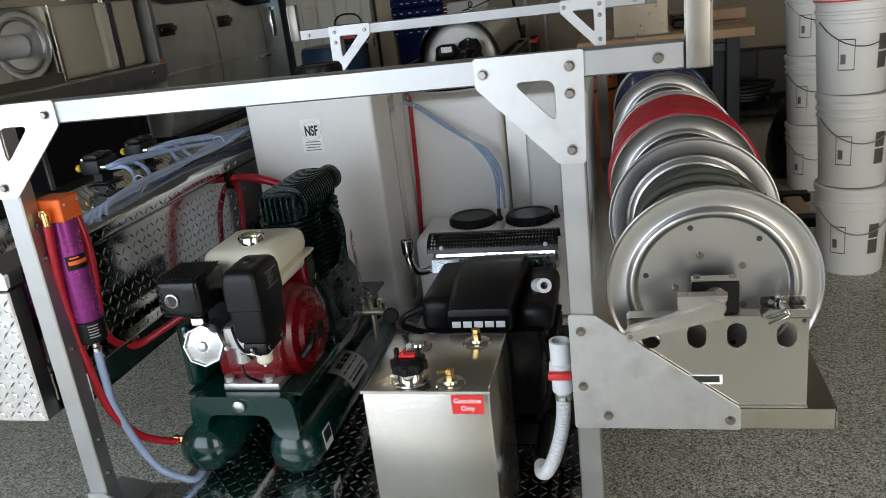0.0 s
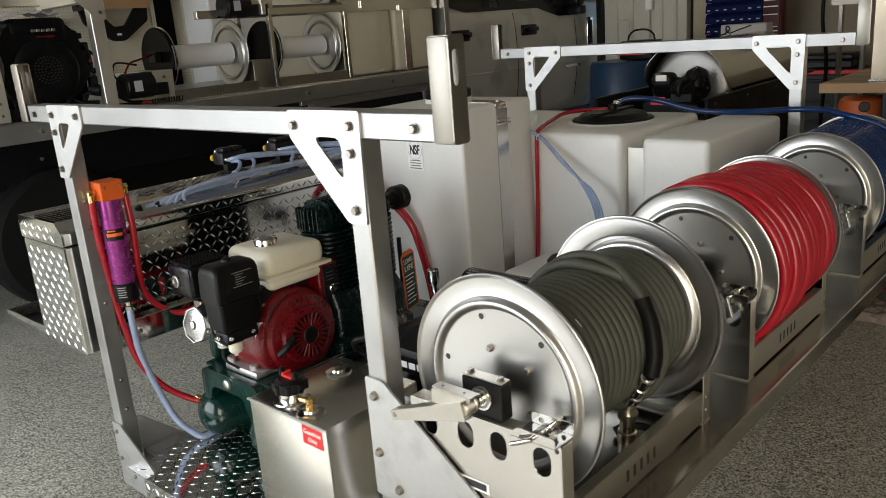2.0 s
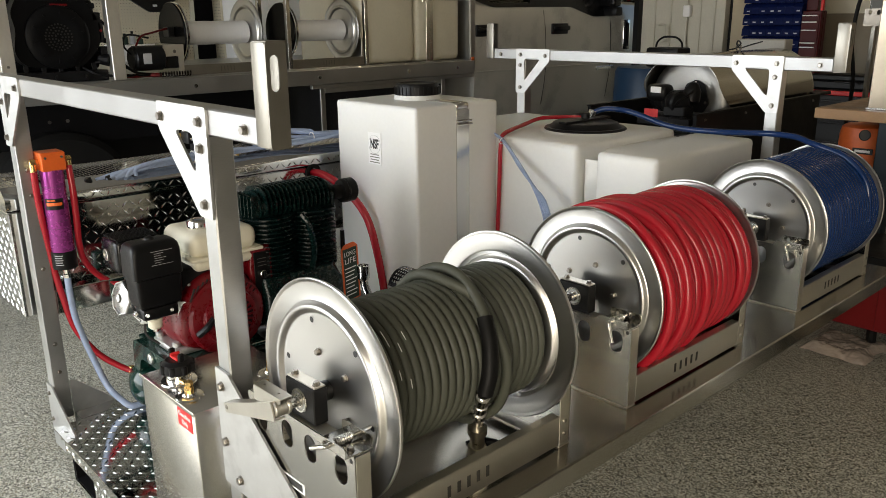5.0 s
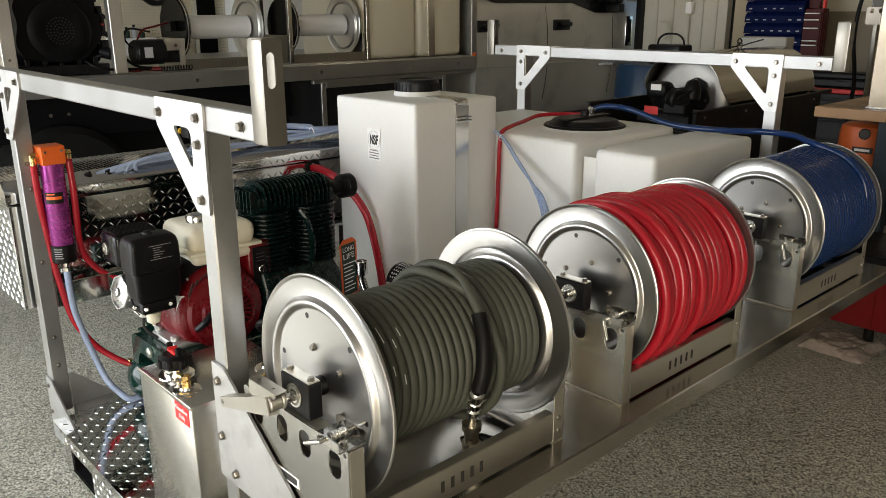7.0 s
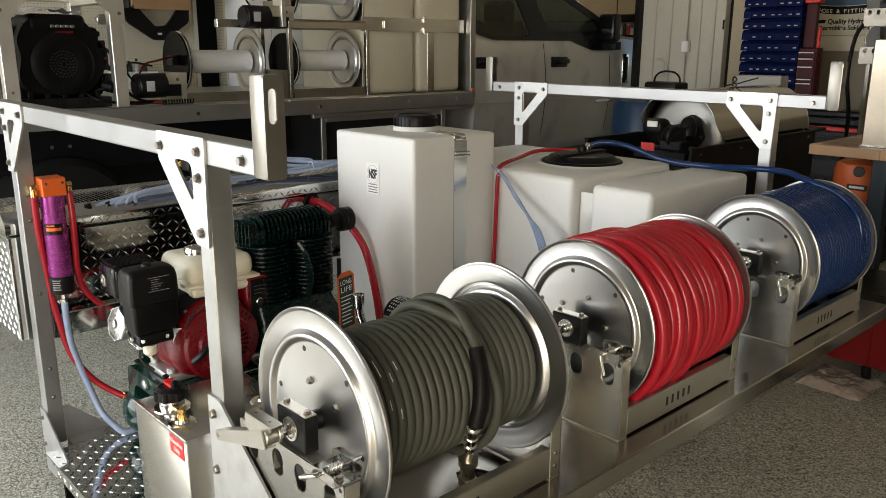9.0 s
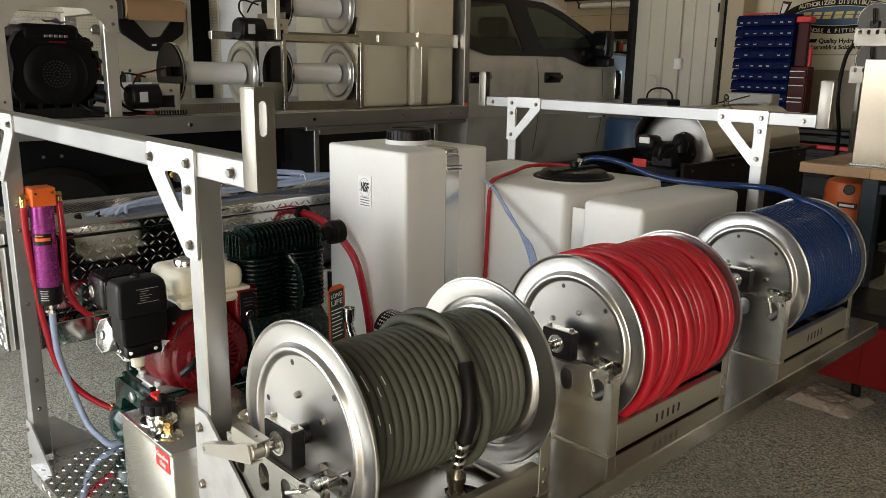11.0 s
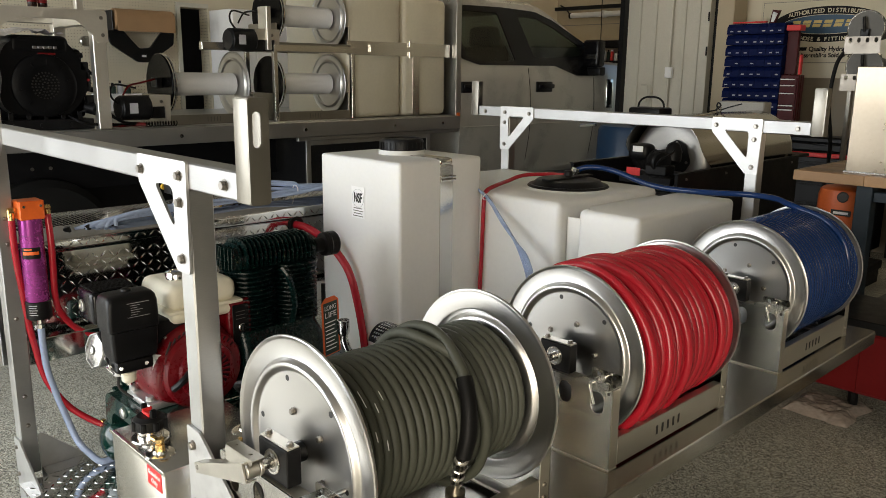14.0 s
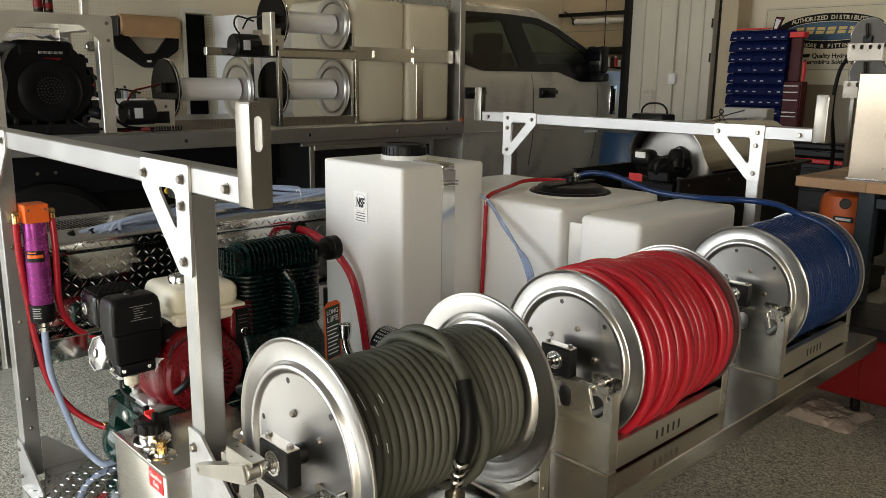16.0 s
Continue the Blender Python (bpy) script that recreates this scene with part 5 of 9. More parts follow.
def compressor():
    t = thing("air_compressor", "dark green twin-tank air compressor with a red petrol engine", "compressor", (-1.05, 2.1, PZ))
    for x, ya, yb, z in ((-1.190, 1.700, 2.58, 0.236), (-0.920, 1.715, 2.60, 0.228)):
        r = 0.075
        prof = [(0, -0.004), (0.022, -0.002), (0.044, 0.006), (0.064, 0.020), (r, 0.040)]
        L = yb - ya
        prof += [(r, L - 0.040), (0.064, L - 0.020), (0.03, L - 0.002), (0, L)]
        part("air_tank", lathe(prof, (x, ya, z), (0, 1, 0), 32), GREEN, t, "dark green welded air tank")
        for y in (1.82, 2.42):
            part("foot", box(x - 0.03, x + 0.03, y, y + 0.07, PZ + 0.002, z - r + 0.012, 0.002), GREEN, t)
    # cast saddle arches across the tanks, and the deck plate
    o = rounded([(-1.200, 0.290), (-1.192, 0.412), (-0.888, 0.412), (-0.880, 0.270), (-0.955, 0.290), (-0.965, 0.356), (-1.140, 0.356), (-1.158, 0.300)], 0.036, 6)
    for y in (1.722, 2.50):
        part("saddle", plate(o, 0.028, at_xz(y)), GREEN, t)
    part("deck_plate", box(-1.21, -0.865, 1.7505, 2.56, 0.399, 0.411, 0.003), GREEN, t)
    part("boss", lathe([(0, 0), (0.017, 0), (0.0185, 0.004), (0.017, 0.009), (0.010, 0.012), (0, 0.012)], (-1.042, 1.722, 0.385), (0, -1, 0), 20), mat("pale_zinc", (0.62, 0.66, 0.62), 0.30, 1.0), t, "bright domed saddle bolt")
    part("belt_guard", rounded_block(-1.222, -1.180, 1.775, 2.42, 0.4115, 0.605, 0.016, 3), GREEN, t, "dark green side guard")
    part("fitting", lathe([(0, 0), (0.012, 0), (0.012, 0.016), (0.016, 0.017), (0.016, 0.03), (0, 0.03)], (-1.252, 1.745, 0.262), (-1, -0.4, 0.1), 6), BRASS, t)
    lab = bmesh.new()
    ln = [[lab.verts.new((-0.920 + 0.0757 * math.sin(radians(a)), yy, 0.228 + 0.0757 * math.cos(radians(a)))) for a in range(-4, 78, 9)] for yy in (2.06, 2.22)]
    for i in range(len(ln[0]) - 1):
        lab.faces.new((ln[0][i], ln[0][i + 1], ln[1][i + 1], ln[1][i]))
    lab = part("label", lab, mat("silver_label", (0.62, 0.62, 0.60), 0.4, 0.3), t, "silver maker's label with dark strokes")
    for a0, a1, ya, yb in ((8, 22, 2.09, 2.13), (8, 22, 2.14, 2.165), (8, 22, 2.172, 2.20), (34, 54, 2.075, 2.10), (34, 54, 2.108, 2.15), (34, 54, 2.158, 2.18), (34, 54, 2.188, 2.208), (60, 66, 2.08, 2.20)):
        s = bmesh.new()
        c = [s.verts.new((-0.920 + 0.0762 * math.sin(radians(q)), yy, 0.228 + 0.0762 * math.cos(radians(q)))) for q, yy in ((a0, ya), (a1, ya), (a1, yb), (a0, yb))]
        s.faces.new(c)
        part("print_line", s, INK, lab)
    lm = Matrix.Translation((-0.8445, 1.815, 0.235)) @ pose(0, 0, 0, 0, 86, 0)
    warn = part("label", plate([(-0.030, -0.028), (0.030, -0.028), (0.030, 0.028), (-0.030, 0.028)], 0.001, lm), LABELW, t, "white-edged warning label")
    part("print_line", plate([(-0.025, -0.023), (0.010, -0.023), (0.010, 0.023), (-0.025, 0.023)], 0.0005, lm @ Matrix.Translation((0, 0, 0.0012))), INK, warn)

    # petrol engine
    bm = box(-1.10, -0.93, 1.755, 2.02, 0.4112, 0.436, 0.008, 2)
    for x in (-1.085, -0.965):
        cyl((x, 1.775, 0.4112), (x, 1.775, 0.452), 0.015, 14, bm=bm, bev=0.003)
    part("engine_base", bm, mat("cast_aluminium", (0.55, 0.55, 0.54), 0.4, 0.9, 0.1, 30, 160, 0.2, 200), t, "bare aluminium engine base")
    part("crankcase", rounded_block(-1.12, -0.945, 1.785, 2.03, 0.432, 0.60, 0.02, 2), REDPAINT, t)
    part("cylinder", rounded_block(-1.10, -0.95, 1.80, 2.00, 0.58, 0.685, 0.01, 2), DARKSTEEL, t)
    # recoil shroud
    cx, cy, cz = -0.905, 1.925, 0.518
    bm = lathe([(0.128, -0.055), (0.130, 0.0), (0.122, 0.012), (0.092, 0.020), (0.088, 0.034), (0.070, 0.040), (0.0, 0.040)], (cx, cy, cz), (1, 0, 0), 40)
    rec = part("recoil_shroud", bm, REDPAINT, t, "red louvred recoil shroud")
    part("screen", lathe([(0, 0.0412), (0.069, 0.0412), (0.069, 0.039)], (cx, cy, cz), (1, 0, 0), 40), BLACKP, rec)
    rib = to_mesh("louvre", box(0, 0.004, 0.028, 0.068, -0.0034, 0.0034, 0.0006), REDPAINT)
    for k in range(24):
        link_mesh("louvre", rib, rec, "", Matrix.Translation((cx + 0.0406, cy, cz)) @ Matrix.Rotation(2 * math.pi * k / 24, 4, 'X'))
    slot_mesh = to_mesh("slot", box(0, 0.002, 0.098, 0.118, -0.003, 0.003, 0.0006), BLACKP)
    for k in range(9):
        link_mesh("slot", slot_mesh, rec, "", Matrix.Translation((cx + 0.0145, cy, cz)) @ Matrix.Rotation(radians(35 + 9 * k), 4, 'X'))
    part("starter_cap", lathe([(0, 0.006), (0.024, 0.006), (0.031, 0.0)], (cx + 0.0412, cy, cz), (1, 0, 0), 24), DARKSTEEL, rec)
    part("pull_handle", tube([(cx + 0.030, cy - 0.115, cz - 0.030), (cx + 0.050, cy - 0.095, cz - 0.005), (cx + 0.052, cy - 0.070, cz + 0.018)], 0.011, 8), BLACKP, rec)
    # fan housing: a volute that narrows towards its outer face
    o = rounded([(1.768, 0.470), (1.772, 0.548), (1.800, 0.618), (1.870, 0.662), (1.960, 0.664), (2.030, 0.622), (2.058, 0.530), (2.030, 0.446), (1.950, 0.400), (1.850, 0.404), (1.790, 0.430)], 0.05, 5)
    bm = bmesh.new()
    rings = []
    for x, k in ((-1.075, 1.0), (-0.985, 1.0), (-0.950, 0.985), (-0.928, 0.945), (-0.918, 0.890)):
        rings.append([bm.verts.new((x, cy + (y - cy) * k, 0.53 + (z - 0.53) * k)) for y, z in o])
    for u, w in zip(rings, rings[1:]):
        for i in range(len(u)):
            bm.faces.new((u[i], u[(i + 1) % len(u)], w[(i + 1) % len(w)], w[i]))
    bm.faces.new(rings[0][::-1])
    bm.faces.new(rings[-1])
    vol = part("fan_housing", bm, REDPAINT, t, "red pressed fan housing", smooth=50)
    for k in range(5):
        m = Matrix.Translation((-0.9185, 1.822 + 0.015 * k, 0.604 + 0.007 * k)) @ pose(0, 0, 0, -24, 0, 0)
        part("slot", box(-0.001, 0.0016, -0.0035, 0.0035, -0.022, 0.022, 0.001, m=m), INK, vol)
    for y, z in ((1.800, 0.455), (1.830, 0.628), (1.790, 0.585)):
        bolt(vol, (-0.948, y, z), (0.9, -0.4, 0.0), SMALLBOLT)
    dm = Matrix.Translation((-0.9335, 1.789, 0.5410)) @ pose(0, 0, 0, 0, 4, 52) @ pose(0, 0, 0, 90, 0, 0)
    dec = part("decal", plate([(-0.013, -0.048), (0.013, -0.048), (0.013, 0.048), (-0.013, 0.048)], 0.0012, dm), LABELW, t, "white data sticker")
    for k in range(5):
        part("print_line", plate([(-0.004, 0), (0.004, 0), (0.004, 0.009), (-0.004, 0.009)], 0.0004, dm @ Matrix.Translation((0, -0.040 + 0.016 * k, 0.0014))), STAMP, dec)
    ctrl = part("control_box", rounded_block(-1.02, -0.920, 2.025, 2.112, 0.53, 0.712, 0.014, 3), REDPAINT, t, "red switch box")
    part("face", rounded_block(-0.9202, -0.9165, 2.040, 2.098, 0.56, 0.695, 0.0016, 1), BLACKP, ctrl)
    part("knob", cyl((-0.9165, 2.069, 0.620), (-0.905, 2.069, 0.620), 0.014, 18, bev=0.002), CHROME, ctrl)
    part("knob_key", box(-0.905, -0.899, 2.066, 2.072, 0.608, 0.632, 0.001), BLACKP, ctrl)
    for k in range(3):
        part("print_line", box(-0.9164, -0.916, 2.052, 2.084, 0.647 + 0.012 * k, 0.649 + 0.012 * k, 0), STAMP, ctrl)
    # fuel tank
    bm = rounded_block(-1.132, -0.908, 1.832, 2.060, 0.712, 0.792, 0.032, 4)
    rounded_block(-1.142, -0.898, 1.822, 2.070, 0.708, 0.720, 0.005, 2, bm=bm)
    ft = part("petrol_tank", bm, CREAM, t, "cream petrol tank")
    part("tank_bottom", rounded_block(-1.12, -0.92, 1.845, 2.05, 0.668, 0.7095, 0.018, 3), CREAM, t)
    part("petrol_cap", lathe([(0, 0), (0.033, 0), (0.037, 0.003), (0.037, 0.020), (0.034, 0.025), (0.024, 0.027), (0.022, 0.024), (0.0, 0.024)], (-1.005, 1.905, 0.7915), (0, 0, 1), 32), CHROME, ft, "chrome petrol cap")
    # air cleaner
    bm = bmesh.new()
    rings = []
    for z, d, rr in ((0.700, 0.003, 0.012), (0.702, 0.0, 0.013), (0.730, 0.0, 0.014), (0.778, 0.001, 0.015), (0.794, 0.004, 0.018), (0.802, 0.010, 0.020), (0.806, 0.022, 0.018)):
        rings.append([bm.verts.new((x, y, z)) for x, y in rounded([(-0.972 + d, 1.636 + d), (-0.874 - d, 1.636 + d), (-0.874 - d, 1.784 - d), (-0.972 + d, 1.784 - d)], rr, 6)])
    for u, w in zip(rings, rings[1:]):
        for i in range(len(u)):
            bm.faces.new((u[i], u[(i + 1) % len(u)], w[(i + 1) % len(w)], w[i]))
    bm.faces.new(rings[0][::-1])
    bm.faces.new(rings[-1])
    ac = part("air_cleaner", bm, BLACKP, t, "black plastic air cleaner")
    bm = bmesh.new()
    rings = []
    for z, d, rr in ((0.606, 0.016, 0.010), (0.612, 0.008, 0.012), (0.630, 0.004, 0.013), (0.698, 0.002, 0.013)):
        rings.append([bm.verts.new((x, y, z)) for x, y in rounded([(-0.970 + d, 1.640 + d), (-0.876 - d, 1.640 + d), (-0.876 - d, 1.782 - d), (-0.970 + d, 1.782 - d)], rr, 6)])
    for u, w in zip(rings, rings[1:]):
        for i in range(len(u)):
            bm.faces.new((u[i], u[(i + 1) % len(u)], w[(i + 1) % len(w)], w[i]))
    bm.faces.new(rings[0][::-1])
    bm.faces.new(rings[-1])
    part("lower_case", bm, BLACKP, ac)
    part("skirt", rounded_block(-0.958, -0.890, 1.655, 1.765, 0.568, 0.6055, 0.010, 2), BLACKP, ac)
    for x, y in ((-0.892, 1.668), (-0.892, 1.742), (-0.930, 1.650)):
        part("stud", cyl((x, y, 0.590), (x + 0.010, y - 0.004, 0.590), 0.0065, 6, bev=0.001), CHROME, ac)
    part("float_bowl", lathe([(0, 0), (0.016, 0), (0.021, 0.006), (0.021, 0.026), (0.024, 0.028), (0.024, 0.034), (0, 0.034)], (-0.925, 1.700, 0.530), (0, 0, 1), 18), CREAM, ac, "pale carburettor bowl")
    part("drain_bolt", cyl((-0.925, 1.700, 0.520), (-0.925, 1.700, 0.530), 0.008, 6), CHROME, ac)
    part("linkage", tube([(-0.965, 1.66, 0.575), (-0.940, 1.645, 0.582), (-0.905, 1.650, 0.572)], 0.003, 6), CHROME, ac)
    part("wing_nut", lathe([(0, 0), (0.016, 0), (0.014, 0.006), (0.007, 0.010), (0, 0.010)], (-0.925, 1.71, 0.8055), (0, 0, 1), 10), BLACKP, ac)
    for k in range(7):
        part("print_line", box(-0.8742, -0.8734, 1.690 if k in (0, 6) else 1.700, 1.755 if k in (0, 6) else 1.735 - 0.008 * ((k * 2) % 3), 0.738 + 0.0068 * k, 0.7395 + 0.0068 * k, 0), WORN, ac)
    # silencer box
    si = part("silencer", rounded_block(-1.172, -1.045, 1.655, 1.800, 0.676, 0.782, 0.018, 3), BLACKG, t, "black louvred exhaust box")
    part("outlet", lathe([(0.011, 0), (0.019, 0), (0.019, 0.005), (0.015, 0.006), (0.013, 0.002)], (-1.123, 1.655, 0.728), (0, -1, 0), 24, close=True), mat("dull_steel", (0.42, 0.40, 0.37), 0.35, 1.0), si)
    part("bore", lathe([(0, 0.001), (0.0125, 0.001)], (-1.123, 1.655, 0.728), (0, -1, 0), 20), INK, si)
    for k in range(11):
        part("louvre", box(-1.160 + 0.0105 * k, -1.1555 + 0.0105 * k, 1.664, 1.79, 0.7805, 0.7850, 0.001), BLACKP, si)
    for k in range(5):
        part("louvre", box(-1.160, -1.150, 1.6535, 1.6555, 0.694 + 0.016 * k, 0.702 + 0.016 * k, 0.0005), BLACKP, si)
    part("bracket", box(-1.10, -0.95, 1.76, 1.80, 0.585, 0.680, 0.003), DARKSTEEL, t)
    # carburettor bowl and linkage
    bm = lathe([(0, -0.022), (0.050, -0.022), (0.056, -0.016), (0.057, 0.004), (0.0545, 0.008), (0.0515, 0.008), (0.0490, 0.002), (0.0400, 0.004), (0.0240, 0.010), (0.0150, 0.011), (0.0130, 0.017), (0.0080, 0.019), (0.0, 0.019)], (-1.068, 1.664, 0.597), (0.10, -1, 0.22), 8)
    cov = part("bright_cover", bm, mat("bright_casting", (0.52, 0.52, 0.51), 0.32, 1.0, 0.08, 20, 160, 0.06, 160), t, "bright octagonal cast cover", smooth=24)
    part("bracket", box(-1.110, -1.070, 1.690, 1.702, 0.640, 0.664, 0.003), CHROME, cov)
    part("cap", cyl((-1.035, 1.665, 0.640), (-1.028, 1.690, 0.652), 0.020, 16, bev=0.004), BLACKP, cov)
    for x, z in ((-1.118, 0.622), (-1.012, 0.585), (-1.105, 0.555)):
        bolt(cov, (x, 1.672, z), (0.1, -1, 0.2), SMALLBOLT)
    bm = box(-1.02, -0.955, 1.68, 1.775, 0.575, 0.640, 0.005)
    cyl((-0.985, 1.70, 0.535), (-0.985, 1.70, 0.578), 0.022, 16, bm=bm)
    part("carburettor", bm, mat("cast_aluminium", (0.55, 0.55, 0.54)), t)
    for p in ([(-1.00, 1.71, 0.56), (-0.985, 1.69, 0.50), (-0.96, 1.72, 0.46)], [(-0.99, 1.68, 0.64), (-0.965, 1.655, 0.60), (-0.955, 1.69, 0.545)]):
        part("cable", tube(p, 0.004, 6), BLACKP, t)
    # twin-cylinder pump
    bm = bmesh.new()
    rings = []
    for z, xa, xb, ya, yb in ((0.411, -1.13, -0.862, 2.04, 2.385), (0.440, -1.13, -0.862, 2.04, 2.385), (0.452, -1.10, -0.880, 2.06, 2.375), (0.545, -1.09, -0.885, 2.06, 2.375), (0.590, -1.065, -0.905, 2.06, 2.36), (0.600, -1.065, -0.905, 2.06, 2.36)):
        rings.append([bm.verts.new((x, y, z)) for x, y in rounded([(xa, ya), (xb, ya), (xb, yb), (xa, yb)], 0.03)])
    for u, w in zip(rings, rings[1:]):
        for i in range(len(u)):
            bm.faces.new((u[i], u[(i + 1) % len(u)], w[(i + 1) % len(w)], w[i]))
    bm.faces.new(rings[0][::-1])
    bm.faces.new(rings[-1])
    case = part("pump_case", bm, CASTGREEN, t, "dark cast crankcase")
    part("side_cover", lathe([(0, 0.012), (0.050, 0.012), (0.062, 0.008), (0.066, -0.004)], (-0.884, 2.205, 0.500), (1, 0, 0), 28), CASTGREEN, case)
    for k in range(6):
        a = 2 * math.pi * k / 6
        bolt(case, (-0.874, 2.205 + 0.056 * math.cos(a), 0.500 + 0.056 * math.sin(a)), (1, 0, 0), DARKBOLT)
    for y in (2.140, 2.308):
        prof = []
        z = 0.592
        while z < 0.792:
            prof += [(0.064, z), (0.0905, z + 0.003), (0.0905, z + 0.0055), (0.064, z + 0.0085)]
            z += 0.0152
        prof = [(0, 0.59)] + prof + [(0.07, 0.800), (0, 0.800)]
        part("cylinder", lathe(prof, (-0.990, y, 0), (0, 0, 1), 32), CASTGREEN, t, "finned cast cylinder")
    head = part("pump_head", rounded_block(-1.040, -0.930, 2.074, 2.375, 0.799, 0.850, 0.010, 2), CASTGREEN, t, "finned cast cylinder head")
    o = rounded([(-1.056, 0.802), (-0.914, 0.802), (-0.910, 0.848), (-0.930, 0.888), (-0.960, 0.895), (-1.010, 0.895), (-1.040, 0.888), (-1.060, 0.848)], 0.014, 3)
    fin = to_mesh("fin", plate(o, 0.0045, XZ), CASTGREEN)
    for k in range(19):
        q = max(0.0, 1 - abs(k - 9) / 9)
        h = 0.72 + 0.28 * min(1, q * 4.5)
        link_mesh("fin", fin, head, "", Matrix.Translation((-0.985 * (1 - h), 2.066 + 0.0170 * k, 0.802 * (1 - h))) @ Matrix.Diagonal((h, 1, h, 1)))
    front_fin = to_mesh("fin", box(-0.0022, 0.0022, 0, 0.026, 0, 0.072, 0.0012), CASTGREEN)
    for k in range(7):
        link_mesh("fin", front_fin, head, "", Matrix.Translation((-1.036 + 0.0172 * k, 2.044 + 0.004 * abs(k - 3) * 0.8, 0.803)))
    bm = lathe([(0, 0), (0.026, 0), (0.026, 0.034), (0.040, 0.036), (0.043, 0.044), (0.043, 0.050), (0.041, 0.052), (0.041, 0.056), (0.043, 0.058), (0.043, 0.084), (0.038, 0.090), (0, 0.090)], (-0.984, 2.402, 0.828), (0.06, 1, 0.02), 32)
    part("intake_filter", bm, BLACKP, t, "round black intake filter")
    part("cross_pipe", tube([(-0.888, 2.21, 0.80), (-0.868, 2.225, 0.76), (-0.872, 2.245, 0.68), (-0.90, 2.25, 0.60)], 0.010, 8), CASTGREEN, t)
    # gauge and unloader fittings
    bm = cyl((-0.83, 2.30, 0.30), (-0.83, 2.30, 0.405), 0.010, 10)
    cyl((-0.87, 2.30, 0.405), (-0.775, 2.30, 0.405), 0.013, 12, bm=bm, bev=0.002)
    for x, h, r in ((-0.862, 0.446, 0.011), (-0.832, 0.462, 0.009), (-0.798, 0.440, 0.013)):
        cyl((x, 2.30, 0.405), (x, 2.295, h), r, 6, bm=bm)
        cyl((x, 2.295, h), (x, 2.293, h + 0.012), r * 0.6, 8, bm=bm)
    man = part("manifold", bm, mat("dull_brass", (0.58, 0.53, 0.42), 0.28, 1.0), t, "dull brass valve manifold")
    part("safety_ring", lathe([(0.010, -0.0015), (0.013, -0.0015), (0.013, 0.0015), (0.010, 0.0015)], (-0.835, 2.288, 0.482), (0.3, 1, 0), 16, close=True), CHROME, man)
    part("gauge", lathe([(0, 0), (0.024, 0), (0.026, 0.004), (0.026, 0.018), (0.022, 0.021), (0, 0.020)], (-0.765, 2.285, 0.398), (0.3, -1, 0.2), 22), BLACKP, man)
    part("post", cyl((-0.935, 2.405, 0.411), (-0.935, 2.405, 0.700), 0.008, 8), BLACKP, t)
    # hang tag
    m = Matrix.Translation((-0.906, 2.414, 0.545)) @ pose(0, 0, 0, 0, 0, 106) @ pose(0, 0, 0, 88, 0, 0) @ Matrix.Diagonal((1.2, 1, 1, 1))
    tag = part("hang_tag", plate(rounded([(-0.040, -0.100), (0.040, -0.100), (0.040, 0.094), (0.022, 0.110), (-0.022, 0.110), (-0.040, 0.094)], 0.004), 0.0008, m), ORANGE, t, "orange and green hang tag")
    part("face", plate([(-0.032, -0.096), (0.032, -0.096), (0.032, 0.092), (-0.032, 0.092)], 0.0004, m @ Matrix.Translation((0, 0, 0.001))), LABELG, tag)
    lettering("letters", "LONG", 0.024, m @ Matrix.Translation((0, 0.072, 0.0018)), LABELW, tag, 0.0003, 0.052)
    lettering("letters", "LIFE", 0.028, m @ Matrix.Translation((0, 0.046, 0.0018)), LABELW, tag, 0.0003, 0.052)
    for k in range(8):
        part("print_line", plate([(-0.027, 0), (0.025 - 0.006 * (k % 3), 0), (0.025 - 0.006 * (k % 3), 0.004), (-0.027, 0.004)], 0.0003, m @ Matrix.Translation((0, 0.018 - 0.014 * k, 0.0016))), LABELW, tag)


compressor()

# ---- second engine ----


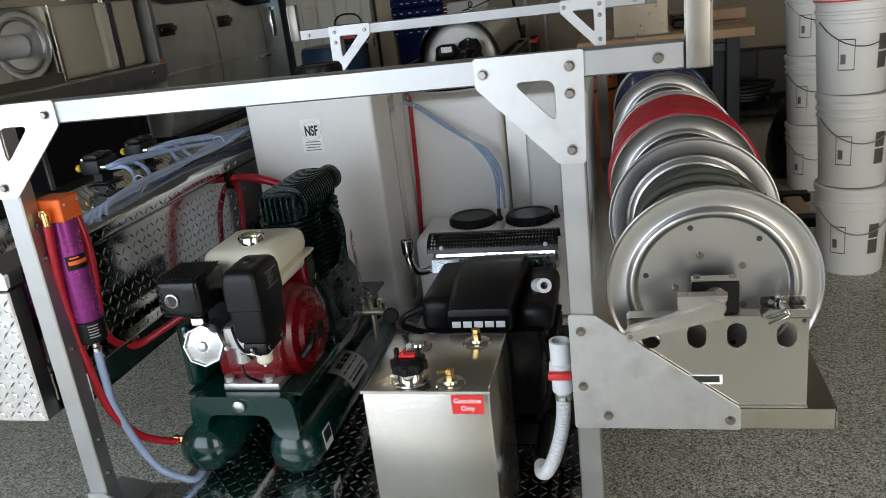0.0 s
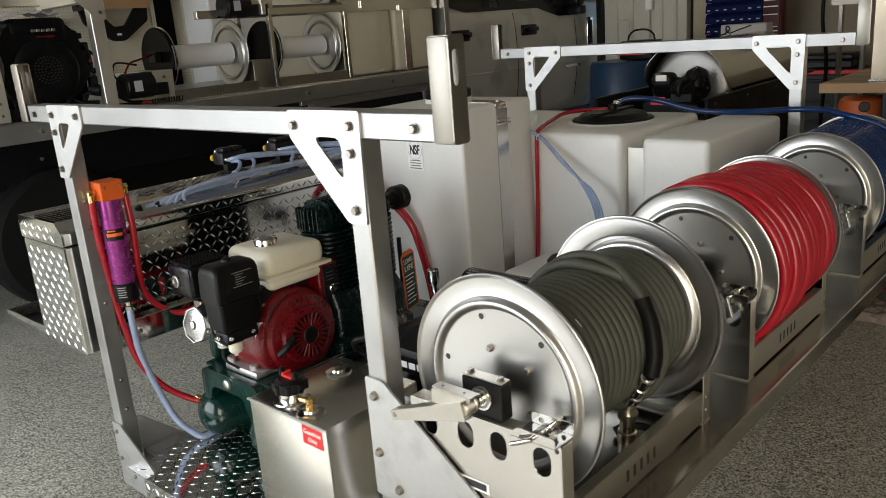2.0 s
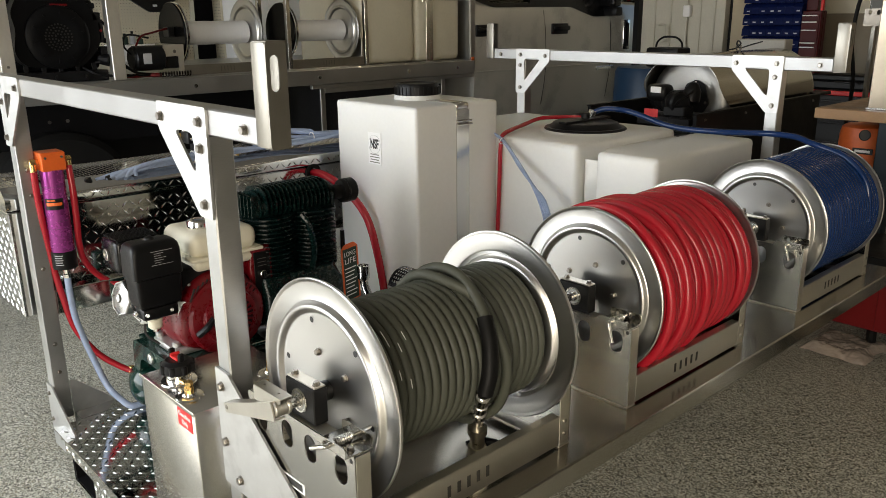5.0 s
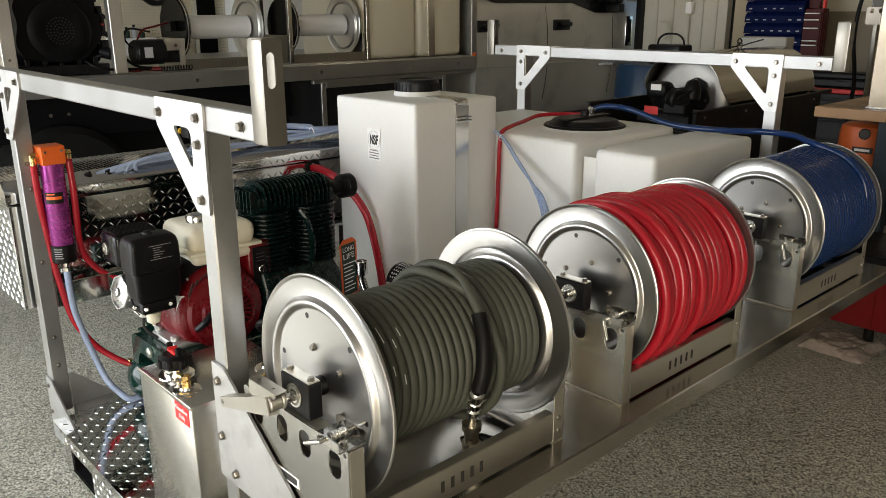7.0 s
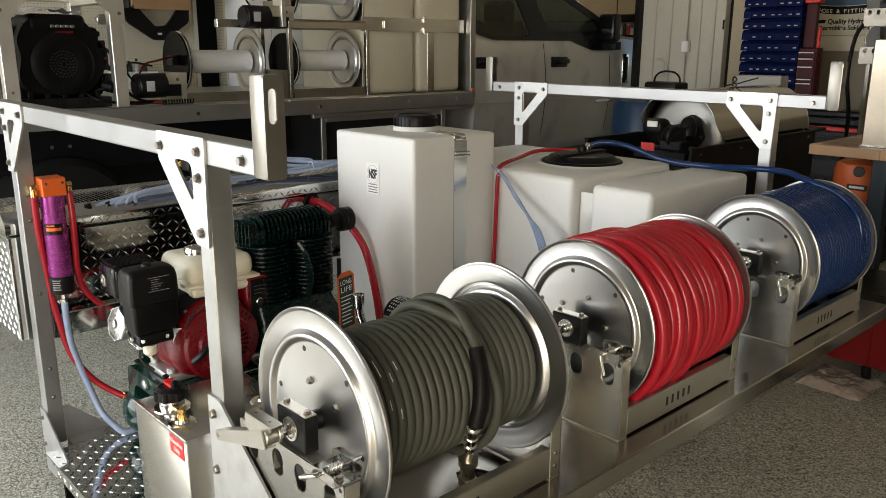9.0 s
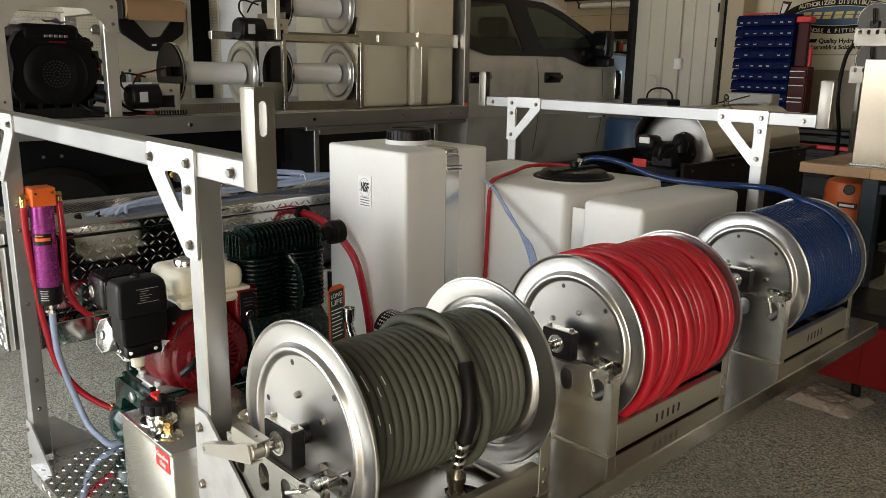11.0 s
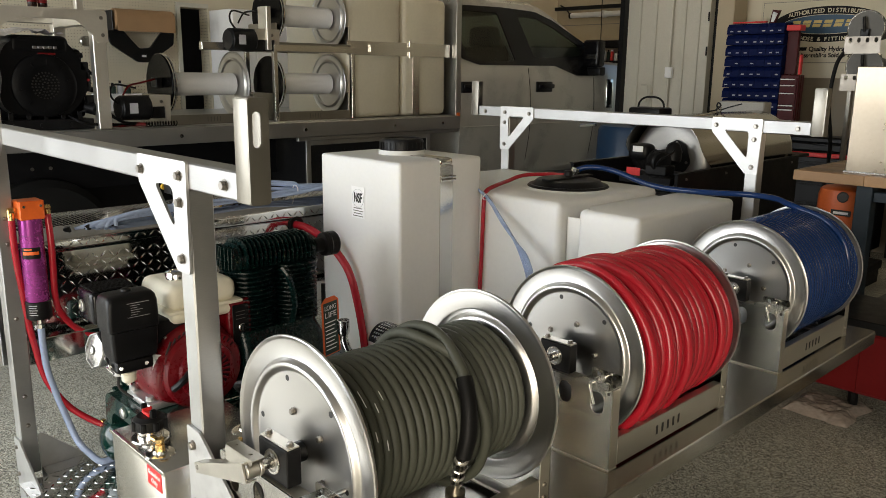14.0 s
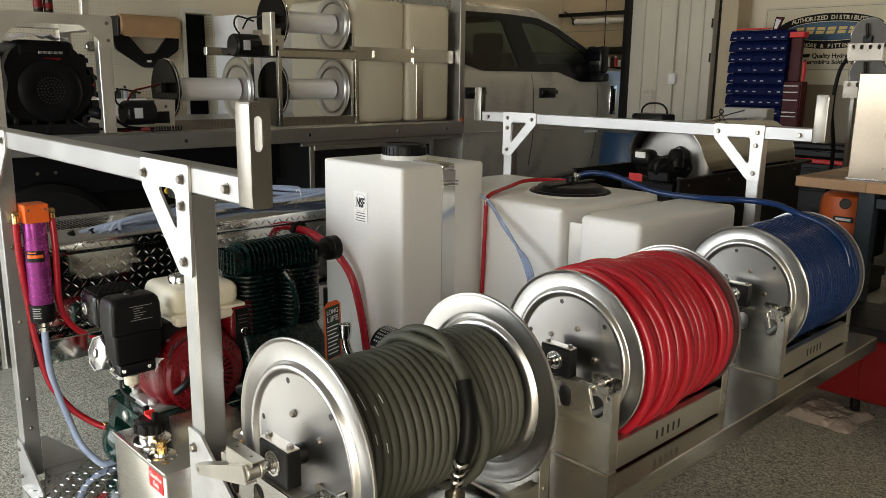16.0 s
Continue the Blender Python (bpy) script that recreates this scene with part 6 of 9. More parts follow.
def black_engine():
    t = thing("petrol_engine", "black horizontal-shaft petrol engine with a shielded exhaust", "engine", (-0.40, 2.15, PZ))
    part("block", rounded_block(-0.60, -0.215, 1.935, 2.36, PZ + 0.07, 0.50, 0.03, 2), BLACKG, t)
    part("mount", box(-0.66, -0.19, 1.92, 2.40, PZ + 0.003, PZ + 0.070, 0.004), DARKSTEEL, t)
    # cowl: stepped and tapering towards the top
    bm = bmesh.new()
    secs = [(1.893, -0.468, -0.306, 0.515, 0.566), (1.897, -0.474, -0.300, 0.515, 0.580), (1.935, -0.476, -0.300, 0.515, 0.594), (2.04, -0.482, -0.292, 0.50, 0.612), (2.16, -0.480, -0.294, 0.50, 0.616), (2.24, -0.480, -0.290, 0.50, 0.608), (2.29, -0.474, -0.292, 0.50, 0.57)]
    rings = []
    for y, xa, xb, za, zb in secs:
        o = rounded([(xa, za), (xb, za), (xb, zb), (xa, zb)], 0.016, 3)
        rings.append([bm.verts.new((x, y, z)) for x, z in o])
    for a, b in zip(rings, rings[1:]):
        for i in range(len(a)):
            bm.faces.new((a[i], a[(i + 1) % len(a)], b[(i + 1) % len(b)], b[i]))
    bm.faces.new(rings[0][::-1])
    bm.faces.new(rings[-1])
    cowl = part("cowl", bm, BLACKP, t, "black moulded engine cowl")
    part("cowl_band", box(-0.468, -0.306, 1.8898, 1.8928, 0.518, 0.562, 0.001), BLACKG, cowl)
    for k in range(5):
        bx = -0.462 + 0.030 * k
        part("badge", box(bx, bx + 0.024, 1.8880, 1.8896, 0.531, 0.549, 0.0006), LABELW, cowl)
    for s in (-1, 1):
        part("cowl_wing", rounded_block(-0.385 + s * 0.135 - 0.05, -0.385 + s * 0.135 + 0.05, 1.96, 2.28, 0.47, 0.585 if s < 0 else 0.56, 0.03, 3), BLACKP, cowl)
    for s, x in ((-1, -0.56), (1, -0.245)):
        for k in range(5):
            part("cylinder_fin", box(x - 0.05, x + 0.05, 1.96, 2.20, 0.36 + 0.022 * k, 0.371 + 0.022 * k, 0.002), DARKSTEEL, t)
    # exhaust with perforated shield
    part("silencer", cyl((-0.622, 2.43, 0.545), (-0.213, 2.43, 0.545), 0.056, 24, bev=0.01), CHROME, t, "bright exhaust silencer")
    # rolled perforated sheet: one small square hole to a cell
    bm = bmesh.new()
    nx, na, R = 40, 13, 0.063
    at = lambda i, j: (-0.640 + 0.430 * i / nx, 2.432 - R * math.cos(math.pi * (0.06 + 0.86 * j / na)), 0.562 + R * math.sin(math.pi * (0.06 + 0.86 * j / na)))
    grid = [[bm.verts.new(at(i, j)) for j in range(na + 1)] for i in range(nx + 1)]
    for i in range(nx):
        for j in range(na):
            q = [grid[i][j], grid[i + 1][j], grid[i + 1][j + 1], grid[i][j + 1]]
            if 0 < i < nx - 1 and 0 < j < na - 1:
                k = 0.25
                c = [bm.verts.new(at(i + u, j + w)) for u, w in ((k, k), (1 - k, k), (1 - k, 1 - k), (k, 1 - k))]
                for e in range(4):
                    bm.faces.new((q[e], q[(e + 1) % 4], c[(e + 1) % 4], c[e]))
            else:
                bm.faces.new(q)
    sh = part("heat_shield", bm, BLACKG, t, "black perforated heat shield")
    for x in (-0.59, -0.25):
        bolt(sh, (x, 2.3745, 0.592), (0, -0.9, 0.4), SMALLBOLT)
    part("bracket", box(-0.625, -0.225, 2.350, 2.368, 0.512, 0.562, 0.003), mat("zinc_plate", (0.62, 0.70, 0.74), 0.28, 0.9, 0.1, 20, 90, 0.05, 120), t, "bright zinc bracket")
    for x in (-0.54, -0.46, -0.36, -0.28):
        part("stud", cyl((x, 2.335, 0.535), (x, 2.350, 0.535), 0.010, 8), CHROME, t)
    bm = tube([(-0.60, 2.40, 0.545), (-0.635, 2.365, 0.522), (-0.668, 2.325, 0.532), (-0.681, 2.308, 0.572), (-0.683, 2.304, 0.612)], 0.0135, 14)
    pipe = part("tail_pipe", bm, CHROME, t, "bent bright tail pipe", 60)
    part("socket", lathe([(0.0136, -0.008), (0.0195, 0.002), (0.0205, 0.044), (0.0180, 0.044), (0.0170, 0.004)], (-0.683, 2.304, 0.604), (0, 0, 1), 22, close=True), CHROME, pipe)
    part("tail_bore", lathe([(0, 0), (0.0165, 0)], (-0.683, 2.304, 0.616), (0, 0, 1), 14), INK, pipe)
    part("filler_pipe", lathe([(0.010, 0.0), (0.019, 0.0), (0.019, -0.12), (0.010, -0.12)], (-0.205, 1.875, 0.652), (0.25, -0.9, 0.35), 16, close=True), WHITEP, t, "pale angled filler pipe")
    for p in ([(-0.56, 1.93, 0.50), (-0.60, 1.89, 0.54), (-0.58, 1.86, 0.58), (-0.53, 1.87, 0.60)], [(-0.23, 1.93, 0.48), (-0.20, 1.88, 0.42), (-0.22, 1.86, 0.33), (-0.25, 1.90, 0.25)], [(-0.62, 2.0, 0.46), (-0.66, 1.95, 0.42), (-0.64, 1.90, 0.34), (-0.62, 1.92, 0.22)]):
        part("hose", tube(p, 0.009, 8), RUBBER, t)
    part("pump", rounded_block(-0.21, -0.145, 2.02, 2.28, PZ + 0.003, 0.36, 0.015, 2), DARKSTEEL, t)


black_engine()


def drain_valve():
    t = thing("ball_valve", "white plastic ball valve with red handle and ribbed hose", "valve", (-0.165, 1.61, PZ))
    bm = lathe([(0, 0.0), (0.024, 0.0), (0.024, 0.03), (0.027, 0.032), (0.029, 0.05), (0.027, 0.07), (0.024, 0.072), (0.024, 0.125), (0.018, 0.126), (0.018, 0.04), (0, 0.04)], (-0.150, 1.612, 0.500), (0, 0, 1), 26)
    b = part("valve_body", bm, WHITEP, t)
    part("handle", box(-0.178, -0.124, 1.570, 1.588, 0.544, 0.562, 0.005, 2), LABELR, b, "red valve handle")
    part("stem", cyl((-0.150, 1.585, 0.553), (-0.150, 1.60, 0.553), 0.010, 12), LABELR, b)
    path = [(-0.150, 1.612, 0.498), (-0.153, 1.613, 0.44), (-0.163, 1.615, 0.38), (-0.184, 1.620, 0.31), (-0.206, 1.635, 0.262), (-0.224, 1.67, 0.236), (-0.230, 1.72, 0.228)]
    part("elbow", cyl((-0.230, 1.712, 0.228), (-0.232, 1.93, 0.228), 0.021, 16, bev=0.003), BLACKP, t, "black pipe into the pump")
    part("ribbed_hose", tube(path, 0.016, 14, 14, wave=lambda i: 1.10 if i % 2 else 0.90), mat("clear_ribbed_hose", (0.66, 0.66, 0.67), 0.35, 0, 0.08, 30, 120, 0.05, 160), t, "clear ribbed suction hose")
    part("hose_clamp", lathe([(0.0170, 0), (0.0205, 0), (0.0205, 0.012), (0.0170, 0.012)], (-0.150, 1.612, 0.478), (0, 0, 1), 20, close=True), CHROME, t)


drain_valve()

# ---- filter, hoses and valves on the tool-box side ----


def water_filter():
    cx, cy = -1.327, 1.590
    t = thing("water_filter", "purple cylinder with orange head strapped to the post", "filter", (cx, cy, 0.62))
    body = part("cylinder", lathe([(0, 0), (0.033, 0), (0.035, 0.003), (0.035, 0.312), (0, 0.312)], (cx, cy, 0.665), (0, 0, 1), 32), PURPLE, t)
    bm = lathe([(0, -0.004), (0.036, -0.004), (0.0375, 0.0), (0.0375, 0.052), (0.0355, 0.054)], (cx, cy, 0.660), (0, 0, 1), 32)
    part("end_cap", bm, BLACKP, body)

    def band(a1, a2, z1, z2, off, material, name):
        """A patch of foil on the cylinder between two angles."""
        g = bmesh.new()
        lo, hi = ([g.verts.new((cx + (0.035 + off) * math.cos(radians(a1 + (a2 - a1) * k / 8)), cy + (0.035 + off) * math.sin(radians(a1 + (a2 - a1) * k / 8)), z)) for k in range(9)] for z in (z1, z2))
        for k in range(8):
            g.faces.new((lo[k], lo[k + 1], hi[k + 1], hi[k]))
        part(name, g, material, body)

    band(-75, 20, 0.853, 0.889, 0.0004, BLACKP, "emblem")
    band(-66, 12, 0.866, 0.876, 0.0008, ORANGE, "emblem")
    band(-60, -20, 0.881, 0.885, 0.0008, ORANGE, "emblem")
    for z in (0.925, 0.815, 0.79):
        band(-80, 60, z, z + 0.0010, 0.0003, INK, "scribed_line")
    for k in range(5):
        band(-62, -22 - 4 * (k % 2), 0.672 + 0.0075 * k, 0.675 + 0.0075 * k, 0.0028, WORN, "print_line")
    part("head", box(cx - 0.037, cx + 0.037, cy - 0.036, cy + 0.036, 0.976, 1.034, 0.003), ORANGE, t)
    for y in (cy - 0.024, cy + 0.024):
        part("screw", cyl((cx + 0.037, y, 1.018), (cx + 0.041, y, 1.018), 0.004, 10), CHROME, t)
    for s in (-1, 1):
        f = lathe([(0, 0), (0.010, 0), (0.010, 0.008), (0.012, 0.009), (0.012, 0.024), (0, 0.024)], (cx + 0.004, cy + s * 0.036, 1.004), (0, s, 0), 6)
        part("fitting", f, BRASS, t, "brass elbow fitting")
        part("fitting", cyl((cx + 0.004, cy + s * 0.052, 0.974), (cx + 0.004, cy + s * 0.052, 1.010), 0.0105, 12, bev=0.002), BRASS, t)
    part("barb", lathe([(0, 0), (0.009, 0), (0.009, 0.02), (0.012, 0.022), (0.012, 0.034), (0, 0.034)], (cx, cy, 0.655), (0, 0, -1), 8), CHROME, t)
    part("strap", box(cx - 0.040, cx + 0.030, cy - 0.010, cy + 0.010, 0.935, 0.95, 0.001), STEEL, t)


water_filter()
hose("red_air_hose", "red hose from the orange head to the air tank", "hose", [(-1.323, 1.538, 0.985), (-1.332, 1.540, 0.903), (-1.345, 1.548, 0.791), (-1.348, 1.556, 0.684), (-1.347, 1.564, 0.610), (-1.346, 1.574, 0.545), (-1.343, 1.586, 0.470), (-1.334, 1.606, 0.410), (-1.317, 1.654, 0.330), (-1.282, 1.714, 0.275), (-1.262, 1.742, 0.262)], 0.0104, REDHOSE, 12)
hose("red_air_hose", "red hose looping from the orange head behind the engine", "hose", [(-1.323, 1.642, 0.985), (-1.312, 1.641, 0.895), (-1.318, 1.641, 0.80), (-1.328, 1.642, 0.73), (-1.346, 1.656, 0.662), (-1.358, 1.700, 0.594), (-1.348, 1.760, 0.552), (-1.310, 1.815, 0.562), (-1.237, 1.854, 0.600)], 0.0104, REDHOSE, 12)
cx, cy = -1.347, 1.604
hose("braided_hose", "clear blue braided hose lying on the tread plate", "hose", [(-1.327, 1.590, 0.632), (-1.329, 1.592, 0.54), (-1.333, 1.602, 0.45), (cx + 0.032, cy + 0.03, 0.31), (cx + 0.062, cy + 0.05, 0.225), (cx + 0.10, cy + 0.075, PZ + 0.035), (cx + 0.128, cy + 0.10, PZ + 0.013), (cx + 0.125, cy + 0.16, PZ + 0.012), (cx + 0.105, cy + 0.26, PZ + 0.012), (cx + 0.10, cy + 0.50, PZ + 0.012)], 0.0108, CLEARTUBE, 10)
hose("red_hose", "red hose leaving the tool box through a rubber grommet", "hose", [(-1.44, 2.62, 0.812), (-1.36, 2.617, 0.815), (-1.27, 2.622, 0.795), (-1.18, 2.64, 0.74), (-1.12, 2.66, 0.66), (-1.085, 2.672, 0.54), (-1.06, 2.68, 0.40), (-1.04, 2.68, 0.26), (-1.0, 2.67, PZ + 0.02)], 0.0155, REDHOSE, 12)
hose("red_hose", "red hose falling against the tool box", "hose", [(-1.415, 2.625, 0.80), (-1.392, 2.61, 0.765), (-1.380, 2.575, 0.69), (-1.375, 2.55, 0.58), (-1.355, 2.54, 0.48), (-1.30, 2.54, 0.40)], 0.010, REDHOSE, 10)


def valve_block(x, y):
    t = thing("solenoid_valve", "small black solenoid valve block with plated ports", "valve", (x, y, 0.917), "solenoid valves on the tool box")
    part("bracket", box(x - 0.04, x + 0.04, y - 0.045, y + 0.045, 0.9175, 0.922, 0.001), BLACKP, t)
    part("leg", box(x - 0.015, x + 0.015, y - 0.03, y + 0.03, 0.922, 0.951, 0.001), BLACKP, t)
    part("coil", rounded_block(x - 0.038, x + 0.030, y - 0.056, y + 0.056, 0.951, 0.998, 0.006, 2), BLACKP, t)
    part("cap", rounded_block(x - 0.030, x + 0.022, y - 0.045, y - 0.004, 0.998, 1.014, 0.005, 2), BLACKP, t)
    part("cap", rounded_block(x - 0.030, x + 0.022, y + 0.004, y + 0.045, 0.998, 1.014, 0.005, 2), BLACKP, t)
    for dy in (-0.042, -0.014, 0.014, 0.042):
        part("port", cyl((x + 0.030, y + dy, 0.972), (x + 0.050, y + dy, 0.972), 0.009, 10, bev=0.002), CHROME, t)
        part("screw", cyl((x - 0.034, y + dy, 0.998), (x - 0.034, y + dy, 1.004), 0.006, 8), CHROME, t)
    part("tab", cyl((x - 0.052, y - 0.05, 0.975), (x - 0.038, y - 0.05, 0.975), 0.012, 14, bev=0.002), YELLOW, t, "yellow end cap")


rnd = random.Random(5)
n = 0
for y0 in (2.254, 2.503):
    valve_block(-1.676, y0)
    for dy in (-0.042, -0.014, 0.014, 0.042):
        ys = y0 + dy
        a, b = n % 4, n // 4
        hose("clear_tube", "pale blue clear tube from the valves", "hose", [(-1.627, ys, 0.972), (-1.585 + rnd.uniform(-0.008, 0.008), ys + 0.02, 0.974 + rnd.uniform(-0.006, 0.010)), (-1.535 + 0.010 * a, max(ys + 0.12, 2.47 + 0.02 * n), 0.962 + 0.010 * b), (-1.495 + 0.012 * a, 2.68, 0.948 + 0.014 * b), (-1.46 + 0.012 * a, 2.90, 0.940 + 0.014 * b), (-1.42 + 0.012 * a, 3.08, 0.938 + 0.014 * b)], 0.0074, CLEARTUBE, 8)
        n += 1
    for k, dy in enumerate((-0.03, 0.03)):
        ys = y0 + dy
        hose("clear_tube", "pale blue clear tube from the valves", "hose", [(-1.627, ys, 0.966), (-1.56, ys - 0.01, 0.968), (-1.50 + 0.01 * k, ys - 0.06, 0.950), (-1.458 + 0.012 * k, ys - 0.14, 0.935), (-1.448 + 0.012 * k, 1.98, 0.924 + 0.006 * k), (-1.446 + 0.010 * k, 1.80 + 0.03 * k + 0.1 * (y0 - 2.25), 0.902)], 0.0074, CLEARTUBE, 8)
for i in range(5):
    d = 0.011 * i
    hose("clear_tube", "pale blue clear tube laid along the tool-box lid", "hose", [(-1.447 + 0.4 * d, 1.76 + 3 * d, 0.90), (-1.444 + 0.5 * d, 1.86 + d, 0.918 + 0.3 * d), (-1.442 + 0.5 * d, 2.05, 0.925 + 0.5 * d), (-1.47 + 0.9 * d, 2.25, 0.930 + 0.4 * d), (-1.48 + 0.9 * d, 2.45, 0.930 + rnd.uniform(0, 0.012)), (-1.47 + d, 2.62, 0.940 + rnd.uniform(0, 0.012)), (-1.44 + d, 2.85, 0.950 + 0.4 * d), (-1.40 + d, 3.05, 0.955)], 0.0074, CLEARTUBE, 8)
for y, x, z in ((2.12, -1.455, 0.935), (2.64, -1.45, 0.95)):
    solid("cable_tie", lathe([(0.0215, -0.0018), (0.0230, -0.0018), (0.0230, 0.0018), (0.0215, 0.0018)], (x, y, z), (0.1, 1, 0), 20, close=True), WHITEP, "white cable tie round the clear tubes", "cable tie")
for y in (1.745, 1.81, 1.90):
    solid("push_fitting", cyl((-1.446, y, 0.880), (-1.446, y - 0.012, 0.912), 0.012, 12, bev=0.002), BLACKP, "black push-in fitting on the tool-box edge", "fitting", "push-in fittings")

# ---- the service truck with its flatbed rig ----


def cab_section(y):
    """Half section of the cab at y: points from the sill to the roof's middle."""
    if y < 6.60:
        top = 2.06
    elif y < 7.50:
        k = (y - 6.60) / 0.90
        top = 2.06 - 0.50 * k ** 1.32
    else:
        top = 1.56 - 0.05 * (y - 7.5)
    belt = 1.497
    wtop = max(belt + 0.004, min(1.962, top - 0.085))
    gx = lambda z: -3.372 - 0.30 * max(0.0, z - 1.47)
    tip = 0.0 if y < 8.3 else 0.12 * ((y - 8.3) / 0.5) ** 2
    return [(-3.43 - tip, 0.52), (-3.375 - tip, 0.66), (-3.352 - tip, 0.95), (-3.346 - tip, 1.20), (-3.352 - tip, 1.40), (gx(belt) - tip, belt),
            (gx(wtop) - tip, wtop), (gx(top - 0.035) - tip, max(wtop + 0.002, top - 0.035)), (gx(top) - 0.05 - tip, max(wtop + 0.004, top - 0.004)), (-4.35, top + 0.02)]


def glass_x(z):
    return -3.372 - 0.30 * (z - 1.47) + 0.006


def service_truck():
    t = thing("service_truck", "pale grey crew-cab truck with an aluminium flatbed", "truck", (-4.3, 5.0, 0.0))
    bm = bmesh.new()
    ys = [5.50, 5.515, 5.54, 5.7, 6.0, 6.3, 6.60, 6.72, 6.84, 6.96, 7.08, 7.20, 7.32, 7.42, 7.50, 7.8, 8.1, 8.4, 8.6, 8.75]
    rings = []
    for y in ys:
        h = cab_section(y)
        full = h + [(-8.70 - x, z) for x, z in reversed(h[:-1])]
        rings.append([bm.verts.new((x, y, z)) for x, z in full])
    for y, a, b in zip(ys, rings, rings[1:]):
        for i in range(len(a) - 1):
            if not (i in (5, len(a) - 7) and 5.53 < y < 7.19 or 8 <= i <= len(a) - 10 and 6.71 < y < 7.31):      # windows and windscreen stay open
                bm.faces.new((a[i], a[i + 1], b[i + 1], b[i]))
        bm.faces.new((a[-1], a[0], b[0], b[-1]))
    bm.faces.new(rings[0][::-1])
    bm.faces.new(rings[-1])
    body = part("cab_body", bm, TRUCKP, t, "pale grey painted cab")
    side = lambda o, x_off=0.0: [(glass_x(z) + x_off, y, z) for y, z in o]
    panes = [rounded([(5.60, 1.560), (5.580, 1.72), (5.590, 1.930), (6.085, 1.935), (6.215, 1.530), (5.76, 1.522)], 0.03),
             rounded([(6.475, 1.562), (6.345, 1.915), (6.590, 1.915), (6.800, 1.850), (7.175, 1.680), (7.215, 1.595), (6.85, 1.577)], 0.04)]
    frame_line = rounded([(5.555, 1.54), (5.535, 1.72), (5.545, 1.975), (6.16, 1.985), (6.60, 1.972), (6.84, 1.905), (7.27, 1.715), (7.40, 1.412), (7.05, 1.412), (6.75, 1.497), (5.74, 1.493)], 0.022)

    def on_side(o, x_off, thick, holes=(), far=False):
        """A sheet that leans with the cab side, from an outline in y and z."""
        g = plate(o, thick, Matrix.Identity(4), holes)
        for v in g.verts:
            y, z, w = v.co
            x = glass_x(z) + x_off - w
            v.co = (-8.70 - x if far else x, y, z)
        return g

    for far in (False, True):
        part("window_trim", on_side(frame_line, 0.001, 0.014, panes, far), BLACKG, body, "gloss black window surround")
        for o in panes:
            g = part("side_window", on_side(o, -0.004, 0.004, (), far), GLASSD, body, "green-tinted side window")
            g.visible_shadow = False
        part("corner_panel", on_side([(5.530, 1.485), (5.770, 1.485), (5.560, 1.560), (5.530, 1.600)], -0.014, 0.004, (), far), TRUCKP, body)
    # dark cabin lining, seats and wheel
    lining = mat("cabin_trim", (0.012, 0.012, 0.012), 0.8, 0.0, 0.2, 20, 120, 0.1, 160, spec=0.1)
    part("cabin_floor", box(-5.25, -3.45, 5.56, 7.45, 1.30, 1.34, 0.005), lining, body)
    part("headliner", box(-5.02, -3.68, 5.56, 6.70, 1.972, 1.985, 0.004), lining, body)
    part("cabin_back", box(-5.20, -3.50, 5.545, 5.562, 1.34, 1.95, 0.003), lining, body)
    part("dashboard", rounded_block(-5.18, -3.50, 6.98, 7.46, 1.30, 1.548, 0.05, 3), lining, body, "dark dashboard")
    for x in (-3.92, -4.80):
        part("seat", rounded_block(x - 0.25, x + 0.25, 6.30, 6.47, 1.34, 1.665, 0.06, 4), lining, body)
        part("headrest", rounded_block(x - 0.15, x + 0.15, 6.30, 6.45, 1.660, 1.845, 0.05, 4), lining, body)
    g = bmesh.new()
    ends = []
    for y in (6.70, 6.84, 6.96, 7.08, 7.20, 7.33):
        h = cab_section(y)
        ends.append([g.verts.new((x, y, z - 0.004)) for x, z in (h[8], h[9], (-8.70 - h[8][0], h[8][1]))])
    for u, w in zip(ends, ends[1:]):
        for q in (0, 1):
            g.faces.new((u[q], u[q + 1], w[q + 1], w[q]))
    ws = part("windscreen", g, GLASSD, body)
    ws.visible_shadow = False
    part("steering_wheel", lathe([(0.165, -0.013), (0.178, -0.009), (0.183, 0), (0.178, 0.009), (0.165, 0.013), (0.158, 0.0)], (-4.84, 6.90, 1.56), (0, -0.9, 0.45), 32, close=True), lining, body)
    for y in (6.36, 7.32):
        part("door_seam", tube([(-3.364, y, 1.47), (-3.344, y + 0.01, 1.30), (-3.342, y + 0.02, 1.1), (-3.347, y + 0.02, 0.9), (-3.37, y + 0.0, 0.66)], 0.0025, 5), BLACKP, body)
    part("body_line", tube([(-3.348, 5.52, 0.985), (-3.345, 6.4, 0.985), (-3.346, 7.5, 0.975)], 0.006, 5), TRUCKP, body)
    for y in (5.505, 6.455):
        hd = part("door_handle", rounded_block(-3.356, -3.336, y, y + 0.225, 1.265, 1.357, 0.008, 2), BLACKP, body, "black door handle in its recess")
        part("grip", rounded_block(-3.3365, -3.318, y + 0.012, y + 0.235, 1.296, 1.336, 0.008, 2), BLACKG, hd)
    mir = part("wing_mirror", rounded_block(-3.40, -3.212, 7.19, 7.31, 1.495, 1.745, 0.028, 3), BLACKG, body, "black wing mirror")
    part("marker", box(-3.345, -3.235, 7.183, 7.190, 1.570, 1.606, 0.002), CHROME, mir)
    part("arm", rounded_block(-3.42, -3.215, 7.23, 7.33, 1.415, 1.494, 0.015, 2), BLACKP, mir)
